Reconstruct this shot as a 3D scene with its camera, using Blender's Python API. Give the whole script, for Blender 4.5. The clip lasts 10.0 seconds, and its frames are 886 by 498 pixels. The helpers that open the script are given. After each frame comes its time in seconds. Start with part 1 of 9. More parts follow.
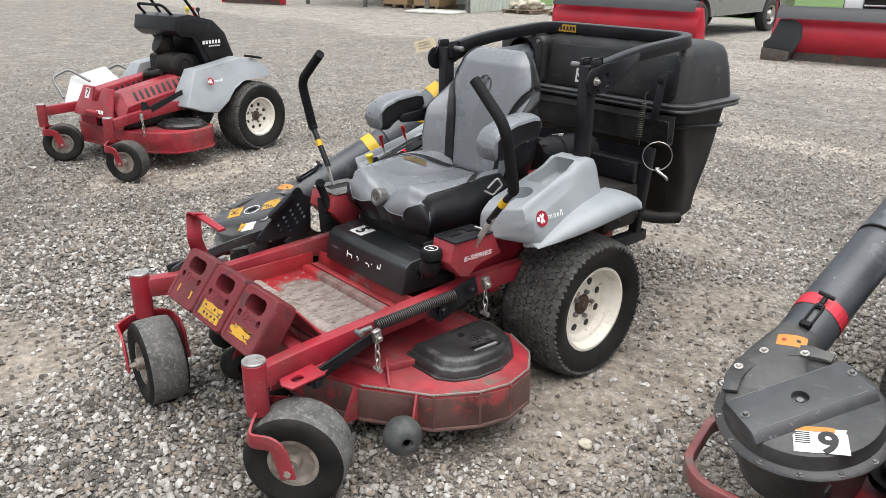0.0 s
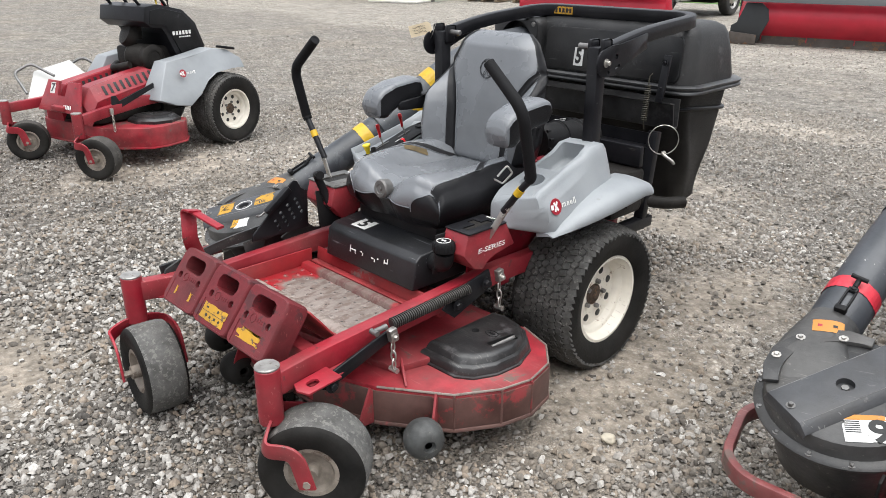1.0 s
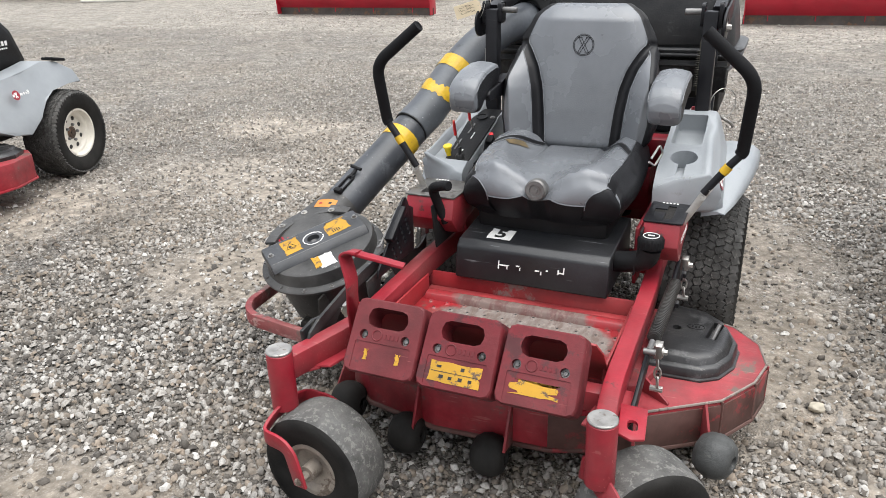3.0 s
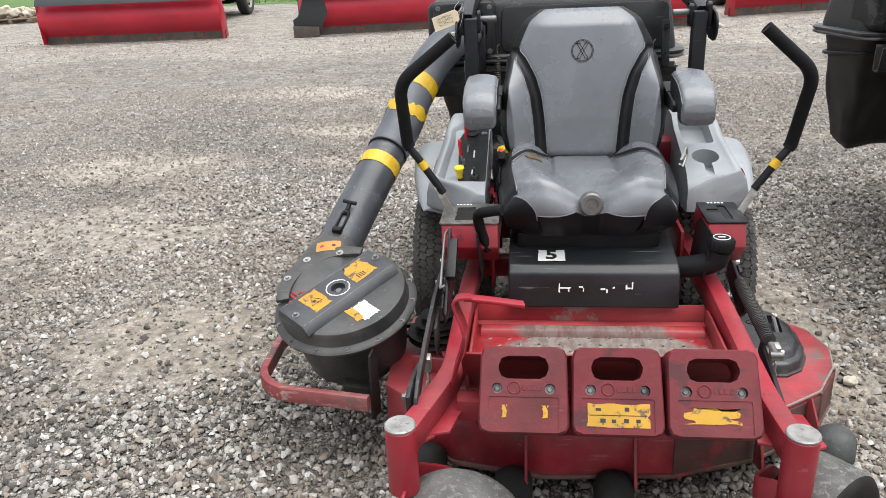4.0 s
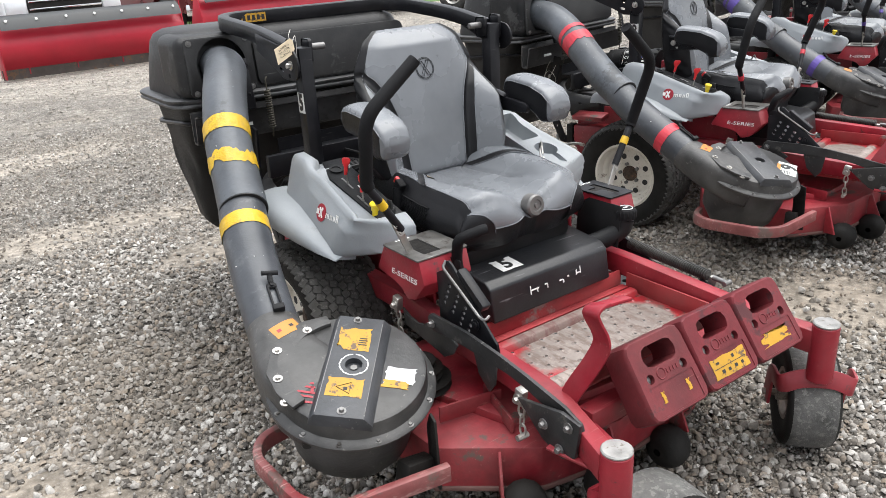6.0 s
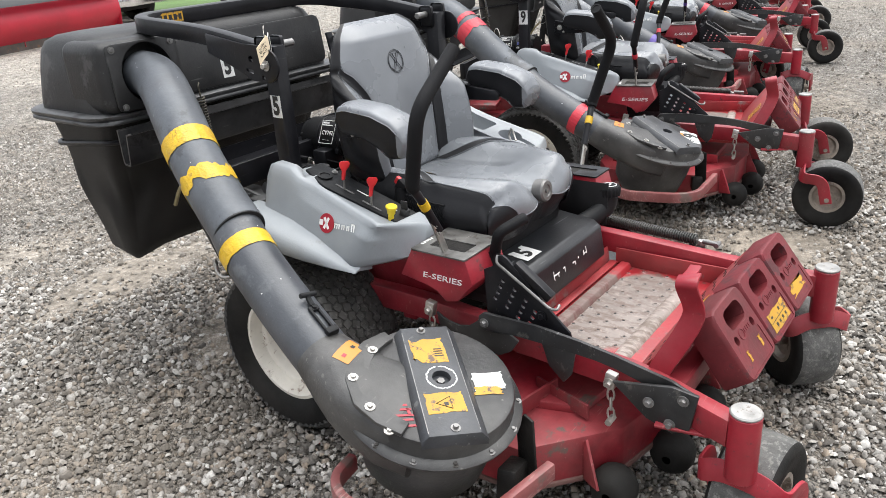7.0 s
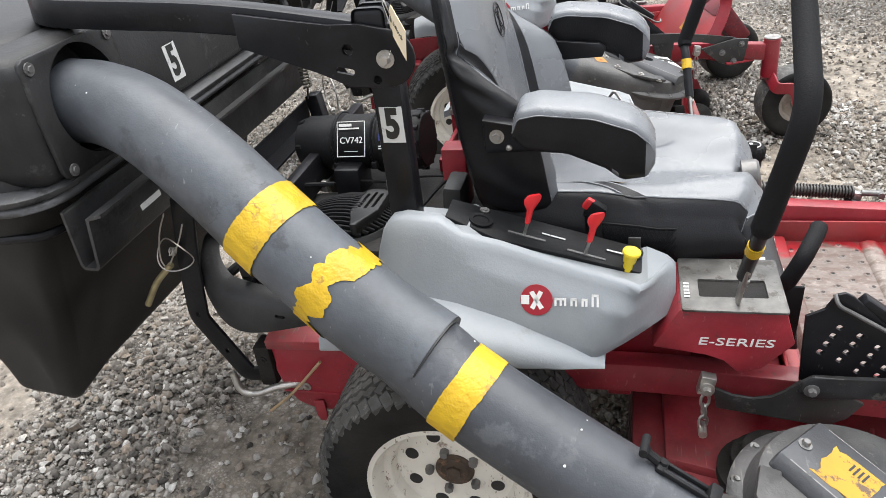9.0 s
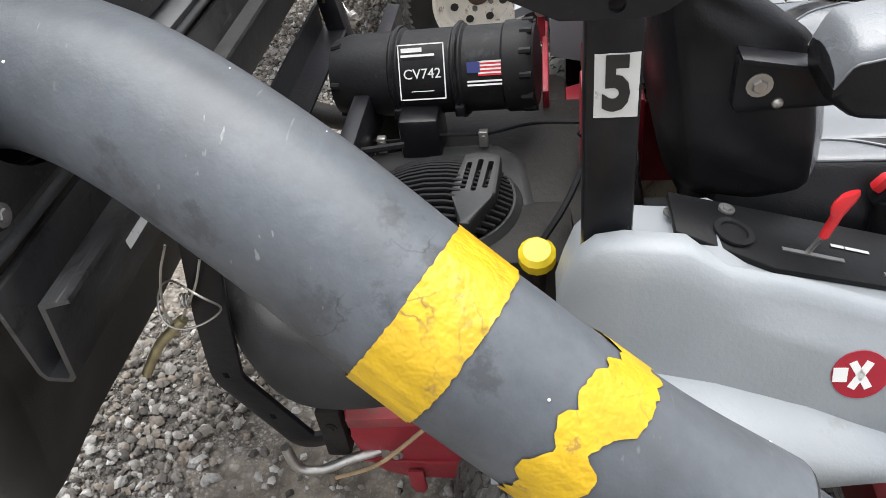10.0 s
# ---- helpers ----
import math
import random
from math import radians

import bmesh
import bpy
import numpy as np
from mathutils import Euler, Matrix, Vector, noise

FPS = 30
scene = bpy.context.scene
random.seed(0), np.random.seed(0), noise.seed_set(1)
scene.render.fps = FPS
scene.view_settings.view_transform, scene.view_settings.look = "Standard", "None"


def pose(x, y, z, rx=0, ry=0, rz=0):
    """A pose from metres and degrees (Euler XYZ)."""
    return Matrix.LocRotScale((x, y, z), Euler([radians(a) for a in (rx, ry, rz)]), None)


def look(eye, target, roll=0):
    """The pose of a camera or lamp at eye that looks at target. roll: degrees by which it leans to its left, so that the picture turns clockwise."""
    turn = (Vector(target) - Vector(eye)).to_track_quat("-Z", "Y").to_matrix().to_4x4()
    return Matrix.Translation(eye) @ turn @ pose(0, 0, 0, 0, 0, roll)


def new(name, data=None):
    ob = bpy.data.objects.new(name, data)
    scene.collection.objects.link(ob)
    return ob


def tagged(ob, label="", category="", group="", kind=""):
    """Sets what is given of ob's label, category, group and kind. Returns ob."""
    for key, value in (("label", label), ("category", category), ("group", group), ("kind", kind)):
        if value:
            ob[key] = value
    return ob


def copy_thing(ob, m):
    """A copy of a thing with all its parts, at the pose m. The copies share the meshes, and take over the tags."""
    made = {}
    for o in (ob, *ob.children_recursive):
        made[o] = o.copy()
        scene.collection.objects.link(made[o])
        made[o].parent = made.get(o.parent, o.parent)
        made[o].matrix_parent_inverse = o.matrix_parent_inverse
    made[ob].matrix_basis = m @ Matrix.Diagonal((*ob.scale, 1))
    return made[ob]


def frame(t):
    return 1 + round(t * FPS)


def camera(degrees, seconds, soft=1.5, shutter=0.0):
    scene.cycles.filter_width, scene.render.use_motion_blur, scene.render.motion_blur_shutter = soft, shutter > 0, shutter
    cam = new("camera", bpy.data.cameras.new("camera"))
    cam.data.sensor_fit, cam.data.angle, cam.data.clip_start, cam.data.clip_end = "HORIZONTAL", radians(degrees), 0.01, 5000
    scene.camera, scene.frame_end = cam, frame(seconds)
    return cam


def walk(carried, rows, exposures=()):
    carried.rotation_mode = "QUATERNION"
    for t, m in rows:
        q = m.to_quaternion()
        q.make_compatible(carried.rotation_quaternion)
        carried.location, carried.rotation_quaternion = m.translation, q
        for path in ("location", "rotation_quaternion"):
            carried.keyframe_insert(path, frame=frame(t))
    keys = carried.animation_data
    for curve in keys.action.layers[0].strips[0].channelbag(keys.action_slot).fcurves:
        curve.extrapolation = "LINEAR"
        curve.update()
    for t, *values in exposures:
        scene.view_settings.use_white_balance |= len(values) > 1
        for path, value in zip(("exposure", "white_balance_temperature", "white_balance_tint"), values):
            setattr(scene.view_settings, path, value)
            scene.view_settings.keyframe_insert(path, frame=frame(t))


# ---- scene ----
cam = camera(60.4, 10.0, soft=0.45)
PATH = [
    (0, (2.312, -2.279, 1.616), (0.908, -1.045, 0.905), 0.7),
    (0.5, (2.285, -2.29, 1.612), (0.901, -1.037, 0.895), 0.5),
    (1, (2.117, -2.321, 1.577), (0.78, -1.027, 0.844), 0.1),
    (1.5, (1.803, -2.402, 1.57), (0.555, -1.03, 0.822), -0.3),
    (2, (1.447, -2.473, 1.543), (0.326, -1.003, 0.781), -0.8),
    (2.5, (1.1, -2.693, 1.534), (0.14, -1.114, 0.77), -1.2),
    (2.7, (0.936, -2.782, 1.539), (0.052, -1.160, 0.772), -1.4),
    (3, (0.696, -2.854, 1.523), (-0.07, -1.173, 0.757), -1.8),
    (3.2, (0.511, -2.851, 1.502), (-0.167, -1.131, 0.74), -2.1),
    (4.3, (-0.412, -2.808, 1.507), (-0.444, -0.951, 0.766), -2.8),
    (4.5, (-0.556, -2.748, 1.497), (-0.451, -0.892, 0.759), -2.9),
    (4.7, (-0.694, -2.687, 1.518), (-0.445, -0.845, 0.779), -3.0),
    (5, (-0.91, -2.631, 1.517), (-0.441, -0.831, 0.783), -3.0),
    (5.5, (-1.306, -2.553, 1.548), (-0.507, -0.871, 0.819), -3.1),
    (5.7, (-1.432, -2.473, 1.539), (-0.516, -0.854, 0.804), -3.1),
    (6, (-1.58, -2.307, 1.533), (-0.507, -0.79, 0.794), -3.3),
    (6.2, (-1.677, -2.206, 1.555), (-0.51, -0.763, 0.809), -3.4),
    (7.3, (-2.055, -1.533, 1.527), (-0.528, -0.508, 0.741), -4.6),
    (7.5, (-2.042, -1.399, 1.531), (-0.479, -0.438, 0.736), -4.9),
    (7.8, (-2.040, -1.180, 1.537), (-0.423, -0.331, 0.723), -5.4),
    (8, (-2.052, -1.017, 1.536), (-0.409, -0.243, 0.699), -5.5),
    (8.5, (-1.977, -0.637, 1.552), (-0.297, -0.03, 0.653), -6.1),
    (8.7, (-1.882, -0.500, 1.524), (-0.200, 0.045, 0.589), -6.4),
    (9, (-1.697, -0.312, 1.55), (-0.03, 0.159, 0.55), -7.0),
    (9.3, (-1.540, -0.142, 1.517), (0.094, 0.258, 0.435), -7.3),
    (9.5, (-1.429, -0.016, 1.493), (0.169, 0.345, 0.345), -7.6),
    (9.7, (-1.310, 0.084, 1.482), (0.250, 0.411, 0.273), -8.0),
    (10, (-1.104, 0.177, 1.434), (0.391, 0.464, 0.137), -8.3),
]
walk(cam, [(t, look(eye, target, roll)) for t, eye, target, roll in PATH],
     exposures=[(0, 1.55), (2, 1.57), (3, 1.60), (4.5, 1.62), (6, 1.74), (7.5, 1.86), (8.5, 1.90), (9.5, 1.98), (10, 2.06)])

# ---- light: a bright overcast sky ----
world = bpy.data.worlds.new("overcast_sky")
scene.world = world
world.use_nodes = True
wn = world.node_tree.nodes
sky = wn.new("ShaderNodeTexSky")
sky.sky_type = "NISHITA"
sky.sun_disc = False
sky.sun_elevation, sky.sun_rotation = radians(70), radians(110)
sky.air_density, sky.dust_density, sky.ozone_density = 1.0, 6.0, 1.0
haze = wn.new("ShaderNodeMix")
haze.data_type = "RGBA"
haze.inputs["Factor"].default_value = 0.75
haze.inputs["B"].default_value = (6.0, 6.15, 6.4, 1)
world.node_tree.links.new(sky.outputs["Color"], haze.inputs["A"])
world.node_tree.links.new(haze.outputs["Result"], wn["Background"].inputs["Color"])
wn["Background"].inputs["Strength"].default_value = 0.066
sun = new("sun", bpy.data.lights.new("sun", "SUN"))
sun.data.energy, sun.data.angle, sun.data.color = 1.5, radians(75), (0.98, 1.0, 1.0)
sun.matrix_world = look((5, -2, 24), (0, 0, 0))

# ---- materials ----
def mat(name, color, rough=0.6, metal=0.0, vary=0.25, scale=6.0, grain=60.0, bump=0.15, wear=None, wear_at=0.62,
        wear_scale=9.0, wear_rough=None, spec=0.5, dust=0.0, coat=0.0, scratch=None, scratch_at=0.66, crack=None, crack_scale=7.0, crack_width=0.012):
    """A surface with broad and fine variation, relief, and patches of wear in another colour."""
    m = bpy.data.materials.new(name)
    m.use_nodes = True
    nt = m.node_tree
    n, l = nt.nodes, nt.links
    b = n["Principled BSDF"]
    b.inputs["Metallic"].default_value = metal
    b.inputs["Specular IOR Level"].default_value = spec
    b.inputs["Coat Weight"].default_value = coat
    tc, oi = n.new("ShaderNodeTexCoord"), n.new("ShaderNodeObjectInfo")
    off = n.new("ShaderNodeVectorMath")
    off.operation = "ADD"
    mul = n.new("ShaderNodeVectorMath")
    mul.operation = "SCALE"
    mul.inputs[0].default_value = (7.0, 13.0, 3.0)
    l.new(oi.outputs["Random"], mul.inputs["Scale"])
    l.new(tc.outputs["Object"], off.inputs[0])
    l.new(mul.outputs["Vector"], off.inputs[1])

    def noise_tex(s, detail=4.0, rough_=0.6):
        t = n.new("ShaderNodeTexNoise")
        t.inputs["Scale"].default_value, t.inputs["Detail"].default_value = s, detail
        t.inputs["Roughness"].default_value = rough_
        l.new(off.outputs["Vector"], t.inputs["Vector"])
        return t.outputs["Fac"]

    def ramp(fac, lo, hi):
        r = n.new("ShaderNodeMapRange")
        r.inputs["From Min"].default_value, r.inputs["From Max"].default_value = lo, hi
        l.new(fac, r.inputs["Value"])
        return r.outputs["Result"]

    def mix(fac, a, c):
        x = n.new("ShaderNodeMix")
        x.data_type = "RGBA"
        for key, v in (("Factor", fac), ("A", a), ("B", c)):
            if isinstance(v, (tuple, float, int)):
                x.inputs[key].default_value = v if key == "Factor" else (*v[:3], 1)
            else:
                l.new(v, x.inputs[key])
        return x.outputs["Result"]

    dark = tuple(c * (1 - vary) for c in color)
    light = tuple(min(1, c * (1 + 0.6 * vary) + 0.01 * vary) for c in color)
    broad, fine = noise_tex(scale), noise_tex(grain, 3.0, 0.7)
    col = mix(ramp(broad, 0.3, 0.7), dark, light)
    col = mix(ramp(fine, 0.35, 0.75), col, mix(0.35 * min(1, vary * 2), col, dark))
    rgh = ramp(broad, 0.0, 1.0)
    rr = n.new("ShaderNodeMapRange")
    rr.inputs["To Min"].default_value, rr.inputs["To Max"].default_value = max(0.03, rough - 0.12), min(1, rough + 0.12)
    l.new(rgh, rr.inputs["Value"])
    rough_out = rr.outputs["Result"]
    if wear:
        w = noise_tex(wear_scale, 8.0, 0.72)
        f = ramp(w, wear_at, wear_at + 0.05)
        col = mix(f, col, wear)
    if scratch:
        for turn, stretch in (((0.3, 0.2, 0.6), (5, 120, 60)), ((0.5, -0.3, 2.0), (7, 150, 80))):
            mp = n.new("ShaderNodeMapping")
            mp.inputs["Rotation"].default_value, mp.inputs["Scale"].default_value = turn, stretch
            l.new(off.outputs["Vector"], mp.inputs["Vector"])
            st_ = n.new("ShaderNodeTexNoise")
            st_.inputs["Scale"].default_value, st_.inputs["Detail"].default_value = 1.0, 2.0
            l.new(mp.outputs["Vector"], st_.inputs["Vector"])
            sx = n.new("ShaderNodeMath")
            sx.operation = "MULTIPLY"
            l.new(ramp(st_.outputs["Fac"], scratch_at, scratch_at + 0.05), sx.inputs[0])
            l.new(ramp(noise_tex(6.0, 5.0), 0.47, 0.6), sx.inputs[1])
            col = mix(sx.outputs["Value"], col, scratch)
    if crack:
        warp = n.new("ShaderNodeMix")
        warp.data_type = "VECTOR"
        warp.inputs["Factor"].default_value = 0.12
        wt = n.new("ShaderNodeTexNoise")
        wt.inputs["Scale"].default_value, wt.inputs["Detail"].default_value = 11.0, 5.0
        l.new(off.outputs["Vector"], wt.inputs["Vector"])
        l.new(off.outputs["Vector"], warp.inputs[4])
        l.new(wt.outputs["Color"], warp.inputs[5])
        vo = n.new("ShaderNodeTexVoronoi")
        vo.feature = "DISTANCE_TO_EDGE"
        vo.inputs["Scale"].default_value = crack_scale
        l.new(warp.outputs[1], vo.inputs["Vector"])
        line = ramp(vo.outputs["Distance"], crack_width, 0.0)
        sm = n.new("ShaderNodeMath")
        sm.operation = "MULTIPLY"
        l.new(line, sm.inputs[0])
        l.new(ramp(noise_tex(5.0, 6.0), 0.5, 0.62), sm.inputs[1])
        col = mix(sm.outputs["Value"], col, crack)
    if dust:
        d = ramp(noise_tex(3.0, 5.0), 0.35, 0.75)
        dm = n.new("ShaderNodeMath")
        dm.operation = "MULTIPLY"
        dm.inputs[1].default_value = dust
        l.new(d, dm.inputs[0])
        col = mix(dm.outputs["Value"], col, (0.272, 0.25, 0.222))
    l.new(col, b.inputs["Base Color"])
    l.new(rough_out, b.inputs["Roughness"])
    if bump:
        bp = n.new("ShaderNodeBump")
        bp.inputs["Strength"].default_value, bp.inputs["Distance"].default_value = bump, 0.004
        l.new(fine, bp.inputs["Height"])
        l.new(bp.outputs["Normal"], b.inputs["Normal"])
    return m


RED = mat("red_paint", (0.285, 0.009, 0.022), 0.36, vary=0.42, scale=5, wear=(0.085, 0.025, 0.025), wear_at=0.61, wear_scale=16, dust=0.17, scratch=(0.32, 0.07, 0.07), scratch_at=0.67, spec=0.36)
RED_DIRTY = mat("worn_red_deck_paint", (0.285, 0.013, 0.024), 0.46, vary=0.5, scale=7, wear=(0.10, 0.055, 0.045), wear_at=0.58, wear_scale=6, dust=0.24, spec=0.32, scratch=(0.34, 0.10, 0.09), scratch_at=0.67)
RIB = mat("scuffed_slate_cover_plate", (0.038, 0.041, 0.047), 0.42, vary=0.45, scale=9, grain=80, wear=(0.10, 0.102, 0.10), wear_at=0.62, wear_scale=20, dust=0.12, bump=0.2, scratch=(0.16, 0.16, 0.155), scratch_at=0.69, spec=0.4)
RED_GUARD = mat("rubbed_dusty_red_guard", (0.24, 0.03, 0.034), 0.5, vary=0.5, scale=6, wear=(0.10, 0.05, 0.042), wear_at=0.52, wear_scale=9, dust=0.4, bump=0.3, scratch=(0.42, 0.24, 0.22), scratch_at=0.60)
RED_PLATE = mat("scuffed_red_tread_plate", (0.30, 0.014, 0.02), 0.5, vary=0.4, scale=5, wear=(0.2, 0.155, 0.14), wear_at=0.60, wear_scale=4.5, dust=0.2)
FADED = mat("faded_red_plastic", (0.145, 0.0125, 0.0185), 0.55, vary=0.5, scale=7, wear=(0.07, 0.017, 0.02), wear_at=0.55, wear_scale=7, dust=0.07, bump=0.25, spec=0.28, scratch=(0.22, 0.06, 0.06), scratch_at=0.68)
BLACK = mat("black_painted_steel", (0.009, 0.009, 0.011), 0.34, vary=0.4, scale=8, wear=(0.08, 0.075, 0.07), wear_at=0.68, wear_scale=18, spec=0.24, scratch=(0.05, 0.048, 0.045), scratch_at=0.70)
PLASTIC = mat("weathered_black_plastic", (0.0088, 0.0092, 0.0105), 0.45, vary=0.55, scale=4, grain=140, wear=(0.028, 0.029, 0.031), wear_at=0.62, wear_scale=6, dust=0.035, spec=0.13, scratch=(0.036, 0.036, 0.036), scratch_at=0.70)
HOSE = mat("scuffed_dark_grey_hose", (0.044, 0.049, 0.058), 0.40, vary=0.45, scale=3, grain=60, wear=(0.072, 0.078, 0.086), wear_at=0.56, wear_scale=7, dust=0.07, bump=0.2, scratch=(0.10, 0.105, 0.11), scratch_at=0.70, crack=(0.012, 0.012, 0.013), crack_scale=6, crack_width=0.006)
# HOSE made paler for the upper tube: sky sheen put into its colour
HOSE_PALE = mat("sheen_pale_hose", (0.076, 0.085, 0.098), 0.46, vary=0.5, scale=4, grain=60, wear=(0.042, 0.046, 0.052), wear_at=0.54, wear_scale=5, dust=0.10, bump=0.2, scratch=(0.17, 0.175, 0.18), scratch_at=0.70, crack=(0.014, 0.014, 0.015), crack_scale=5, crack_width=0.006)
CHANNEL = mat("dusty_scuffed_channel_steel", (0.034, 0.034, 0.036), 0.40, vary=0.6, scale=6, grain=60, wear=(0.013, 0.013, 0.014), wear_at=0.54, wear_scale=11, dust=0.12, scratch=(0.14, 0.137, 0.13), scratch_at=0.68, spec=0.4)
LID = mat("dusty_faded_black_lid", (0.0125, 0.013, 0.0145), 0.46, vary=0.5, scale=3, grain=110, wear=(0.045, 0.045, 0.046), wear_at=0.58, wear_scale=5, dust=0.08, bump=0.25, spec=0.3, scratch=(0.07, 0.07, 0.07), scratch_at=0.70)
BLOWER = mat("speckled_dusty_black_blower", (0.027, 0.0285, 0.031), 0.42, vary=0.6, scale=6, grain=60, wear=(0.12, 0.118, 0.108), wear_at=0.62, wear_scale=34, dust=0.24, bump=0.3, scratch=(0.09, 0.088, 0.083), spec=0.38, scratch_at=0.68)
GREY = mat("light_grey_plastic", (0.265, 0.284, 0.30), 0.46, vary=0.2, scale=3, grain=160, wear=(0.22, 0.23, 0.235), wear_at=0.64, wear_scale=9, dust=0.13)
VINYL = mat("grey_seat_vinyl", (0.142, 0.150, 0.162), 0.27, vary=0.2, scale=5, grain=300, bump=0.22, wear=(0.115, 0.115, 0.12), wear_at=0.68, wear_scale=14, spec=0.68)
VINYL_BLACK = mat("black_seat_vinyl", (0.009, 0.009, 0.0105), 0.38, vary=0.35, scale=8, grain=300, bump=0.2, spec=0.24)
SHROUD = mat("dusty_dark_grey_shroud", (0.020, 0.0205, 0.022), 0.5, vary=0.45, scale=6, grain=110, wear=(0.042, 0.041, 0.039), wear_at=0.60, wear_scale=9, dust=0.08, spec=0.3)
FOAM = mat("black_foam_grip", (0.009, 0.009, 0.010), 0.65, vary=0.35, grain=300, bump=0.3, spec=0.14)
RUBBER = mat("black_tyre_rubber", (0.008, 0.0079, 0.0078), 0.65, vary=0.45, scale=10, grain=90, dust=0.10, bump=0.3, spec=0.10)
TREAD_RUBBER = mat("dusty_worn_tread", (0.046, 0.046, 0.045), 0.8, vary=0.75, scale=26, grain=90, wear=(0.10, 0.098, 0.092), wear_at=0.56, wear_scale=45, dust=0.22, bump=0.4, spec=0.2)
GROOVE = mat("dusty_tread_groove", (0.024, 0.0235, 0.023), 0.85, vary=0.5, scale=18, grain=90, dust=0.18, bump=0.3, spec=0.15)
RUBBER_DUSTY = mat("dusty_black_caster_rubber", (0.030, 0.029, 0.028), 0.8, vary=0.6, scale=14, grain=90, bump=0.5, wear=(0.075, 0.073, 0.068), wear_at=0.57, wear_scale=22, dust=0.3, spec=0.2)
RUBBER_WORN = mat("worn_grey_caster_rubber", (0.085, 0.085, 0.082), 0.85, vary=0.6, scale=16, grain=110, bump=0.8, wear=(0.145, 0.142, 0.134), wear_at=0.53, wear_scale=60, dust=0.22)
RIM = mat("chipped_cream_rim_paint", (0.73, 0.685, 0.60), 0.42, vary=0.16, scale=7, wear=(0.28, 0.21, 0.16), wear_at=0.60, wear_scale=13, dust=0.22, scratch=(0.2, 0.13, 0.09))
RIM_DIRTY = mat("dirty_steel_caster_rim", (0.3, 0.26, 0.22), 0.6, metal=0.3, vary=0.5, scale=14, wear=(0.12, 0.09, 0.07), wear_at=0.55)
STEEL = mat("zinc_plated_steel", (0.5, 0.48, 0.45), 0.38, metal=0.85, vary=0.3, scale=20, wear=(0.22, 0.17, 0.13), wear_at=0.62, wear_scale=30)
CAP = mat("scuffed_dull_cap_steel", (0.34, 0.33, 0.315), 0.42, metal=0.5, vary=0.4, scale=30, wear=(0.16, 0.13, 0.11), wear_at=0.56, wear_scale=35)
STEEL_PLATE = mat("dull_steel_plate", (0.2, 0.195, 0.19), 0.45, metal=0.6, vary=0.4, scale=14, wear=(0.07, 0.065, 0.06), wear_at=0.58)
BRONZE = mat("tarnished_spring_steel", (0.40, 0.34, 0.19), 0.42, metal=0.6, vary=0.45, scale=30)
SPRING = mat("greasy_spring_steel", (0.075, 0.068, 0.052), 0.5, metal=0.5, vary=0.5, scale=30)
WORN_BLACK = mat("scuffed_black_lift_steel", (0.020, 0.0205, 0.022), 0.40, vary=0.5, scale=9, grain=70, wear=(0.07, 0.066, 0.06), wear_at=0.60, wear_scale=16, dust=0.14, scratch=(0.14, 0.135, 0.13), scratch_at=0.69, spec=0.35)
CONSOLE = mat("scratched_black_console_plastic", (0.0125, 0.0132, 0.0155), 0.34, vary=0.5, scale=5, grain=120, wear=(0.045, 0.046, 0.05), wear_at=0.63, wear_scale=9, dust=0.03, scratch=(0.14, 0.142, 0.15), scratch_at=0.70, spec=0.4)
# lighter base colour than LID, with scuffs and scratches
LID_RIM = mat("pale_scuffed_lid_rim", (0.060, 0.061, 0.064), 0.42, vary=0.55, scale=5, grain=90, wear=(0.022, 0.022, 0.023), wear_at=0.54, wear_scale=8, dust=0.10, scratch=(0.16, 0.16, 0.16), scratch_at=0.69, spec=0.4)
BELT_COVER = mat("scuffed_glossy_black_cover", (0.011, 0.0115, 0.0135), 0.33, vary=0.6, scale=6, grain=90, wear=(0.05, 0.05, 0.052), wear_at=0.56, wear_scale=8, dust=0.12, bump=0.25, scratch=(0.07, 0.068, 0.066), scratch_at=0.64)
FABRIC = mat("dusty_black_bag_fabric", (0.0135, 0.0125, 0.0118), 0.6, vary=0.6, scale=5, grain=400, bump=0.4, dust=0.08, spec=0.3)
YELLOW = mat("frayed_yellow_tape", (0.58, 0.36, 0.010), 0.42, vary=0.22, scale=14, grain=34, wear=(0.36, 0.21, 0.03), wear_at=0.60, wear_scale=30, bump=1.0, crack=(0.13, 0.085, 0.02), crack_scale=26, crack_width=0.045)
TAPE_RED = mat("frayed_red_tape", (0.55, 0.03, 0.05), 0.45, vary=0.25, scale=14, wear=(0.25, 0.05, 0.05), wear_at=0.64, wear_scale=25, bump=0.4)
TAPE_PURPLE = mat("frayed_purple_tape", (0.1, 0.06, 0.3), 0.5, vary=0.25, scale=14, bump=0.4)
LABEL_YELLOW = mat("peeling_yellow_label", (0.47, 0.25, 0.012), 0.5, vary=0.2, wear=(0.10, 0.06, 0.035), wear_at=0.545, wear_scale=34, crack=(0.12, 0.08, 0.03), crack_scale=30, crack_width=0.03)
LABEL_ORANGE = mat("orange_warning_label", (0.50, 0.20, 0.03), 0.5, vary=0.15, wear=(0.3, 0.2, 0.12), wear_at=0.64, wear_scale=40)
LABEL_WHITE = mat("scuffed_white_label", (0.60, 0.60, 0.585), 0.5, vary=0.12, wear=(0.22, 0.22, 0.22), wear_at=0.62, wear_scale=45)
INK = mat("black_print", (0.012, 0.012, 0.012), 0.5, vary=0.2)
PRINT = mat("white_print", (0.75, 0.74, 0.72), 0.5, vary=0.1)
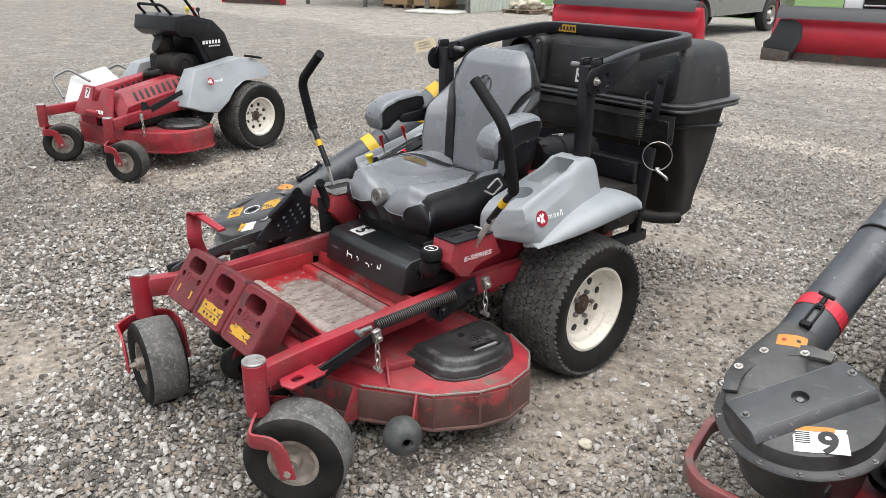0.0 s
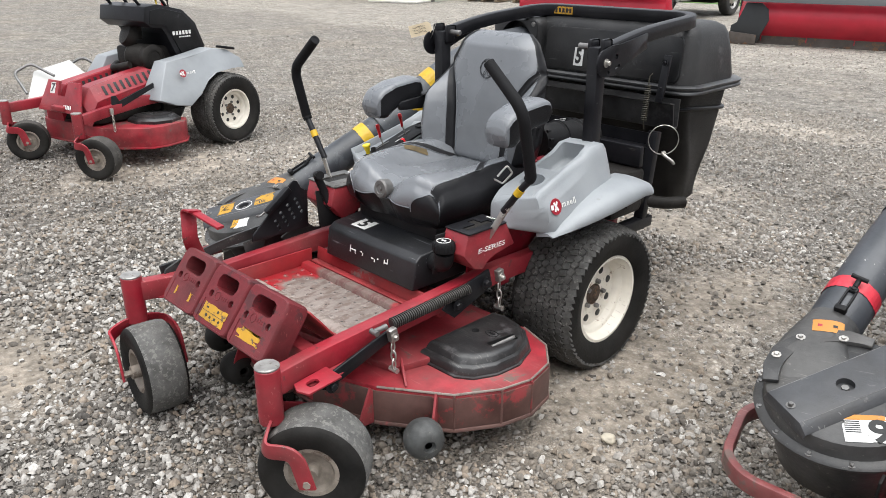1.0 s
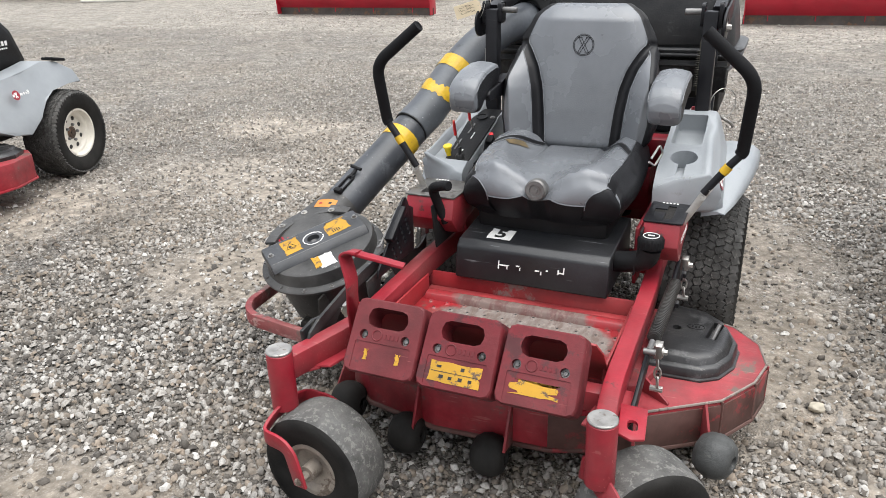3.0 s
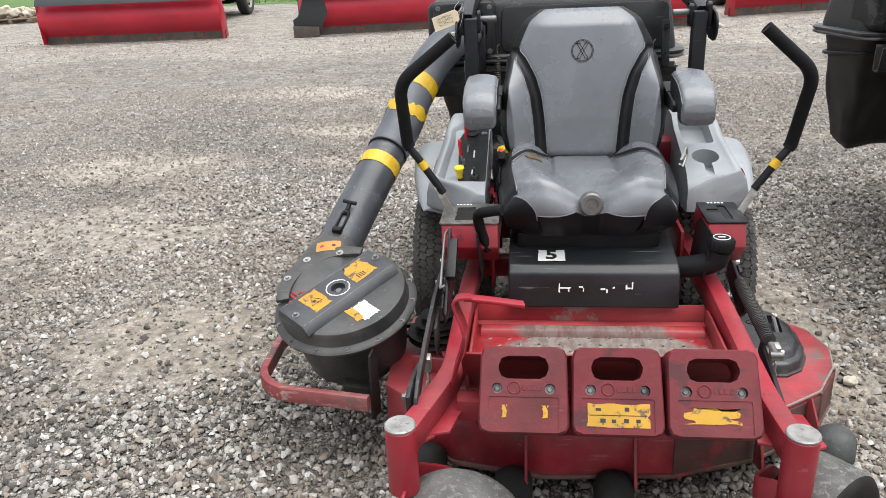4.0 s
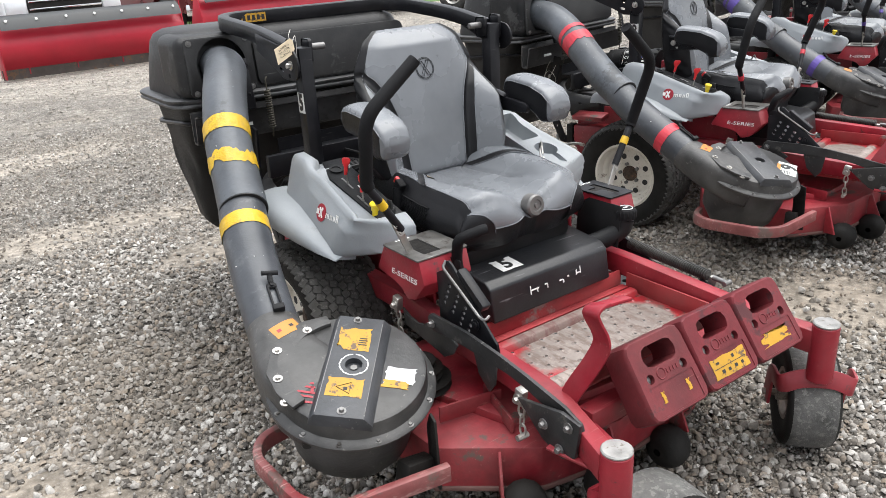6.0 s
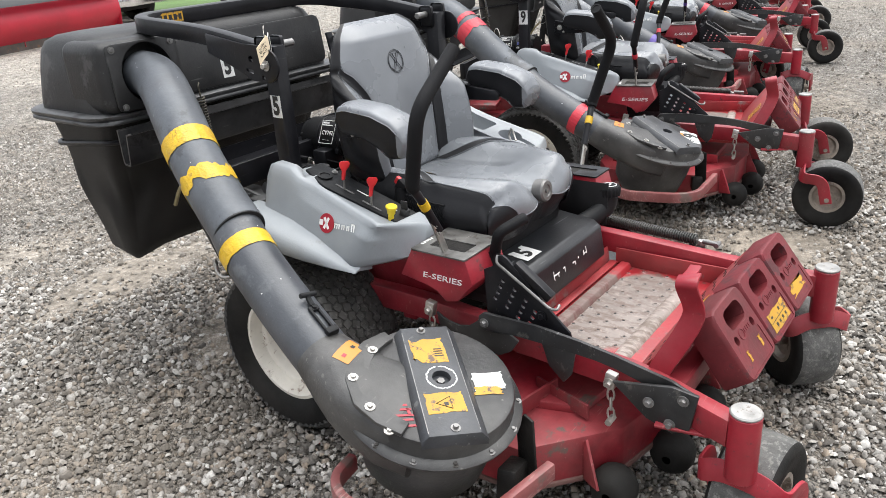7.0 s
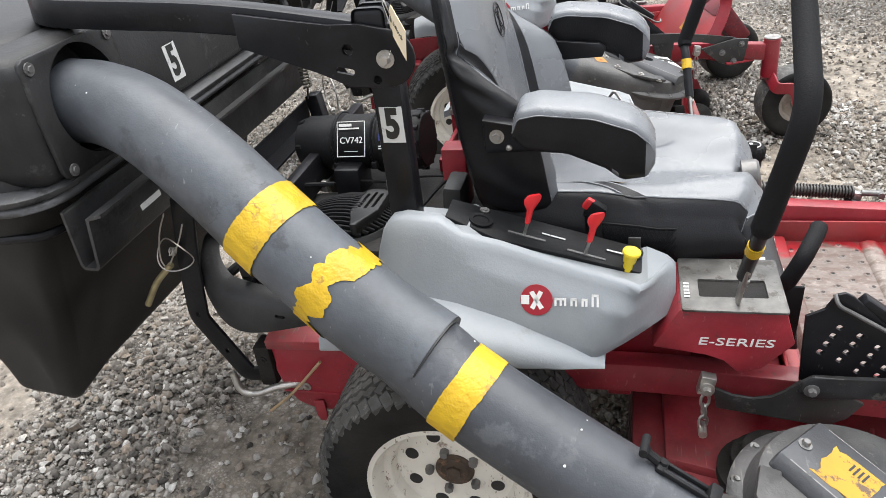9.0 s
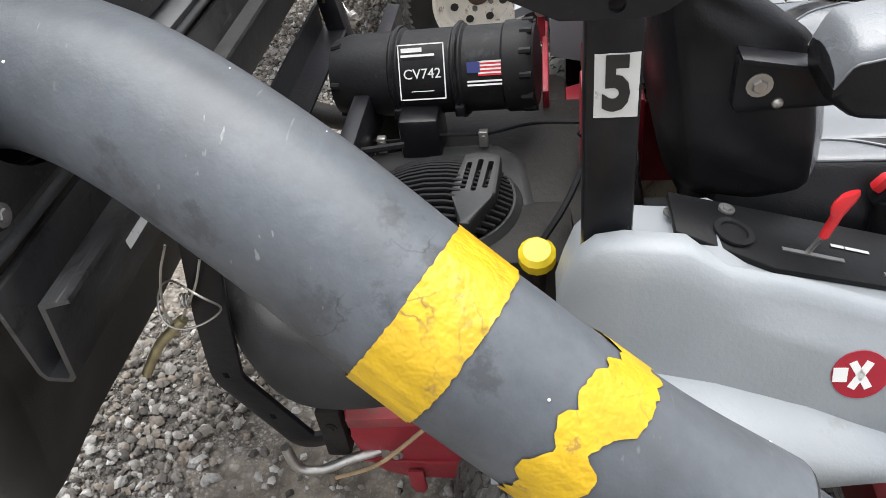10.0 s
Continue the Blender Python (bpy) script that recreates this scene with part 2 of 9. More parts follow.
MARK_RED = mat("dark_red_print", (0.3, 0.012, 0.025), 0.4, vary=0.1)
KNOB_RED = mat("red_lever_plastic", (0.6, 0.02, 0.025), 0.35, vary=0.15)
KNOB_YELLOW = mat("yellow_knob_plastic", (0.75, 0.55, 0.02), 0.4, vary=0.12)
PAPER = mat("cream_paper_tag", (0.72, 0.6, 0.42), 0.8, vary=0.1, scale=12)
GRIME = mat("greasy_black_iron", (0.010, 0.009, 0.0085), 0.5, vary=0.5, scale=14, grain=80, dust=0.08, bump=0.4, spec=0.12)
DECK_SIDE = mat("muddy_rusted_deck_side", (0.10, 0.035, 0.028), 0.6, vary=0.5, scale=6, grain=45, wear=(0.24, 0.018, 0.024), wear_at=0.56, wear_scale=5, dust=0.22)
PEWTER_PLASTIC = mat("grey_brushed_knob", (0.16, 0.155, 0.15), 0.4, metal=0.5, vary=0.3, scale=30)
ROLLER = mat("scuffed_grey_roller", (0.055, 0.057, 0.056), 0.6, vary=0.5, scale=18, grain=70, bump=0.6, wear=(0.14, 0.14, 0.12), wear_at=0.6, wear_scale=25)


def trodden_plate(name, cx, cy, hx, hy, paint, bare, dirt, wander=2.2):
    """Red paint trodden through to dull metal in the middle of a plate, with an uneven edge and ground-in dirt."""
    m = bpy.data.materials.new(name)
    m.use_nodes = True
    n, l = m.node_tree.nodes, m.node_tree.links
    b = n["Principled BSDF"]
    tc, xyz = n.new("ShaderNodeTexCoord"), n.new("ShaderNodeSeparateXYZ")
    l.new(tc.outputs["Object"], xyz.inputs["Vector"])

    def op(kind, a, c):
        x = n.new("ShaderNodeMath")
        x.operation = kind
        for i, v in enumerate((a, c)):
            if isinstance(v, (int, float)):
                x.inputs[i].default_value = v
            else:
                l.new(v, x.inputs[i])
        return x.outputs["Value"]

    def nz(s, d=5, stretch=(1, 1, 1)):
        mp = n.new("ShaderNodeMapping")
        mp.inputs["Scale"].default_value = stretch
        l.new(tc.outputs["Object"], mp.inputs["Vector"])
        t = n.new("ShaderNodeTexNoise")
        t.inputs["Scale"].default_value, t.inputs["Detail"].default_value, t.inputs["Roughness"].default_value = s, d, 0.65
        l.new(mp.outputs["Vector"], t.inputs["Vector"])
        return t.outputs["Fac"]

    def rng(v, a, c, d=0.0, e=1.0):
        r = n.new("ShaderNodeMapRange")
        for key, x in zip(("From Min", "From Max", "To Min", "To Max"), (a, c, d, e)):
            r.inputs[key].default_value = x
        l.new(v, r.inputs["Value"])
        return r.outputs["Result"]

    def mix(f, a, c):
        x = n.new("ShaderNodeMix")
        x.data_type = "RGBA"
        l.new(f, x.inputs["Factor"])
        for key, v in (("A", a), ("B", c)):
            if isinstance(v, tuple):
                x.inputs[key].default_value = (*v, 1)
            else:
                l.new(v, x.inputs[key])
        return x.outputs["Result"]
    dx = op("DIVIDE", op("ABSOLUTE", op("SUBTRACT", xyz.outputs["X"], cx), 0), hx)
    dy = op("DIVIDE", op("ABSOLUTE", op("SUBTRACT", xyz.outputs["Y"], cy), 0), hy)
    edge = op("ADD", op("POWER", dx, 3.0), op("POWER", dy, 3.0))
    mask = rng(op("ADD", edge, op("MULTIPLY", op("SUBTRACT", nz(9, 8), 0.5), wander)), 0.75, 1.15, 1.0, 0.0)
    metal = mix(rng(nz(6), 0.35, 0.65), bare, tuple(c * 0.72 for c in bare))
    metal = mix(rng(nz(16, 8, (2.4, 0.8, 1)), 0.46, 0.58, 0.0, 0.85), metal, dirt)
    metal = mix(rng(nz(60, 4), 0.55, 0.75, 0.0, 0.6), metal, tuple(min(1, c * 1.6) for c in bare))
    red = mix(rng(nz(7), 0.35, 0.7), paint, tuple(c * 0.7 + 0.012 for c in paint))
    red = mix(rng(nz(22, 7), 0.56, 0.64, 0.0, 0.7), red, dirt)
    l.new(mix(mask, red, metal), b.inputs["Base Color"])
    l.new(rng(mask, 0.0, 1.0, 0.42, 0.6), b.inputs["Roughness"])
    bp = n.new("ShaderNodeBump")
    bp.inputs["Strength"].default_value, bp.inputs["Distance"].default_value = 0.3, 0.002
    l.new(nz(70, 4), bp.inputs["Height"])
    l.new(bp.outputs["Normal"], b.inputs["Normal"])
    return m


TREAD = trodden_plate("trodden_tread_plate", 0.03, -0.850, 0.31, 0.115, (0.30, 0.012, 0.018), (0.225, 0.19, 0.17), (0.12, 0.085, 0.07))
RIDGE = trodden_plate("scraped_step_ridge", 0.0, -0.728, 0.24, 0.05, (0.29, 0.012, 0.018), (0.165, 0.115, 0.10), (0.11, 0.045, 0.04), 2.4)
RIDGE_FRONT = trodden_plate("scraped_front_ridge", -0.02, -0.965, 0.33, 0.06, (0.29, 0.012, 0.018), (0.28, 0.235, 0.21), (0.12, 0.09, 0.07))
GATE_STEEL = mat("worn_grey_gate_steel", (0.135, 0.13, 0.122), 0.42, metal=0.3, vary=0.5, scale=18, wear=(0.05, 0.043, 0.036), wear_at=0.54, wear_scale=20, scratch=(0.30, 0.29, 0.27), scratch_at=0.68)
RUST = mat("rusty_brown_hub_iron", (0.075, 0.05, 0.035), 0.7, metal=0.2, vary=0.5, scale=25, wear=(0.16, 0.09, 0.05), wear_at=0.55, wear_scale=40)
BARE = mat("scraped_bare_steel", (0.24, 0.20, 0.175), 0.5, metal=0.2, vary=0.3, scale=40, wear=(0.10, 0.075, 0.06), wear_at=0.55, wear_scale=30)


# ---- mesh helpers ----
from mathutils.bvhtree import BVHTree

V = Vector


def part(name, bm, material, parent=None, label="", sharp=38):
    """Links a bmesh as one mesh object under a thing or a part. material: one, or a list for the faces' indices."""
    me = bpy.data.meshes.new(name)
    bmesh.ops.recalc_face_normals(bm, faces=bm.faces)
    bm.to_mesh(me)
    bm.free()
    me.shade_smooth()
    me.set_sharp_from_angle(angle=radians(sharp))
    for m in (material if isinstance(material, (list, tuple)) else [material]):
        me.materials.append(m)
    ob = new(name, me)
    if parent:
        ob.parent = parent
    if label:
        tagged(ob, label)
    return ob


def parts(name, bm, material, parent, label="", sharp=38):
    """Links each separate piece of a bmesh as a part of its own."""
    bm.verts.ensure_lookup_table()
    group, islands = {}, []
    for v in bm.verts:
        if v in group:
            continue
        stack, isl = [v], []
        group[v] = True
        while stack:
            w = stack.pop()
            isl.append(w)
            for e in w.link_edges:
                o = e.other_vert(w)
                if o not in group:
                    group[o] = True
                    stack.append(o)
        lo = [min(w.co[i] for w in isl) - 0.0015 for i in range(3)]
        hi = [max(w.co[i] for w in isl) + 0.0015 for i in range(3)]
        hit = [g for g in islands if all(g[1][i] < hi[i] and g[2][i] > lo[i] for i in range(3))]
        for g in hit:
            islands.remove(g)
            isl = isl + g[0]
            lo, hi = [min(a, b) for a, b in zip(lo, g[1])], [max(a, b) for a, b in zip(hi, g[2])]
        islands.append((isl, lo, hi))
    out = []
    for isl, _, _ in islands:
        b2 = bmesh.new()
        vm = {v: b2.verts.new(v.co) for v in isl}
        for f in {f for v in isl for f in v.link_faces}:
            b2.faces.new([vm[v] for v in f.verts]).material_index = f.material_index
        out.append(part(name, b2, material, parent, label, sharp))
    bm.free()
    return out


def thing(name, label, category, group="", kind=""):
    return tagged(new(name), label, category, group, kind)


def box(bm, c, s, rot=(0, 0, 0), bevel=0.0, seg=2, taper=None):
    """A box at c of size s, with rounded edges; taper: (x, y) scale of its top."""
    r = bmesh.ops.create_cube(bm, size=1.0)
    vs = r["verts"]
    m = Matrix.LocRotScale(c, Euler([radians(a) for a in rot]), None)
    for v in vs:
        k = taper if taper and v.co.z > 0 else (1, 1)
        v.co = m @ V((v.co.x * s[0] * k[0], v.co.y * s[1] * k[1], v.co.z * s[2]))
    if bevel:
        es = list({e for v in vs for e in v.link_edges})
        bmesh.ops.bevel(bm, geom=es, offset=bevel, segments=seg, affect="EDGES", profile=0.5)
    return bm


def ring_faces(bm, rings, caps=True, closed=False, mi=0):
    fs = []
    n = len(rings[0])
    pairs = list(zip(rings[:-1], rings[1:])) + ([(rings[-1], rings[0])] if closed else [])
    for a, b in pairs:
        for i in range(n):
            f = bm.faces.new((a[i], a[(i + 1) % n], b[(i + 1) % n], b[i]))
            f.material_index = mi
            fs.append(f)
    if caps and not closed:
        for r in (rings[0], rings[-1][::-1]):
            f = bm.faces.new(r)
            f.material_index = mi
            fs.append(f)
    return fs


def loft(bm, rings, caps=True, mi=0):
    return ring_faces(bm, [[bm.verts.new(p) for p in r] for r in rings], caps, mi=mi)


def sweep(bm, pts, section, up=(0, 0, 1), caps=True, closed=False, scales=None, mi=0):
    """Sweeps a 2D section (side, up) along a line of points."""
    pts = [V(p) for p in pts]
    n = len(pts)
    rings = []
    u = V(up)
    for i, p in enumerate(pts):
        a = pts[i - 1] if i or closed else pts[0]
        b = pts[(i + 1) % n] if i < n - 1 or closed else pts[-1]
        d = (b - a).normalized()
        u = (u - d * u.dot(d))
        u = u.normalized() if u.length > 1e-5 else d.orthogonal().normalized()
        s = d.cross(u)
        k = scales[i] if scales else 1.0
        rings.append([bm.verts.new(p + s * (x * k) + u * (y * k)) for x, y in section])
    return ring_faces(bm, rings, caps, closed, mi)


def circle(r, n=12, ry=None):
    return [(r * math.cos(2 * math.pi * i / n), (ry or r) * math.sin(2 * math.pi * i / n)) for i in range(n)]


def rect(w, h, r=0.0):
    if not r:
        return [(-w / 2, -h / 2), (w / 2, -h / 2), (w / 2, h / 2), (-w / 2, h / 2)]
    out = []
    for cx, cy, a0 in ((w / 2 - r, h / 2 - r, 0), (r - w / 2, h / 2 - r, 90), (r - w / 2, r - h / 2, 180), (w / 2 - r, r - h / 2, 270)):
        for a in (0, 45, 90):
            t = radians(a0 + a)
            out.append((cx + r * math.cos(t), cy + r * math.sin(t)))
    return out


def tube(bm, pts, r, n=12, caps=True, closed=False, scales=None, mi=0):
    d = (V(pts[1]) - V(pts[0]))
    return sweep(bm, pts, circle(r, n), d.orthogonal(), caps, closed, scales, mi)


def fillet(pts, r, n=5):
    """Rounds the corners of a line of points."""
    pts = [V(p) for p in pts]
    out = [pts[0]]
    for a, p, b in zip(pts, pts[1:], pts[2:]):
        k = min(r, (a - p).length * 0.48, (b - p).length * 0.48)
        s, e = p + (a - p).normalized() * k, p + (b - p).normalized() * k
        for i in range(n + 1):
            t = i / n
            out.append(s.lerp(p, t).lerp(p.lerp(e, t), t))
    return out + [pts[-1]]


def spline(pts, n=6):
    """A smooth line through points."""
    pts = [V(p) for p in pts]
    q = [2 * pts[0] - pts[1], *pts, 2 * pts[-1] - pts[-2]]
    out = []
    for i in range(1, len(q) - 2):
        a, b, c, d = q[i - 1:i + 3]
        for j in range(n):
            t = j / n
            out.append(0.5 * (2 * b + (c - a) * t + (2 * a - 5 * b + 4 * c - d) * t * t + (3 * b - a - 3 * c + d) * t ** 3))
    return out + [pts[-1]]


def lathe(bm, profile, c=(0, 0, 0), axis=(0, 0, 1), n=24, mi=0, cap=True):
    """Turns (radius, height) pairs round an axis through c."""
    q = V((0, 0, 1)).rotation_difference(V(axis).normalized())
    rings = []
    for r, h in profile:
        rings.append([bm.verts.new(V(c) + q @ V((r * math.cos(2 * math.pi * i / n), r * math.sin(2 * math.pi * i / n), h))) for i in range(n)])
    return ring_faces(bm, rings, cap, mi=mi)


def cyl(bm, a, b, r, n=16, bevel=0.0, mi=0):
    a, b = V(a), V(b)
    h = (b - a).length
    k = min(bevel, h / 3)
    prof = [(r - k, 0), (r, k), (r, h - k), (r - k, h)] if k else [(r, 0), (r, h)]
    return lathe(bm, prof, a, b - a, n, mi)


def plate(bm, outline, thick, origin=(0, 0, 0), ax=(1, 0, 0), ay=(0, 1, 0), bevel=0.0, mi=0):
    """A flat plate: a 2D outline in the axes ax, ay at origin, thick along their normal."""
    ax, ay = V(ax).normalized(), V(ay).normalized()
    nz = ax.cross(ay)
    o = V(origin)
    lo = [bm.verts.new(o + ax * x + ay * y) for x, y in outline]
    hi = [bm.verts.new(o + ax * x + ay * y + nz * thick) for x, y in outline]
    fs = ring_faces(bm, [lo, hi], True, mi=mi)
    if bevel:
        bmesh.ops.bevel(bm, geom=list({e for f in fs for e in f.edges}), offset=bevel, segments=2, affect="EDGES", profile=0.5)
    return bm


def bolt(bm, p, d, r=0.008, h=0.007, washer=True):
    p, d = V(p), V(d).normalized()
    if washer:
        lathe(bm, [(r * 1.7, -0.001), (r * 1.7, 0.002)], p, d, 14)
    lathe(bm, [(r, 0), (r, h * 0.8), (r * 0.85, h)], p, d, 6)


def carve(bm, cutters):
    """bm with the shapes of the list of bmeshes cut out of it."""
    def tmp(b):
        me = bpy.data.meshes.new("tmp")
        bmesh.ops.recalc_face_normals(b, faces=b.faces)
        b.to_mesh(me)
        b.free()
        return new("tmp", me)
    ob = tmp(bm)
    cs = [tmp(c) for c in cutters]
    for c in cs:
        md = ob.modifiers.new("cut", "BOOLEAN")
        md.operation, md.solver, md.object = "DIFFERENCE", "EXACT", c
    dg = bpy.context.evaluated_depsgraph_get()
    me = bpy.data.meshes.new_from_object(ob.evaluated_get(dg))
    out = bmesh.new()
    out.from_mesh(me)
    for o in (ob, *cs):
        bpy.data.objects.remove(o)
    return out


def text(name, words, size, material, parent, o, ax, ay, label="", thick=0.0008, shear=0.0, stretch=1.0, bold=0.0):
    """Words in the built-in font, centred at o in the axes ax, ay."""
    cu = bpy.data.curves.new(name, "FONT")
    cu.body, cu.size, cu.align_x, cu.align_y, cu.extrude, cu.shear = words, size, "CENTER", "CENTER", thick, shear
    cu.resolution_u = 3
    cu.offset = bold
    ob = new("tmp", cu)
    dg = bpy.context.evaluated_depsgraph_get()
    me = bpy.data.meshes.new_from_object(ob.evaluated_get(dg))
    bpy.data.objects.remove(ob)
    ax, ay = V(ax).normalized(), V(ay).normalized()
    m = Matrix((ax, ay, ax.cross(ay))).transposed().to_4x4()
    me.transform(Matrix.Translation(o) @ m @ Matrix.Diagonal((stretch, 1, 1, 1)))
    me.materials.append(material)
    ob = new(name, me)
    ob.parent = parent
    if label:
        tagged(ob, label)
    return ob


def decal(name, w, h, material, parent, o, ax, ay, label="", ragged=0.0, seed=1, thick=0.0008):
    """A thin sticker, centred at o; ragged: how far its torn edge wanders."""
    rnd = random.Random(seed)
    out = []
    for (x0, y0), (x1, y1) in zip([(-1, -1), (1, -1), (1, 1), (-1, 1)], [(1, -1), (1, 1), (-1, 1), (-1, -1)]):
        k = 9 if ragged else 1
        bite = 0.0
        for i in range(k):
            if rnd.random() < 0.45:
                bite = rnd.random() * ragged * (1.0 if rnd.random() < 0.6 else 0.15)
            x, y = x0 + (x1 - x0) * i / k, y0 + (y1 - y0) * i / k
            x, y = (x, y * (1 - bite)) if y0 == y1 else (x * (1 - bite), y)
            out.append((x * w / 2, y * h / 2))
    bm = bmesh.new()
    plate(bm, out, thick, o, ax, ay)
    return part(name, bm, material, parent, label)


def draped(name, w, h, material, parent, o, ax, ay, target, label="", lift=0.0012):
    """A sticker laid onto the upper side of another part."""
    me = target.data
    tree = BVHTree.FromPolygons([v.co for v in me.vertices], [p.vertices for p in me.polygons])
    ax, ay = V(ax).normalized(), V(ay).normalized()
    bm = bmesh.new()
    grid = []
    for i in range(9):
        row = []
        for j in range(13):
            p = V(o) + ax * (i / 8 - 0.5) * w + ay * (j / 12 - 0.5) * h
            hit = tree.ray_cast(V((p.x, p.y, p.z + 0.2)), V((0, 0, -1)))
            row.append(bm.verts.new((hit[0] if hit[0] else p) + V((0, 0, lift))))
        grid.append(row)
    for a, b in zip(grid, grid[1:]):
        for q in range(12):
            bm.faces.new((a[q], b[q], b[q + 1], a[q + 1]))
    return part(name, bm, material, parent, label, 60)


# ---- wheels ----
def tread_blocks(bm, c, axis, r, w, lugs):
    """Worn tread blocks in staggered rows round a tyre."""
    h = w / 2
    q = V((0, 0, 1)).rotation_difference(V(axis).normalized())
    rows = [-0.90, -0.70, -0.50, -0.30, -0.10, 0.10, 0.30, 0.50, 0.70, 0.90]
    for j, row in enumerate(rows):
        for i in range(lugs):
            a = 2 * math.pi * (i + 0.5 * (j % 2)) / lugs
            rr = r * float(np.interp(abs(row), [0, 0.3, 0.6, 0.84, 0.97], [1.0, 1.0, 0.992, 0.97, 0.91]))
            skew = (0.42 if j % 2 else -0.42) + 0.12 * math.sin(i * 1.7 + j)
            tip = (0.55 if row > 0 else -0.55) if abs(row) > 0.8 else 0.0
            m = Matrix.Translation(c) @ q.to_matrix().to_4x4() @ Matrix.Rotation(a, 4, "Z") @ Matrix.Translation((rr + 0.0022, 0, row * h)) @ Matrix.Rotation(-tip, 4, "Y") @ Matrix.Rotation(skew, 4, "X")
            ln, wd = 2 * math.pi * r / lugs * (0.445 + 0.03 * math.sin(i * 2.3 + j * 1.1)), h * (0.094 + 0.006 * math.sin(i * 3.1 + j) if abs(row) < 0.8 else 0.115)
            vs = [bm.verts.new(m @ V((x, y * ln * k, z * wd * k))) for x, k in ((-0.009, 1.06), (0.0016, 0.93)) for y, z in ((-1, -1), (1, -1), (1, 1), (-1, 1))]
            for f in ((4, 5, 6, 7), (0, 1, 5, 4), (1, 2, 6, 5), (2, 3, 7, 6), (3, 0, 4, 7)):
                bm.faces.new([vs[k] for k in f])

def tyre_mesh(bm, c, axis, r, w, rim_r, mi=0, tread=0):
    """A tyre with rounded shoulders."""
    h = w / 2
    prof = [(rim_r, -h * 0.80), (rim_r + 0.012, -h * 0.9), (r * 0.80, -h), (r * 0.91, -h * 0.97), (r * 0.97, -h * 0.84), (r * 0.992, -h * 0.6), (r, -h * 0.3), (r, 0)]
    prof += [(a, -b) for a, b in prof[-2::-1]]
    fs = lathe(bm, prof, c, axis, 64, mi, cap=False)
    ax_n = V(axis).normalized()
    for f in fs:
        e = f.calc_center_median() - V(c)
        if (e - ax_n * e.dot(ax_n)).length > r * 0.955:
            f.material_index = tread


def drive_wheel(parent, x, y, z, side, r=0.295, w=0.29, rim_r=0.176):
    """A rear wheel with a turf tyre and a pressed steel disc; side: +1 or -1 along x."""
    bm = bmesh.new()
    tyre_mesh(bm, (x, y, z), (side, 0, 0), r, w, rim_r, tread=1)
    t = part("drive_tyre", bm, [RUBBER, GROOVE], parent, "dusty black turf tyre with worn tread blocks")
    bm = bmesh.new()
    tread_blocks(bm, (x, y, z), (side, 0, 0), r, w, 62)
    tagged(part("tread_block", bm, TREAD_RUBBER, t), "dusty worn rubber tread blocks round the tyre", kind="stuff")
    bm = bmesh.new()
    h = w / 2
    prof = [(rim_r - 0.01, -h * 0.8), (rim_r - 0.01, h * 0.45), (rim_r + 0.006, h * 0.78), (rim_r + 0.008, h * 0.84), (rim_r - 0.006, h * 0.85),
            (rim_r - 0.012, h * 0.80), (rim_r - 0.016, h * 0.60), (rim_r - 0.020, h * 0.56), (rim_r - 0.034, h * 0.545), (rim_r - 0.038, h * 0.52), (rim_r - 0.044, h * 0.36), (rim_r - 0.05, h * 0.34), (0.085, h * 0.37), (0.05, h * 0.35), (0.0005, h * 0.35)]
    lathe(bm, prof, (x, y, z), (side, 0, 0), 40, cap=False)
    part("wheel_rim", bm, RIM, t, "chipped cream painted steel wheel rim")
    # vent holes as black discs: their inner shade is put into the colour
    bm = bmesh.new()
    for i in range(8):
        a = 2 * math.pi * (i + 0.5) / 8
        p = V((x + side * (h * 0.362), y + 0.101 * math.cos(a), z + 0.101 * math.sin(a)))
        lathe(bm, [(0.0155, -0.004), (0.0155, 0.0012), (0.0150, 0.0013), (0.0005, 0.0012)], p, (side, 0, 0), 14)
    parts("rim_hole", bm, INK, t, "black disc standing in for a shaded vent hole in the rim")
    bm = bmesh.new()
    cyl(bm, (x + side * h * 0.3, y, z), (x + side * h * 0.42, y, z), 0.034, 20, 0.004)
    cyl(bm, (x + side * h * 0.4, y, z), (x + side * h * 0.47, y, z), 0.018, 6, 0.002)
    for i in range(5):
        a = 2 * math.pi * i / 5
        nut = bmesh.new()
        bolt(nut, (x + side * h * 0.36, y + 0.056 * math.cos(a), z + 0.056 * math.sin(a)), (side, 0, 0), 0.0105, 0.016, False)
        part("lug_nut", nut, STEEL_PLATE, t, "dull steel wheel nut")
    lathe(bm, [(0.044, h * 0.345), (0.044, h * 0.375), (0.036, h * 0.385)], (x, y, z), (side, 0, 0), 24)
    part("wheel_hub", bm, RUST, t, "rusty brown wheel hub")
    return t


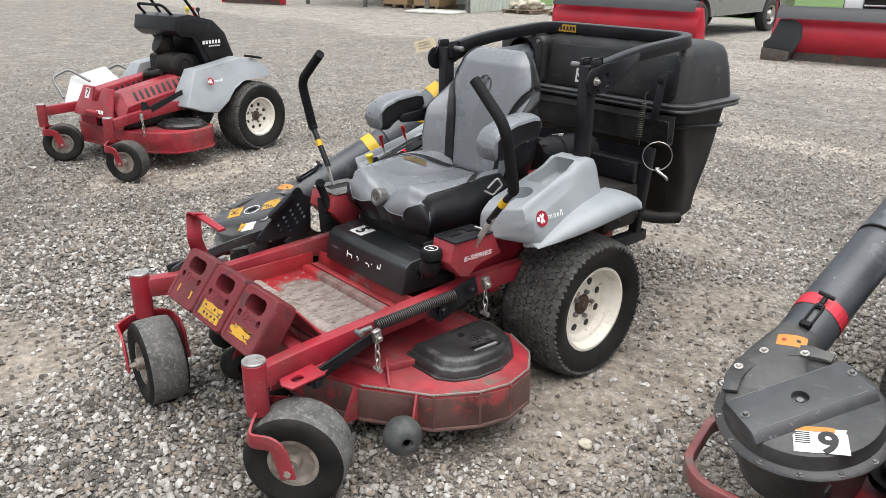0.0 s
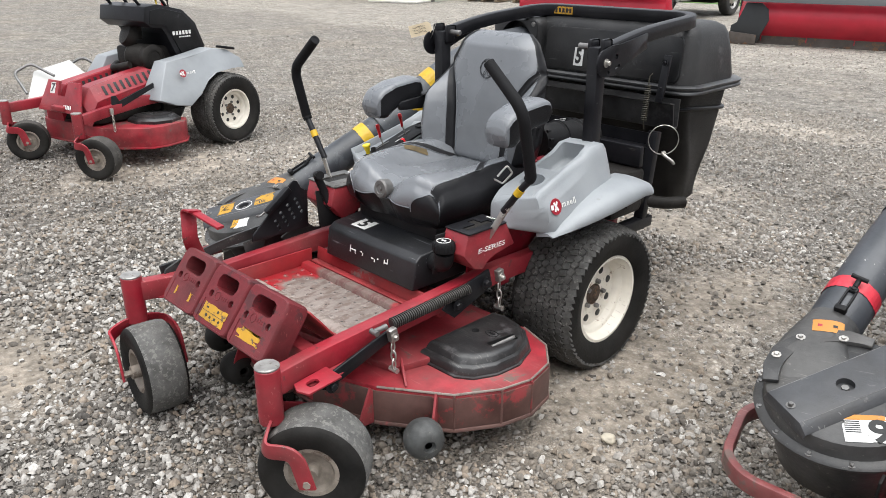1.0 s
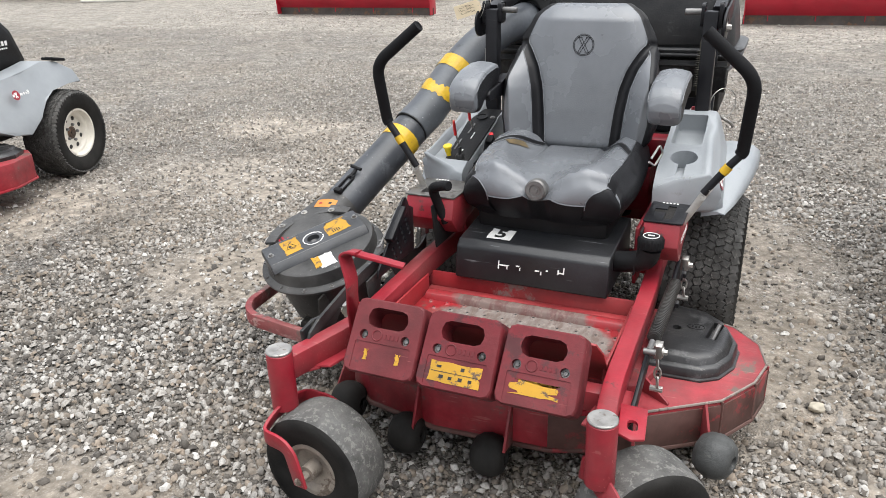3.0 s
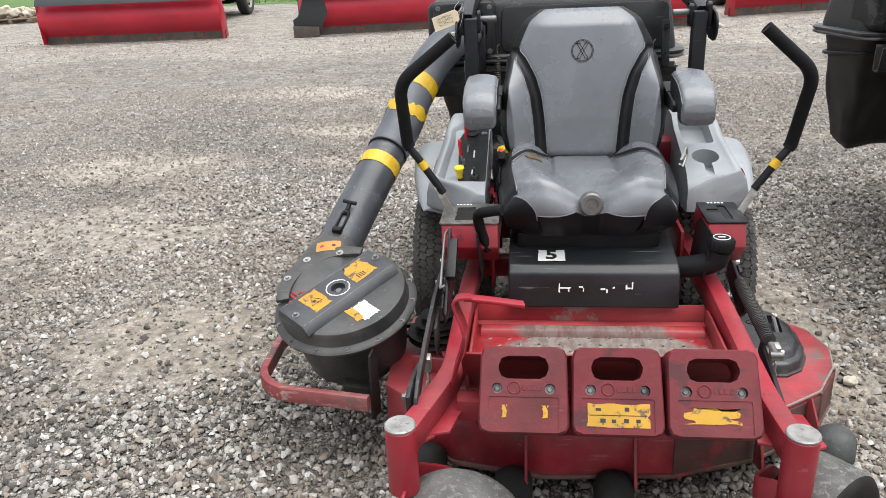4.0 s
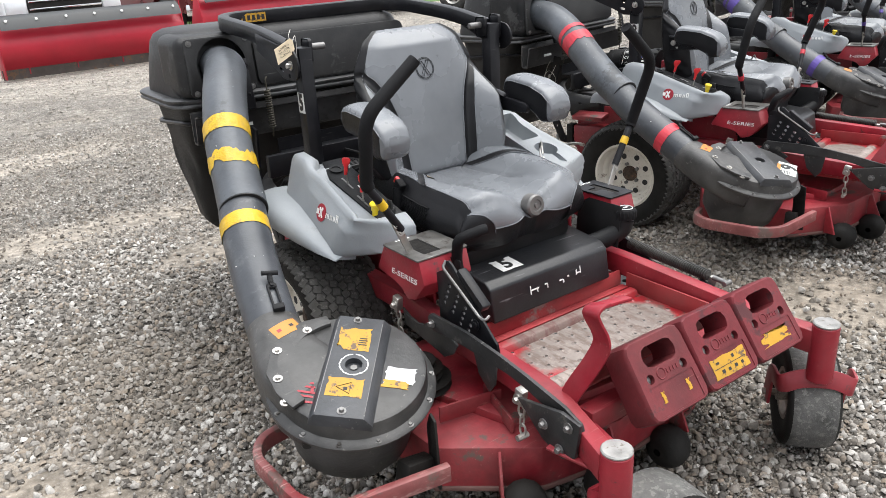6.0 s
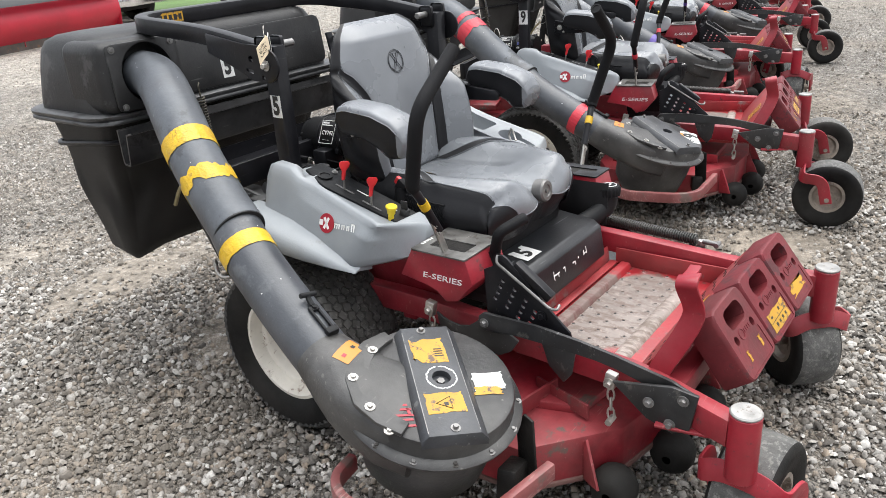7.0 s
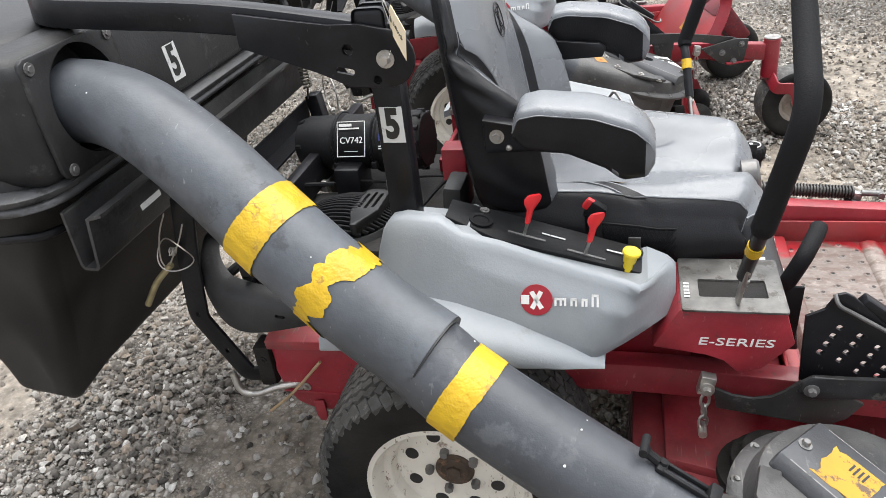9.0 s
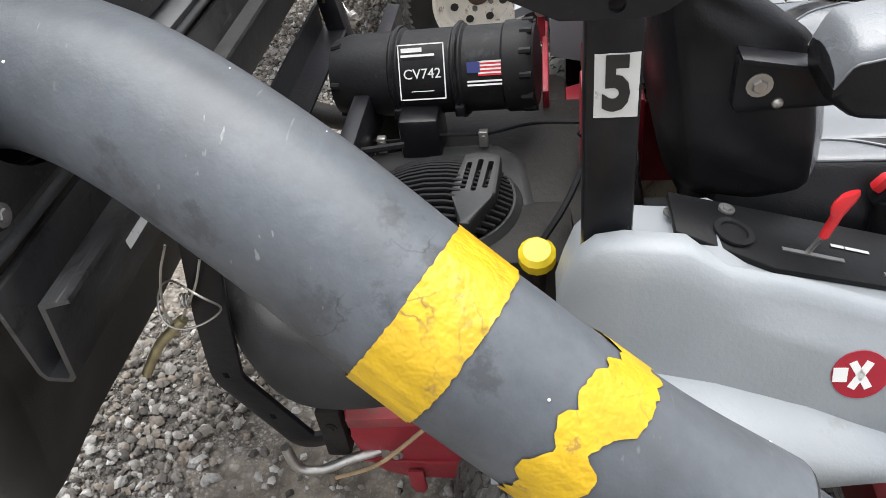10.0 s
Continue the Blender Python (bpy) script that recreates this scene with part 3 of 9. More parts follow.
def caster(parent, pivot, trail, r=0.165, w=0.15, material=None):
    """A front caster: pivot: the top of its red tube; trail: the way in which the wheel trails."""
    px, py, pz = pivot
    d = V((trail[0], trail[1], 0)).normalized()
    s = V((0, 0, 1)).cross(d)
    c = V((px, py, 0)) + d * 0.125 + V((0, 0, r - 0.004))
    bm = bmesh.new()
    cyl(bm, (px, py, pz - 0.185), (px, py, pz - 0.006), 0.037, 22, 0.003)
    t = part("caster_tube", bm, RED, parent, "red steel caster tube with scraped paint")
    bm = bmesh.new()
    cyl(bm, (px, py, pz - 0.007), (px, py, pz + 0.002), 0.037, 22, 0.003)
    part("caster_cap", bm, CAP, t, "scuffed bare metal cap")
    top = pz - 0.185
    bm = bmesh.new()
    hw = w / 2 + 0.035
    centre = V((px, py, top))
    line = [c - s * hw + V((0, 0, -0.02)), c - s * hw + d * -0.03 + V((0, 0, 0.1)), centre - s * (hw - 0.005) + V((0, 0, -0.03)), centre - s * (hw - 0.06) + V((0, 0, 0.0)),
            centre + s * (hw - 0.06) + V((0, 0, 0.0)), centre + s * (hw - 0.005) + V((0, 0, -0.03)), c + s * hw - d * 0.03 + V((0, 0, 0.1)), c + s * hw + V((0, 0, -0.02))]
    sweep(bm, fillet(line, 0.04), rect(0.055, 0.009, 0.002), s.cross(d) * 1.0 + s * -1.0)
    part("caster_fork", bm, RED, t, "bent red steel caster fork")
    bm = bmesh.new()
    tyre_mesh(bm, c, s, r, w, 0.078, tread=1)
    part("caster_tyre", bm, [RUBBER, material or RUBBER_WORN], t, "smooth worn grey caster tyre")
    bm = bmesh.new()
    for k in (-1, 1):
        lathe(bm, [(0.08, w * 0.38), (0.083, w * 0.42), (0.07, w * 0.42), (0.06, w * 0.3), (0.03, w * 0.27), (0.024, w * 0.27), (0.024, w * 0.55), (0.001, w * 0.55)], c, s * k, 28, cap=False)
        cyl(bm, c + s * k * w * 0.5, c + s * k * (hw + 0.012), 0.012, 6)
    part("caster_rim", bm, RIM_DIRTY, t, "rusty steel caster rim with an axle bolt")
    return t


def plain_logo(parent, o, ax, ay, size, normal_lift=0.0015):
    """A round red mark and a row of plain white bars beside it."""
    ax, ay = V(ax).normalized(), V(ay).normalized()
    nz = ax.cross(ay)
    bm = bmesh.new()
    lathe(bm, [(size, 0), (size, 0.0015)], V(o), nz, 28)
    part("round_badge", bm, MARK_RED, parent, "round dark red badge")
    bm = bmesh.new()
    p = V(o) + nz * 0.0016
    for k in (-1, 1):
        plate(bm, [(-0.12 * size, -0.62 * size), (0.16 * size, -0.62 * size), (0.12 * size, 0.62 * size), (-0.16 * size, 0.62 * size)], 0.001, p, (ax + ay * 0.55 * k), (ay - ax * 0.55 * k))
    plate(bm, [(-0.95 * size, -0.28 * size), (-0.45 * size, -0.28 * size), (-0.45 * size, 0.3 * size), (-0.95 * size, 0.3 * size)], 0.001, p, ax, ay)
    x = 1.1
    for wd, hh in ((0.75, 0.5), (0.45, 0.5), (0.38, 0.5), (0.5, 0.78)):
        for k in ((0, 0.42, 0.78) if wd > 0.6 else (0, 0.6)):
            plate(bm, [(size * (x + k * wd), -0.32 * size), (size * (x + k * wd + 0.13), -0.32 * size), (size * (x + k * wd + 0.13), (hh - 0.32) * size), (size * (x + k * wd), (hh - 0.32) * size)], 0.001, p, ax, ay)
        plate(bm, [(size * x, (hh - 0.46) * size), (size * (x + wd * 0.85), (hh - 0.46) * size), (size * (x + wd * 0.85), (hh - 0.32) * size), (size * x, (hh - 0.32) * size)], 0.001, p, ax, ay)
        x += wd + 0.22
    parts("badge_mark", bm, PRINT, parent, "worn white mark")


def coil(bm, a, b, r, wire, turns, n=7):
    a, b = V(a), V(b)
    d = (b - a).normalized()
    u = d.orthogonal().normalized()
    w = d.cross(u)
    pts = []
    for i in range(turns * 10 + 1):
        t = i / (turns * 10)
        q = 2 * math.pi * turns * t
        pts.append(a.lerp(b, t) + (u * math.cos(q) + w * math.sin(q)) * r)
    tube(bm, pts, wire, n)


def chain(bm, a, b, r=0.011, wire=0.0032):
    a, b = V(a), V(b)
    d = (b - a)
    k = max(2, int(d.length / 0.026))
    for i in range(k):
        c = a.lerp(b, (i + 0.5) / k)
        u = V((1, 0.3, 0)).normalized() if i % 2 else V((-0.3, 1, 0)).normalized()
        dn = d.normalized()
        pts = [c + u * r * 0.8 * math.cos(q) + dn * r * 1.7 * math.sin(q) for q in (2 * math.pi * j / 12 for j in range(12))]
        tube(bm, pts, wire, 6, closed=True)


# ---- the ride-on mower with its grass collector ----
def seat(parent):
    """A high-backed sprung seat: cushion, back, armrests, skirt and knob."""
    def back_x(z):
        return float(np.interp(z, [0.775, 0.80, 0.87, 0.95, 1.03, 1.10, 1.18, 1.24, 1.268], [0.235, 0.258, 0.272, 0.272, 0.262, 0.246, 0.212, 0.184, 0.164]))

    def back_y(z):
        return 0.065 + float(np.interp(z, [0.775, 0.90, 1.0, 1.13, 1.268], [-0.088, -0.072, -0.053, -0.024, 0.008]))

    def panel_x(z):
        return float(np.interp(z, [0.775, 0.90, 0.98, 1.05, 1.11, 1.16], [0.122, 0.132, 0.143, 0.165, 0.20, 0.25]))
    def bolster(x, z):
        c = panel_x(z)
        groove = 0.012 * math.exp(-((x - c - 0.018) / 0.014) ** 2)
        puff = 0.112 * max(0.0, min(1.0, (x - c - 0.03) / 0.08)) * max(0.0, min(1.0, (1.24 - z) / 0.22))
        return puff - groove

    bm = bmesh.new()
    nu, nv = 120, 60
    z0, z1 = 0.742, 1.268
    front, rear = [], []
    for j in range(nv + 1):
        v = j / nv
        z = z0 + (z1 - z0) * v
        hx = back_x(z) * (1 - 0.22 * max(0, (v - 0.9) / 0.1) ** 2)
        rf, rb = [], []
        for i in range(nu + 1):
            u = -1 + 2 * i / nu
            x = hx * u
            edge = 1 - abs(u) ** 5
            top = min(1, (1 - v) / 0.10) ** 0.5 * min(1, v / 0.08 + 0.3) ** 0.5
            bol = bolster(abs(x), z)
            fy = back_y(z) - (0.02 + 0.045 * edge + bol) * max(0.05, top)
            by = -0.010 + (z - 0.78) * 0.17 + (0.0 + 0.03 * (1 - u ** 6)) * max(0.1, top)
            rf.append(bm.verts.new((x, fy, z)))
            rb.append(bm.verts.new((x, by, z)))
        front.append(rf)
        rear.append(rb)

    flank = {0: [], nu: []}
    for j in range(nv + 1):
        for i in (0, nu):
            a, b = front[j][i].co, rear[j][i].co
            z = z0 + (z1 - z0) * j / nv
            crease = [0.0035 * math.sin(58 * z - 9 * f + 2 * math.sin(23 * z)) + 0.004 * math.sin(26 * z + 6 * f) for f in (0.08, 0.2, 0.32, 0.44, 0.56, 0.68, 0.8, 0.92)]
            flank[i].append([bm.verts.new(a.lerp(b, f) + V(((-1 if i == 0 else 1) * (0.020 * math.sin(math.pi * f ** 0.8) + w_ * math.sin(math.pi * f)), 0, 0))) for f, w_ in zip((0.08, 0.2, 0.32, 0.44, 0.56, 0.68, 0.8, 0.92), crease)])

    def band(u, v):
        return 1 if abs(u) > 0.985 and v < 0.97 else 0
    for j in range(nv):
        for i in range(nu):
            u, v = -1 + 2 * (i + 0.5) / nu, (j + 0.5) / nv
            bm.faces.new((front[j][i], front[j][i + 1], front[j + 1][i + 1], front[j + 1][i])).material_index = band(u, v)
            bm.faces.new((rear[j][i + 1], rear[j][i], rear[j + 1][i], rear[j + 1][i + 1])).material_index = 1
        for i in (0, nu):
            sg = -1 if i == 0 else 1
            cols = [front[j][i], *flank[i][j], rear[j][i]], [front[j + 1][i], *flank[i][j + 1], rear[j + 1][i]]
            for q in range(len(cols[0]) - 1):
                bm.faces.new((cols[0][q], cols[1][q], cols[1][q + 1], cols[0][q + 1])[::-sg]).material_index = 1
    for i in range(nu):
        bm.faces.new((front[0][i + 1], front[0][i], rear[0][i], rear[0][i + 1])).material_index = 1
        bm.faces.new((front[nv][i], front[nv][i + 1], rear[nv][i + 1], rear[nv][i])).material_index = 0
    back = part("seat_back", bm, [VINYL, VINYL_BLACK], parent, "grey and black vinyl seat back with black side stripes", 60)
    bm = bmesh.new()

    def on_back(u, v):
        z = z0 + (z1 - z0) * v
        x = back_x(z) * u
        edge = 1 - abs(u) ** 5
        return V((x, back_y(z) - (0.02 + 0.045 * edge + bolster(abs(x), z)) - 0.001, z))
    for k in (-1, 1):
        for add, vmax in ((0, 0.77), (0.044, 0.70)):
            tube(bm, [on_back(k * min(0.97, (panel_x(z0 + (z1 - z0) * v) + add) / back_x(z0 + (z1 - z0) * v)), v) for v in np.linspace(0.06, vmax, 22)], 0.0018, 6)
    parts("seam", bm, VINYL, back, "stitched seam")
    for k in (-1, 1):
        bm = bmesh.new()
        grid = []
        for v in np.linspace(0.04, 0.80, 40):
            z = z0 + (z1 - z0) * v
            ww = 0.044 * min(1, (0.82 - v) / 0.10)
            grid.append([bm.verts.new(on_back(k * min(0.985, (panel_x(z) + ww * q / 6) / back_x(z)), v) + V((0, -0.0012 - 0.002 * math.sin(math.pi * q / 6), 0))) for q in range(7)])
        for a, b in zip(grid, grid[1:]):
            for q in range(6):
                bm.faces.new((a[q], a[q + 1], b[q + 1], b[q])[::k])
        part("side_stripe", bm, VINYL_BLACK, back, "black vinyl stripe", 60)
    o = on_back(0, 0.737)
    up = (on_back(0, 0.777) - on_back(0, 0.697)).normalized()
    nn = V((1, 0, 0)).cross(up)
    bm = bmesh.new()
    for r_ in (0.0385, 0.0345):
        tube(bm, [o + nn * 0.0008 + (V((1, 0, 0)) * math.cos(a) + up * math.sin(a)) * r_ for a in np.linspace(0, 2 * math.pi, 32, endpoint=False)], 0.0009, 5, closed=True)
    for k in (-1, 1):
        for d_ in (-0.005, 0.005):
            tube(bm, [o + nn * 0.0008 + V((d_ - 0.015 * k, 0, 0)) - up * 0.026, o + nn * 0.0008 + V((d_ + 0.015 * k, 0, 0)) + up * 0.026], 0.0009, 5)
        for e_ in (-1, 1):
            tube(bm, [o + nn * 0.0008 + V((e_ * 0.015 - 0.009, 0, 0)) + up * 0.026 * k, o + nn * 0.0008 + V((e_ * 0.015 + 0.009, 0, 0)) + up * 0.026 * k], 0.0009, 5)
    part("seat_emblem", bm, VINYL_BLACK, back, "round embossed emblem")

    # cushion
    bm = bmesh.new()
    nu, nv = 96, 100

    def on_cushion(u, v):
        w = abs(u)
        hx = 0.283 - 0.034 * (1 - v) ** 3 - 0.03 * v ** 2
        y = -0.588 + 0.54 * v + (0.05 * w ** 3 + 0.020 * math.exp(-((u / 0.26) ** 2))) * (1 - v)
        roll = 1 - max(0, 1 - v / 0.06) ** 2.4
        edge = 0.034 * max(0.0, (w - 0.86) / 0.14) ** 2.2
        wing = 0.5 - 0.5 * math.cos(math.pi * max(0.0, min(1.0, (w - 0.40) / 0.38)))
        dish = 0.062 * wing * min(1, 0.35 + 1.1 * v)
        thigh = 0.040 * math.exp(-(((w - 0.52) / 0.26) ** 2)) * math.exp(-(((v - 0.10) / 0.26) ** 2))
        notch = -0.022 * math.exp(-((u / 0.22) ** 2)) * (1 - v) ** 2
        crease = -0.003 * math.exp(-(((v - (0.86 - 1.0 * (w - 0.5))) / 0.035) ** 2)) * (w > 0.42) - 0.010 * math.exp(-(((w - 0.42) / 0.03) ** 2)) * max(0.0, min(1.0, (v - 0.3) / 0.15))
        wrinkle = 0.0012 * math.sin(9 * u + 14 * v + 3 * math.sin(7 * u)) * (1 - v) + 0.0010 * math.sin(31 * u + 5 * math.sin(9 * v)) * math.exp(-((v / 0.25) ** 2))
        return V((hx * u, y, 0.744 + 0.026 * roll + dish + thigh + notch - edge - 0.01 * v + crease + wrinkle))
    top = [[bm.verts.new(on_cushion(-1 + 2 * i / nu, j / nv)) for i in range(nu + 1)] for j in range(nv + 1)]
    for j in range(nv):
        for i in range(nu):
            u, v = -1 + 2 * (i + 0.5) / nu, (j + 0.5) / nv
            bm.faces.new((top[j][i], top[j][i + 1], top[j + 1][i + 1], top[j + 1][i])).material_index = 1 if abs(u) > 0.905 else 0
    loop = [(0, i) for i in range(nu)] + [(j, nu) for j in range(nv)] + [(nv, i) for i in range(nu, 0, -1)] + [(j, 0) for j in range(nv, 0, -1)]
    mid = V((0, -0.33, 0))
    hs = (0.0, 0.14, 0.32, 0.5, 0.7, 0.88, 1.0)

    def flank_point(q, h, lift=0.0):
        out = V((q.x, (q.y - mid.y) * 0.9, 0)).normalized()
        z = q.z + (0.628 - q.z) * h
        return V((q.x, q.y, z)) + out * (0.024 * math.sin(math.pi * min(1, h * 1.15) ** 0.75) - 0.108 * max(0, h - 0.75) + lift)
    def hem(u):
        """How far down the grey front reaches: a level hem, cut away round the knob."""
        z = on_cushion(u, 0.0).z
        return max(0.15, (z - 0.708 - 0.022 * math.exp(-((u / 0.24) ** 2))) / (z - 0.628))
    rows = [[top[j][i] for j, i in loop]]
    for h in hs[1:]:
        row = []
        for j, i in loop:
            u = -1 + 2 * i / nu
            hh = h * (hem(u) / 0.88 if h < 0.9 else 1.0) if j == 0 else h
            row.append(bm.verts.new(flank_point(top[j][i].co, hh)))
        rows.append(row)
    for r in range(len(rows) - 1):
        for q in range(len(loop)):
            j, i = loop[q]
            w = (q + 1) % len(loop)
            u = -1 + 2 * i / nu
            grey = j == 0 and r < 5
            bm.faces.new((rows[r][q], rows[r + 1][q], rows[r + 1][w], rows[r][w])).material_index = 0 if grey else 1
    bm.faces.new(rows[-1]).material_index = 1
    cush = part("seat_cushion", bm, [VINYL, VINYL_BLACK], parent, "grey vinyl seat cushion with black sides and a torn seam", 60)
    bm = bmesh.new()
    for k in (-1, 1):
        patch = bmesh.new()
        grid = [[patch.verts.new(on_cushion(k * (0.46 + 0.50 * f), 0.86 - 1.0 * (0.50 * f - 0.04) + o_) + V((0, 0, 0.0030))) for o_ in (-0.044, -0.022, 0, 0.022, 0.044)] for f in np.linspace(0, 0.92, 22)]
        for a, b in zip(grid, grid[1:]):
            for q in range(4):
                patch.faces.new((a[q], b[q], b[q + 1], a[q + 1])[::k])
        part("bolster_band", patch, VINYL_BLACK, cush, "black vinyl band across the bolster", 60)
        patch = bmesh.new()
        grid = []
        for h in np.linspace(0, 0.9, 19):
            u0 = 0.94 - 0.33 * (1 - max(0.0, 1 - h / 0.5) ** 2.2)
            grid.append([patch.verts.new(flank_point(on_cushion(k * (u0 + (1.0 - u0) * f), 0.0), h, 0.0016)) for f in np.linspace(0, 1, 13)])
        for a, b in zip(grid, grid[1:]):
            for q in range(12):
                patch.faces.new((a[q], b[q], b[q + 1], a[q + 1])[::k])
        part("corner_panel", patch, VINYL_BLACK, cush, "black vinyl panel on the front corner", 60)
        edge = bmesh.new()
        tube(edge, [flank_point(on_cushion(k * (0.94 - 0.33 * (1 - max(0.0, 1 - h / 0.5) ** 2.2)), 0.0), h, 0.0018) for h in np.linspace(0, 0.58, 16)], 0.0018, 6)
        part("seam", edge, VINYL, cush)
    tube(bm, [flank_point(on_cushion(u, 0.0), hem(u) * 0.985, 0.001) for u in np.linspace(-0.62, 0.62, 50)], 0.0020, 6)
    for k in (-1, 1):
        for off in (-0.046, 0.046):
            tube(bm, [on_cushion(k * u, 0.86 - 1.0 * (u - 0.5) + off) + V((0, 0, 0.0022)) for u in np.linspace(0.46, 0.90, 16)], 0.0018, 6)
        tube(bm, [on_cushion(k * 0.905, v) + V((0, 0, 0.001)) for v in np.linspace(0.01, 0.97, 40)], 0.0018, 6)
    parts("seam", bm, VINYL, cush, "pale stitched piping")
    bm = bmesh.new()
    def flank(y, h):
        q = on_cushion(-1.0, (y + 0.588) / 0.54)
        return flank_point(q, h, 0.004)
    for i in range(-8, 22):
        for s_ in (-1, 1):
            line = [flank(-0.43 + 0.010 * i + s_ * 0.055 * (f - 0.5), 0.10 + 0.62 * f) for f in np.linspace(0, 1, 7) if -0.44 < -0.43 + 0.010 * i + s_ * 0.055 * (f - 0.5) < -0.265]
            if len(line) > 1:
                tube(bm, line, 0.0012, 4)
    for h in (0.10, 0.72):
        tube(bm, [flank(y, h) for y in np.linspace(-0.44, -0.265, 10)], 0.003, 6)
    part("net_pocket", bm, FOAM, cush, "black net pocket on the cushion's flank")
    draped("torn_patch", 0.10, 0.024, mat("torn_seat_foam", (0.10, 0.07, 0.03), 0.9, vary=0.5, scale=20), cush, (-0.172, -0.262, 0.80), (-0.46, -0.89, 0), (0.89, -0.46, 0), cush, "torn vinyl showing brown foam", 0.0035)
    bm = bmesh.new()
    box(bm, (0, -0.32, 0.605), (0.46, 0.42, 0.08), bevel=0.025)
    box(bm, (0, -0.31, 0.59), (0.40, 0.36, 0.05), bevel=0.01)
    part("suspension_skirt", bm, PLASTIC, parent, "black rubber suspension skirt under the seat")
    bm = bmesh.new()
    lathe(bm, [(0.036, -0.02), (0.036, 0.012), (0.031, 0.018), (0.02, 0.018), (0.018, 0.014), (0.008, 0.014), (0.007, 0.019), (0.0005, 0.019)], (0.002, -0.585, 0.745), (0, -1, 0.12), 26)
    part("adjuster_knob", bm, PEWTER_PLASTIC, parent, "round grey adjuster knob")
    for k in (-1, 1):
        bm = bmesh.new()
        x = 0.350 * k
        nv, na = 30, 40
        rings = []
        for j in range(nv + 1):
            v = j / nv
            y = -0.358 + 0.256 * (0.5 - 0.5 * math.cos(math.pi * v))
            zt = float(np.interp(y, [-0.358, -0.345, -0.32, -0.25, -0.15, -0.115, -0.102], [0.998, 1.022, 1.044, 1.068, 1.078, 1.071, 1.042]))
            zb = float(np.interp(y, [-0.358, -0.345, -0.30, -0.27, -0.20, -0.13, -0.102], [0.950, 0.926, 0.920, 0.944, 0.974, 0.980, 1.000]))
            hw = 0.054 * min(1, 0.76 + 3.2 * min(y + 0.358, -0.102 - y) / 0.256) ** 0.5
            zs = zt - min(0.021, 0.5 * (zt - zb))
            rc = min(0.026, (zt - zs) * 0.8)
            up_ = [(hw, zs)] + [(hw - rc + rc * math.cos(radians(q)), zt - 0.006 - rc + rc * math.sin(radians(q))) for q in (0, 22, 45, 67, 90)] + [(hw * 0.4, zt - 0.002), (0, zt)]
            dn_ = [(hw, zs - 0.001), (hw + 0.0008, (zs + zb) / 2), (hw, zb + 0.018), (hw - 0.006, zb + 0.006), (hw - 0.018, zb), (0, zb - 0.001)]
            over = up_ + [(-p, q) for p, q in up_[-2::-1]]
            under = [(-p, q) for p, q in dn_] + dn_[-2::-1]
            rings.append([(x + p, y, q) for p, q in over + under])
        loft(bm, rings)
        na, no = len(rings[0]), len(over)
        bm.verts.index_update()
        for f in bm.faces:
            ids = [w.index for w in f.verts]
            f.normal_update()
            if len(ids) == 4 and any(i % na >= no for i in ids) and max(ids) > 5 * na and abs(f.normal.y) < 0.30 + 0.5 * (max(ids) > 12 * na):
                f.material_index = 1
            if len(ids) > 4 and min(ids) > na:
                f.material_index = 1
        for e in (0, no - 1):
            tube(bm, [(r[e][0] + (0.0006 if r[e][0] > x else -0.0006), r[e][1], r[e][2] - 0.0005) for r in rings[4:]], 0.0014, 6)
        arm = part("armrest", bm, [VINYL, VINYL_BLACK], parent, "padded grey and black vinyl armrest", 60)
        bm = bmesh.new()
        plate(bm, [(-0.035, 0.940), (-0.030, 0.950), (-0.030, 1.006), (-0.036, 1.012), (-0.12, 0.995), (-0.235, 0.985), (-0.25, 0.972), (-0.24, 0.948)], 0.020, (0.296 * k - 0.010, 0, 0), (0, 1, 0), (0, 0, 1), 0.004)
        plate(bm, [(-0.032, 1.010), (-0.125, 0.993), (-0.125, 0.998), (-0.032, 1.016)], 0.034, (0.300 * k - 0.017, 0, 0), (0, 1, 0), (0, 0, 1), 0.001)
        cyl(bm, (0.300 * k, -0.15, 0.98), (0.34 * k, -0.15, 0.985), 0.018, 12)
        brk = part("armrest_bracket", bm, BLACK, arm, "black armrest bracket")
        bm = bmesh.new()
        bolt(bm, (0.306 * k, -0.057, 0.977), (k, 0, 0), 0.0088, 0.007)
        lathe(bm, [(0.0065, 0), (0.0062, 0.003), (0.004, 0.005), (0.0005, 0.0056)], (0.306 * k, -0.080, 0.953), (k, 0, 0), 14)
        parts("bracket_bolt", bm, STEEL, brk, "zinc bolt and washer")
    bm = bmesh.new()
    box(bm, (-0.285, -0.236, 0.815), (0.016, 0.026, 0.026), rot=(35, 0, 0), bevel=0.005)
    bk = part("belt_buckle", bm, KNOB_RED, parent, "red seat belt buckle button")
    bm = bmesh.new()
    box(bm, (-0.284, -0.246, 0.800), (0.026, 0.036, 0.040), rot=(35, 0, 0), bevel=0.005)
    tube(bm, spline([(-0.296, -0.25, 0.68), (-0.297, -0.245, 0.74), (-0.290, -0.242, 0.796)], 4), 0.017, 10)
    part("buckle_stalk", bm, FOAM, bk, "black stalk of the seat belt buckle")
    bm = bmesh.new()
    tube(bm, fillet([(0.315, -0.30, 0.80), (0.335, -0.27, 0.84), (0.345, -0.25, 0.81), (0.325, -0.28, 0.77), (0.31, -0.31, 0.79)], 0.01), 0.004, 6)
    part("belt_latch", bm, STEEL, parent, "bare steel seat belt tongue")


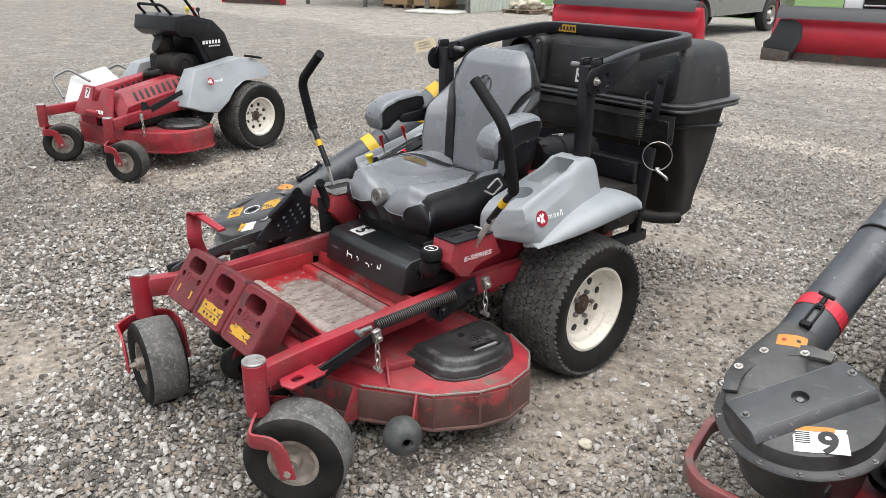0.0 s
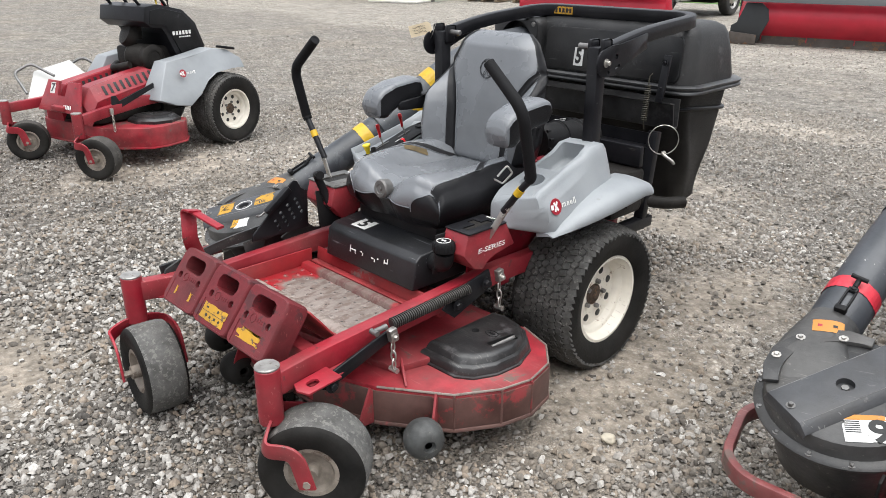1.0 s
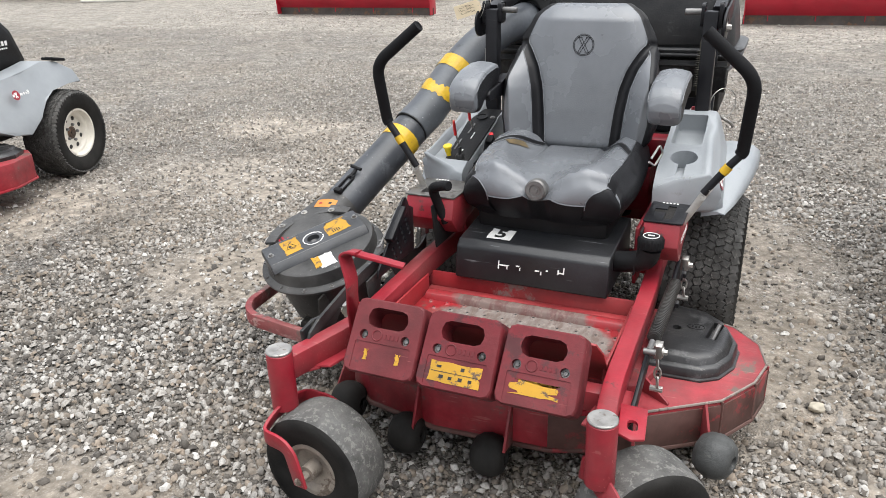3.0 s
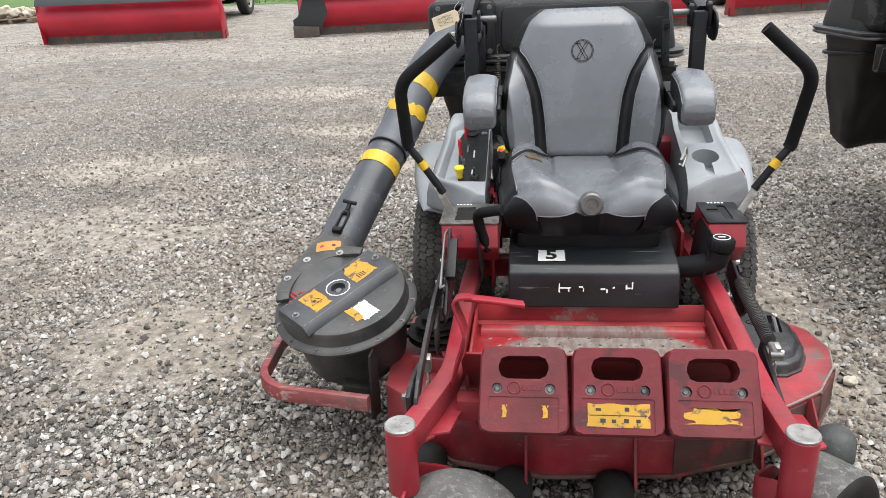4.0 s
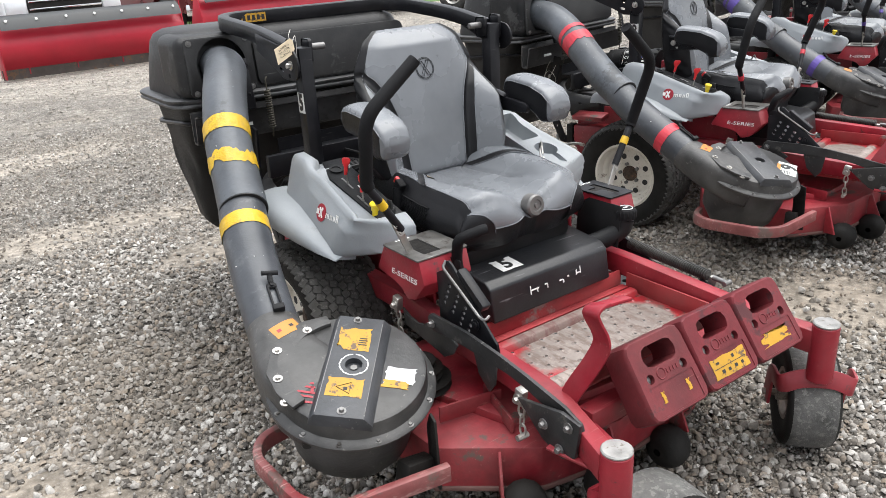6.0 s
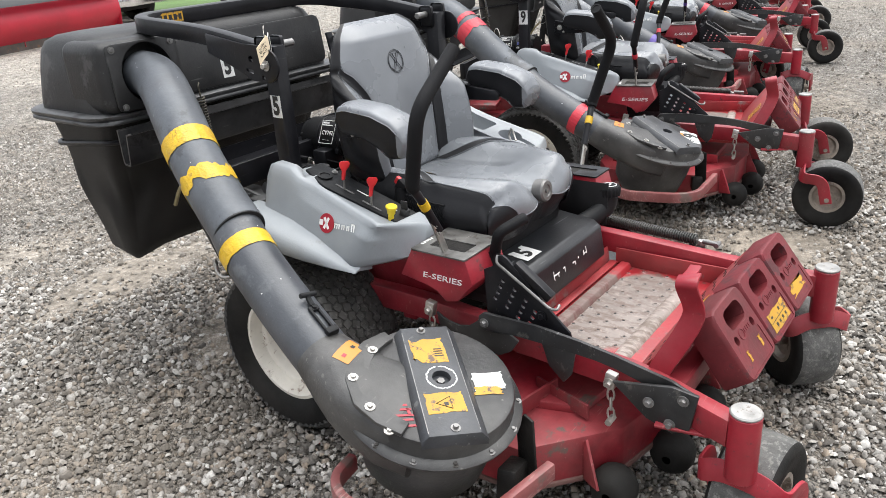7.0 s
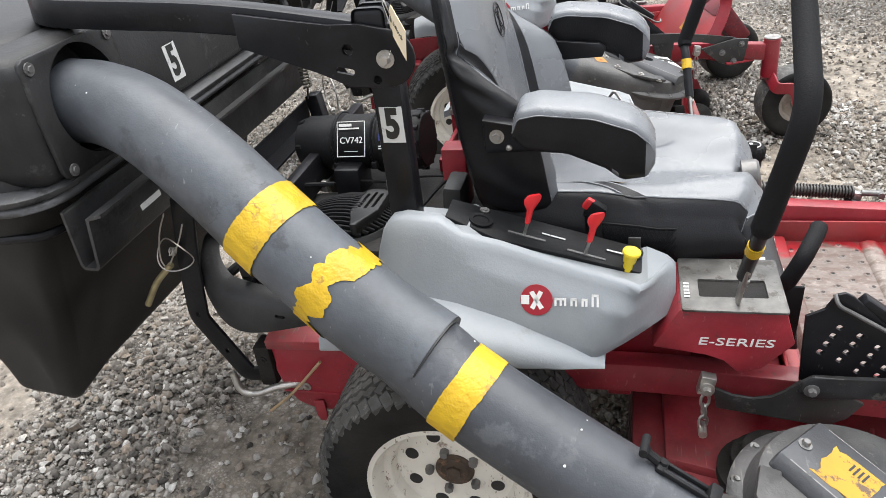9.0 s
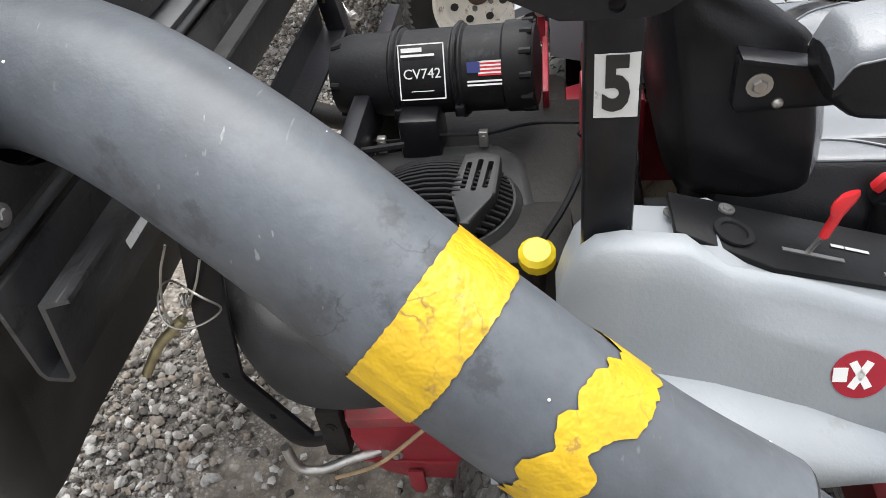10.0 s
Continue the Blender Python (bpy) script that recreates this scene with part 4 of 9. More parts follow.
def pod(parent, k):
    """A light grey side pod over a rear wheel; k: the side, +1 or -1 along x."""
    ys = [-0.406, -0.402, -0.39, -0.37, -0.35, -0.335, -0.31, -0.28, -0.25, -0.22, -0.15, -0.08, -0.04, -0.01, 0.02, 0.035, 0.06, 0.10, 0.13, 0.15, 0.165, 0.175]

    yn = -0.405 if k < 0 else -0.352
    ys = [y for y in ys if y > yn + 0.006] if k > 0 else ys
    ys = ([yn - 0.001, yn + 0.003] if k > 0 else []) + ys

    def top(y):
        if k > 0 and y < -0.30:
            return float(np.interp(y, [-0.353, -0.348, -0.33, -0.30], [0.712, 0.728, 0.752, 0.775]))
        return float(np.interp(y, [-0.406, -0.395, -0.345, -0.2, -0.046, -0.005, 0.035, 0.10, 0.13, 0.155, 0.175], [0.716, 0.732, 0.763, 0.803, 0.849, 0.861, 0.883, 0.889, 0.880, 0.850, 0.775]))

    def low(y):
        return float(np.interp(y, [-0.406, -0.39, -0.30, -0.25, -0.2, -0.1, 0.0, 0.1, 0.175], [0.652, 0.640, 0.628, 0.620, 0.636, 0.652, 0.668, 0.682, 0.70]))

    def outer(y, z):
        x = float(np.interp(z, [0.62, 0.70, 0.745, 0.80, 0.85, 0.889], [0.558, 0.547, 0.531, 0.514, 0.498, 0.484]))
        y0 = -0.25 - 0.085 * min(1, max(0, (z - 0.625) / 0.135))
        if y < y0:
            xe = float(np.interp(z, [0.63, 0.74], [0.415, 0.362]))
            y0 = max(y0, yn + 0.05)
            f = min(1, max(0, (y0 - y) / (y0 - yn)))
            x += (xe - x) * f ** 1.15
        return x - 0.05 * max(0, (y - 0.10) / 0.075) ** 2

    def sunk(y):
        """How far the top lies below the raised outer rim."""
        d = float(np.interp(y, [-0.40, -0.35, -0.33, -0.03, 0.02], [0.0, 0.008, 0.024, 0.024, 0.0]))
        return d + 0.05 * min(1, max(0, (y + 0.005) / 0.04)) if k < 0 else d * 0.3
    bm = bmesh.new()
    rings = []
    for y in ys:
        zb, zt = low(y), top(y)
        h = zt - zb
        ring = [(k * 0.335, y, zb), (k * (outer(y, zb) - 0.012), y, zb)]
        q = min(1, h / 0.13)
        deep = [h * f for f in (0.94, 0.8, 0.65)] + [0.062 * q, 0.048 * q, 0.036 * q, 0.018 * q]
        ledge = min(1, max(0, (-0.02 - y) / 0.06)) * min(1, max(0, (y + 0.36) / 0.05))
        for d in deep:
            inset = 0.010 * ledge * min(1, max(0, (0.048 - d) / 0.012))
            ring.append((k * (outer(y, zt - d) - inset), y, zt - d))
        xo = outer(y, zt) - 0.010 * ledge
        wide = 0.03 * min(1, max(0, y / 0.03))
        ring += [(k * (xo - 0.002), y, zt - 0.006), (k * (xo - 0.008), y, zt - 0.001), (k * (xo - 0.016 - 0.6 * wide), y, zt), (k * (xo - 0.024 - wide), y, zt - 0.35 * sunk(y)), (k * (xo - 0.032 - wide), y, zt - sunk(y) - 0.001), (k * 0.335, y, zt - sunk(y) - 0.004)]
        rings.append(ring)
    loft(bm, rings)
    if k > 0:
        c1 = bmesh.new()
        box(c1, (0.405, -0.045, 0.850), (0.105, 0.185, 0.14), rot=(17, 0, 0), bevel=0.014)
        c2 = bmesh.new()
        cyl(c2, (0.412, -0.212, 0.735), (0.412, -0.222, 0.90), 0.045, 28)
        c3 = bmesh.new()
        box(c3, (0.412, -0.285, 0.822), (0.026, 0.09, 0.14), bevel=0.003)
        bm = carve(bm, [c1, c2, c3])
    # flared lip over the tyre
    fy = [-0.275, -0.262, -0.24, -0.2, -0.15, -0.1, -0.05, 0.0, 0.05, 0.1, 0.15, 0.2, 0.235, 0.25]
    rings = []
    for y in fy:
        zc = float(np.interp(y, [-0.275, -0.2, -0.1, 0, 0.1, 0.2, 0.25], [0.624, 0.660, 0.700, 0.729, 0.748, 0.752, 0.735]))
        zl = float(np.interp(y, [-0.275, -0.2, -0.1, 0, 0.1, 0.2, 0.25], [0.617, 0.628, 0.645, 0.663, 0.680, 0.690, 0.686]))
        e = float(np.interp(y, [-0.275, -0.2, -0.1, 0, 0.1, 0.25], [0.566, 0.592, 0.616, 0.634, 0.645, 0.645]))
        h = max(0.006, zc - zl)
        i = min(0.54, e - 0.02)
        rings.append([(k * (i - 0.05), y, zc), (k * i, y, zc + 0.004), (k * (e - 0.6 * (e - i)), y, zc), (k * (e - 0.25 * (e - i)), y, zc - 0.14 * h), (k * (e - 0.06 * (e - i)), y, zc - 0.45 * h), (k * e, y, zl + 0.15 * h),
                      (k * (e - 0.004), y, zl), (k * (e - 0.014), y, zl + 0.003), (k * (e - 0.02), y, zl + 0.25 * h), (k * (i - 0.05), y, zc - 0.02)])
    loft(bm, rings)
    body = part("side_pod", bm, GREY, parent, "moulded light grey plastic side pod with a cup holder" if k > 0 else "moulded light grey plastic side pod with controls", 45)
    # the round badge on the flank
    z = 0.745 if k < 0 else 0.722
    up = V((k * (outer(-0.1, 0.80) - outer(-0.1, 0.70)), 0, 0.1)).normalized()
    ax = V((0, 1, 0)) if k > 0 else V((0, -1, 0))
    plain_logo(body, V((k * (outer(-0.15, z) + 0.001), -0.150 if k < 0 else -0.235, z)), ax, up, 0.030)
    if k < 0:
        bm = bmesh.new()

        def pz(y):
            return float(np.interp(y, [-0.34, -0.2, -0.03], [0.742, 0.780, 0.832]))
        o, ax_, ay_ = V((-0.395, -0.19, pz(-0.19) - 0.002)), V((0, -1, -0.295)), V((1, 0, 0))
        plate(bm, [(-0.24, -0.02), (-0.17, -0.04), (-0.13, -0.052), (0.165, -0.035), (0.165, 0.058), (-0.24, 0.055)], 0.008, o, ax_, ay_, 0.002)
        part("control_panel", bm, PLASTIC, body, "dusty black control panel on the pod")
        for name, p in (("choke_lever", (-0.415, -0.135, 0.888)), ("throttle_lever", (-0.427, -0.253, 0.856))):
            bm = bmesh.new()
            z0 = pz(p[1] + 0.02)
            tube(bm, [(p[0] + 0.01, p[1] + 0.022, z0), (p[0], p[1] + 0.006, p[2] - 0.03)], 0.0032, 8, mi=1)
            rings = []
            for v, w_, t_ in ((-0.045, 0.0055, 0.0055), (-0.03, 0.0065, 0.006), (-0.016, 0.007, 0.006), (-0.008, 0.012, 0.006), (0.0, 0.0165, 0.006), (0.009, 0.0175, 0.005), (0.015, 0.013, 0.004)):
                rings.append([(p[0] + y * t_ * 0.9 - x * w_ * 0.42, p[1] + y * t_ * 0.4 + x * w_ * 0.90 - v * 0.25, p[2] + v) for x, y in circle(1, 12)])
            loft(bm, rings)
            part(name, bm, [KNOB_RED, STEEL], body, "bright red plastic lever knob")
        bm = bmesh.new()
        yz = pz(-0.318)
        lathe(bm, [(0.009, 0), (0.009, 0.016), (0.012, 0.020), (0.0135, 0.034), (0.0175, 0.039), (0.0175, 0.044), (0.015, 0.046), (0.0005, 0.0445)], (-0.425, -0.312, yz), (-0.05, -0.2, 1), 20)
        part("blade_switch", bm, KNOB_YELLOW, body, "yellow blade switch knob")
        bm = bmesh.new()
        lathe(bm, [(0.016, 0), (0.016, 0.01), (0.012, 0.016), (0.0005, 0.016)], (-0.375, -0.325, pz(-0.325) + 0.004), (0, -0.25, 1), 16)
        box(bm, (-0.375, -0.325, pz(-0.325) + 0.03), (0.006, 0.024, 0.03), bevel=0.002)
        part("ignition_switch", bm, INK, body, "black ignition key switch")
        bm = bmesh.new()
        lathe(bm, [(0.024, 0), (0.024, 0.003), (0.017, 0.003), (0.016, -0.001)], (-0.40, -0.03, pz(-0.03) + 0.007), (0, -0.29, 1), 20)
        part("panel_grommet", bm, PLASTIC, body, "black rubber grommet")
        for x_, y_ in ((-0.41, -0.12), (-0.42, -0.235)):
            bm = bmesh.new()
            box(bm, (x_, y_, pz(y_) + 0.0055), (0.006, 0.075, 0.004), rot=(16.5, 0, 0))
            part("lever_slot", bm, STEEL_PLATE, body, "worn metal edge of a lever slot")
        for y_ in (-0.155, -0.172, -0.185, -0.28, -0.295):
            decal("panel_print", 0.016, 0.005, LABEL_WHITE, body, (-0.385, y_, pz(y_) + 0.0075), (0, -1, -0.295), (1, 0, 0), thick=0.0005)
        for y_, x_ in ((0.035, -0.36), (-0.03, -0.355)):
            bm = bmesh.new()
            bolt(bm, (x_, y_, pz(y_) + 0.006), (0, -0.29, 1), 0.006, 0.005)
            part("panel_screw", bm, STEEL_PLATE, body, "panel screw")
    return body


def weight(parent, x, tape):
    """One front ballast weight with a hand hole, two screws and a label field."""
    up = V((0, 0.60, 0.80)).normalized()
    ax = V((1, 0, 0))
    nz = ax.cross(up)          # out of the face
    o = V((x, -1.288, 0.524))
    bm = bmesh.new()
    w, h, d = 0.213, 0.205, 0.084
    pts = [(px * (0.965 if py > 0 else 1.0), py) for px, py in rect(w, h, 0.022)]
    lo_, hi_ = [(px * 0.93, py * 0.93) for px, py in pts], [(px * 0.985, py * 0.985) for px, py in pts]
    loft(bm, [[o + ax * px + up * py - nz * e for px, py in ring] for ring, e in ((hi_, d), (pts, d - 0.008), (pts, 0.014), ([(px * 0.985, py * 0.985) for px, py in pts], 0.004), ([(px * 0.955, py * 0.955) for px, py in pts], 0.0), (lo_, 0.0))])
    c1 = bmesh.new()
    plate(c1, [(px * 1.0, py + 0.052) for px, py in rect(0.118, 0.054, 0.022)], d * 1.4, o - nz * d * 1.2, ax, up)
    c2 = bmesh.new()
    for k in (-1, 1):
        q = o + ax * 0.062 * k + up * 0.002
        cyl(c2, q - nz * 0.016, q + nz * 0.02, 0.0125, 18)
    c3 = bmesh.new()
    plate(c3, [(px, py - 0.055) for px, py in rect(0.165, 0.076, 0.004)], 0.01, o - nz * 0.0022, ax, up)
    bm = carve(bm, [c1, c2, c3])
    wt = part("ballast_weight", bm, FADED, parent, "faded red plastic-cased ballast weight with a hand hole", 32)
    bm = bmesh.new()
    for k in (-1, 1):
        bolt(bm, o + ax * 0.062 * k + up * 0.002 - nz * 0.016, nz, 0.007, 0.006)
    parts("weight_screw", bm, STEEL_PLATE, wt, "recessed rusty screws")
    bm = bmesh.new()
    q = o + up * 0.004
    tube(bm, [q + ax * -0.022 + (ax * math.cos(a) + up * math.sin(a)) * 0.014 for a in np.linspace(0, 6.28, 18, endpoint=False)], 0.0022, 6, closed=True)
    for i in range(4):
        box(bm, q + ax * (0.002 + i * 0.012) + nz * 0.0005, (0.007, 0.002, 0.012), rot=(-37, 0, 0))
    part("embossed_mark", bm, FADED, wt, "embossed round mark and bars")
    if tape == 1:
        decal("warning_label", 0.145, 0.055, LABEL_YELLOW, wt, o - up * 0.055 - nz * 0.0018, ax, up, "yellow warning label with worn print", 0.12, 3)
        bm = bmesh.new()
        for i, (bx, by, bw, bh) in enumerate(((-0.045, 0.013, 0.012, 0.006), (0.02, 0.014, 0.010, 0.009), (0.0, 0.0, 0.13, 0.0016), (-0.035, -0.012, 0.012, 0.009), (-0.01, -0.013, 0.010, 0.008), (0.018, -0.012, 0.011, 0.009), (0.045, -0.012, 0.010, 0.008))):
            plate(bm, [(bx - bw / 2, by - bh / 2), (bx + bw / 2, by - bh / 2), (bx + bw / 2, by + bh / 2), (bx - bw / 2, by + bh / 2)], 0.0006, o - up * 0.055 - nz * 0.0009, ax, up)
        parts("label_print", bm, INK, wt)
    elif tape == 2:
        decal("warning_label", 0.13, 0.038, LABEL_YELLOW, wt, o - up * 0.052 - ax * 0.008 - nz * 0.0018, ax, up, "torn yellow warning label", 0.65, 9)
    else:
        for dx, ww in ((-0.045, 0.014), (0.05, 0.016)):
            decal("label_scrap", ww, 0.03, LABEL_YELLOW, wt, o - up * 0.05 + ax * dx - nz * 0.0018, ax, up, "scrap of a yellow label", 0.5, 5)


def steering_lever(parent, base, mid, low, knee, tip):
    bm = bmesh.new()
    a, b = V(base) - V((0, 0, 0.04)), V(mid)
    sweep(bm, [a, a.lerp(b, 0.5), b], rect(0.024, 0.007, 0.002), (0, 1, 0))
    for t in (0.72, 0.9):
        bolt(bm, a.lerp(b, t) + V((0, -0.004, 0)), (0, -1, 0.2), 0.007, 0.006)
    lv = part("steering_lever", bm, STEEL, parent, "flat steel lever with a black foam grip")
    bm = bmesh.new()
    tube(bm, spline([V(mid) - (V(low) - V(mid)) * 0.3, mid, V(mid).lerp(V(low), 0.6), low, V(low).lerp(V(knee), 0.3)], 5), 0.0125, 12)
    part("lever_tube", bm, BLACK, lv)
    bm = bmesh.new()
    line = fillet([V(low) - (V(low) - V(mid)).normalized() * 0.015, V(low), V(knee), V(tip)], 0.05, 8)
    tube(bm, line, 0.0195, 16, scales=[0.92] + [1] * (len(line) - 2) + [0.96])
    d = (V(tip) - V(knee)).normalized()
    lathe(bm, [(0.0185, -0.001), (0.0185, 0.002), (0.012, 0.002), (0.011, -0.006)], V(tip), d, 16)
    part("foam_grip", bm, FOAM, lv, "black foam grip")
    bm = bmesh.new()
    m = V(mid).lerp(V(low), 0.45)
    dd = (V(low) - V(mid)).normalized()
    cyl(bm, m - dd * 0.014, m + dd * 0.014, 0.0145, 14)
    part("lever_tape", bm, YELLOW, lv, "band of yellow tape")


def collector(parent):
    """The grass collector behind the engine: lid, rim, fabric bag, frame, loop bar and springs."""
    x0, x1, y0, y1 = -0.655, 0.475, 0.738, 1.21
    cx, cy = (x0 + x1) / 2, (y0 + y1) / 2
    bm = bmesh.new()

    def ring(z, s, r=0.09, dy=0.0):
        w, h = (x1 - x0) - 2 * s, (y1 - y0) - 2 * s
        out = []
        for ox, oy, a0 in ((w / 2 - r, h / 2 - r, 0), (r - w / 2, h / 2 - r, 90), (r - w / 2, r - h / 2, 180), (w / 2 - r, r - h / 2, 270)):
            for a in range(0, 91, 15):
                t = radians(a0 + a)
                out.append((cx + ox + r * math.cos(t), cy + dy + oy + r * math.sin(t), z))
        return out
    rings = [ring(1.015, 0.004), ring(1.04, 0.004), ring(1.15, 0.018), ring(1.225, 0.03, 0.10), ring(1.255, 0.045, 0.10),
             ring(1.272, 0.075, 0.09), ring(1.278, 0.12, 0.07)]
    loft(bm, rings)
    lid = part("collector_lid", bm, LID, parent, "domed weathered black plastic collector lid", 50)
    bm = bmesh.new()
    loft(bm, [ring(0.985, -0.024, 0.10), ring(0.990, -0.032, 0.10), ring(0.999, -0.034, 0.11), ring(1.004, -0.028, 0.11), ring(1.008, -0.034, 0.11), ring(1.018, -0.036, 0.11), ring(1.024, -0.028, 0.11), ring(1.023, 0.002)])
    part("lid_rim", bm, LID_RIM, lid, "rounded double lip round the lid, paler than the lid, scuffed", 60)
    # raised panel on the lid's front
    bm = bmesh.new()
    plate(bm, rect(0.74, 0.20, 0.03), 0.018, (0.055, 0.757, 1.13), (1, 0, 0), (0, 0.12, 1), 0.006)
    part("lid_panel", bm, LID, lid, "raised black lid panel")
    bm = bmesh.new()
    box(bm, (-0.492, 0.825, 1.14), (0.310, 0.25, 0.245), bevel=0.042, seg=5)
    mouth = bmesh.new()
    cyl(mouth, (-0.476, 0.64, 1.135), (-0.476, 0.775, 1.155), 0.101, 36)
    bm = carve(bm, [mouth])
    part("hose_housing", bm, LID, lid, "black moulded housing round the hose inlet", 50)
    bm = bmesh.new()
    plate(bm, rect(0.275, 0.225, 0.02), 0.012, (-0.480, 0.704, 1.14), (1, 0, 0), (0, 0.08, 1), 0.004)
    mouth = bmesh.new()
    cyl(mouth, (-0.476, 0.64, 1.135), (-0.476, 0.775, 1.155), 0.101, 36)
    bm = carve(bm, [mouth])
    fl = part("hose_flange", bm, LID, lid, "black bolted hose flange")
    bm = bmesh.new()
    for dx in (-0.115, 0.115):
        for dz in (-0.095, 0.095):
            bolt(bm, (-0.480 + dx, 0.690 + 0.08 * dz, 1.14 + dz), (0, -1, 0), 0.007, 0.005)
    parts("flange_bolt", bm, STEEL_PLATE, fl, "dull flange bolt")
    # fabric bag
    bm = bmesh.new()
    rings = []
    n_ = 168
    for q in range(29):
        f = q / 28
        z = 0.985 - 0.59 * f
        s = 0.02 + 0.095 * f ** 1.1 + (0.03 * max(0, f - 0.93) / 0.07)
        hw, hd = (x1 - x0) / 2 - s, (y1 - y0) / 2 - s
        row = []
        for i in range(n_):
            a = 2 * math.pi * i / n_
            ca, sa = math.cos(a), math.sin(a)
            px, py = math.copysign(abs(ca) ** 0.22, ca) * hw, math.copysign(abs(sa) ** 0.22, sa) * hd
            w = px * 1.0 + py * 1.3
            fold = math.sin(23 * w + 2.2 * math.sin(4 * f + w * 3)) + 0.6 * math.sin(47 * w - 5 * f) + 0.9 * math.sin(9 * f + 8 * w)
            k_ = 1 + 0.034 * f * (1.15 - f) * fold - 0.05 * math.sin(math.pi * f) * (1 - max(abs(ca), abs(sa)) ** 6)
            row.append((cx + px * k_, cy + py * (2 * k_ - 1) + 0.05 * f + (0.06 * f if py < 0 else 0), z + 0.012 * f * math.sin(3 * a)))
        rings.append(row)
    loft(bm, rings)
    part("fabric_bag", bm, FABRIC, parent, "sagging dusty black fabric grass bag", 70)
    bm = bmesh.new()
    rr = ring(0.915, 0.028, 0.06)
    tube(bm, [(x, y, z - (0.03 if y > cy else 0)) for x, y, z in rr], 0.009, 8, closed=True)
    part("bag_hoop", bm, BLACK, parent, "thin black tube hoop round the bag")
    # channel frame under the lid, and its brackets
    bm = bmesh.new()
    fold = [(-0.018, 0.058), (-0.018, -0.058), (-0.012, -0.068), (0.016, -0.070), (0.024, -0.062), (0.038, 0.040), (0.068, 0.048)]
    inner = [(-0.012, 0.058), (-0.012, -0.054), (-0.008, -0.062), (0.014, -0.064), (0.018, -0.058), (0.032, 0.045), (0.068, 0.054)]
    sweep(bm, [(-0.628, 0.703, 0.914), (-0.1, 0.703, 0.914), (0.455, 0.703, 0.914)], fold + inner[::-1])
    fr = part("channel_beam", bm, CHANNEL, parent, "scuffed black steel trough under the lid")
    bm = bmesh.new()
    sweep(bm, [(-0.30, 0.63, 0.79), (0.40, 0.63, 0.79)], [(-0.03, -0.03), (0.03, -0.03), (0.03, -0.024), (-0.024, -0.024), (-0.024, 0.03), (-0.03, 0.03)])
    for x in (0.40,):
        box(bm, (x, 0.60, 0.62), (0.045, 0.04, 0.44), rot=(-8, 0, 0), bevel=0.004)
        box(bm, (x, 0.47, 0.43), (0.05, 0.34, 0.05), bevel=0.004)
    for x in (-0.40, 0.40):
        box(bm, (x, 0.655, 1.06), (0.035, 0.012, 0.20), rot=(-12, 0, 0), bevel=0.003)
        bolt(bm, (x, 0.652, 1.13), (0, -1, 0))
        bolt(bm, (x, 0.645, 1.02), (0, -1, 0))
    box(bm, (0, 0.50, 0.75), (0.85, 0.03, 0.09), bevel=0.004)
    parts("collector_frame", bm, BLACK, parent, "black steel frame carrying the collector")
    decal("small_label", 0.075, 0.026, LABEL_WHITE, fr, (-0.430, 0.6725, 0.905), (1, 0, 0), (0, 0.13, 1), "small worn white label")
    # loop bar over the lid
    for k, xx in ((-1, -0.405), (1, 0.425)):
        bm = bmesh.new()
        box(bm, (xx, 0.116, 0.84), (0.05, 0.056, 0.80), bevel=0.006)
        pst = part("roll_bar_post", bm, BLACK, parent, "black square steel roll bar post")
        bm = bmesh.new()
        box(bm, (xx + k * 0.032, 0.125, 1.225), (0.012, 0.06, 0.09), bevel=0.012, seg=3)
        box(bm, (xx - k * 0.03, 0.135, 1.225), (0.012, 0.06, 0.08), bevel=0.012, seg=3)
        parts("post_lug", bm, BLACK, pst)
        bm = bmesh.new()
        nose = [(0.052 * math.cos(radians(q)), 0.052 * math.sin(radians(q))) for q in range(115, 291, 16)]
        plate(bm, nose + [(0.07, -0.050), (0.13, -0.020), (0.27, 0.030), (0.27, 0.090), (0.10, 0.062), (0.04, 0.060)], 0.008, (xx + k * 0.050 - 0.004, 0.098, 1.187), (0, 1, 0), (0, 0, 1), 0.002)
        hc = bmesh.new()
        cyl(hc, (xx + k * 0.02, 0.165, 1.205), (xx + k * 0.08, 0.165, 1.205), 0.0105, 16)
        box(hc, (xx + k * 0.05, 0.175, 1.168), (0.05, 0.034, 0.011), rot=(12, 0, 0), bevel=0.004)
        cyl(hc, (xx + k * 0.02, 0.118, 1.150), (xx + k * 0.08, 0.118, 1.150), 0.008, 14)
        bm = carve(bm, [hc])
        part("hinge_plate", bm, BLACK, pst, "black drilled steel hinge plate")
        bm = bmesh.new()
        bolt(bm, (xx + k * 0.056, 0.098, 1.187), (k, 0, 0), 0.0095, 0.016)
        part("hinge_bolt", bm, STEEL, pst, "zinc hinge bolt")
        bm = bmesh.new()
        cyl(bm, (xx - k * 0.025, 0.135, 1.235), (xx - k * 0.095, 0.13, 1.235), 0.012, 14, 0.003)
        part("locking_pin", bm, STEEL_PLATE, pst, "grey locking pin")
    bm = bmesh.new()
    sweep(bm, fillet([(-0.425, 0.16, 1.225), (-0.425, 0.40, 1.268), (-0.425, 0.83, 1.30), (0.445, 0.83, 1.30), (0.445, 0.40, 1.268), (0.445, 0.16, 1.225)], 0.13, 8), rect(0.045, 0.055, 0.007))
    bar = part("roll_bar_loop", bm, BLACK, parent, "black square tube loop with scuffed top")
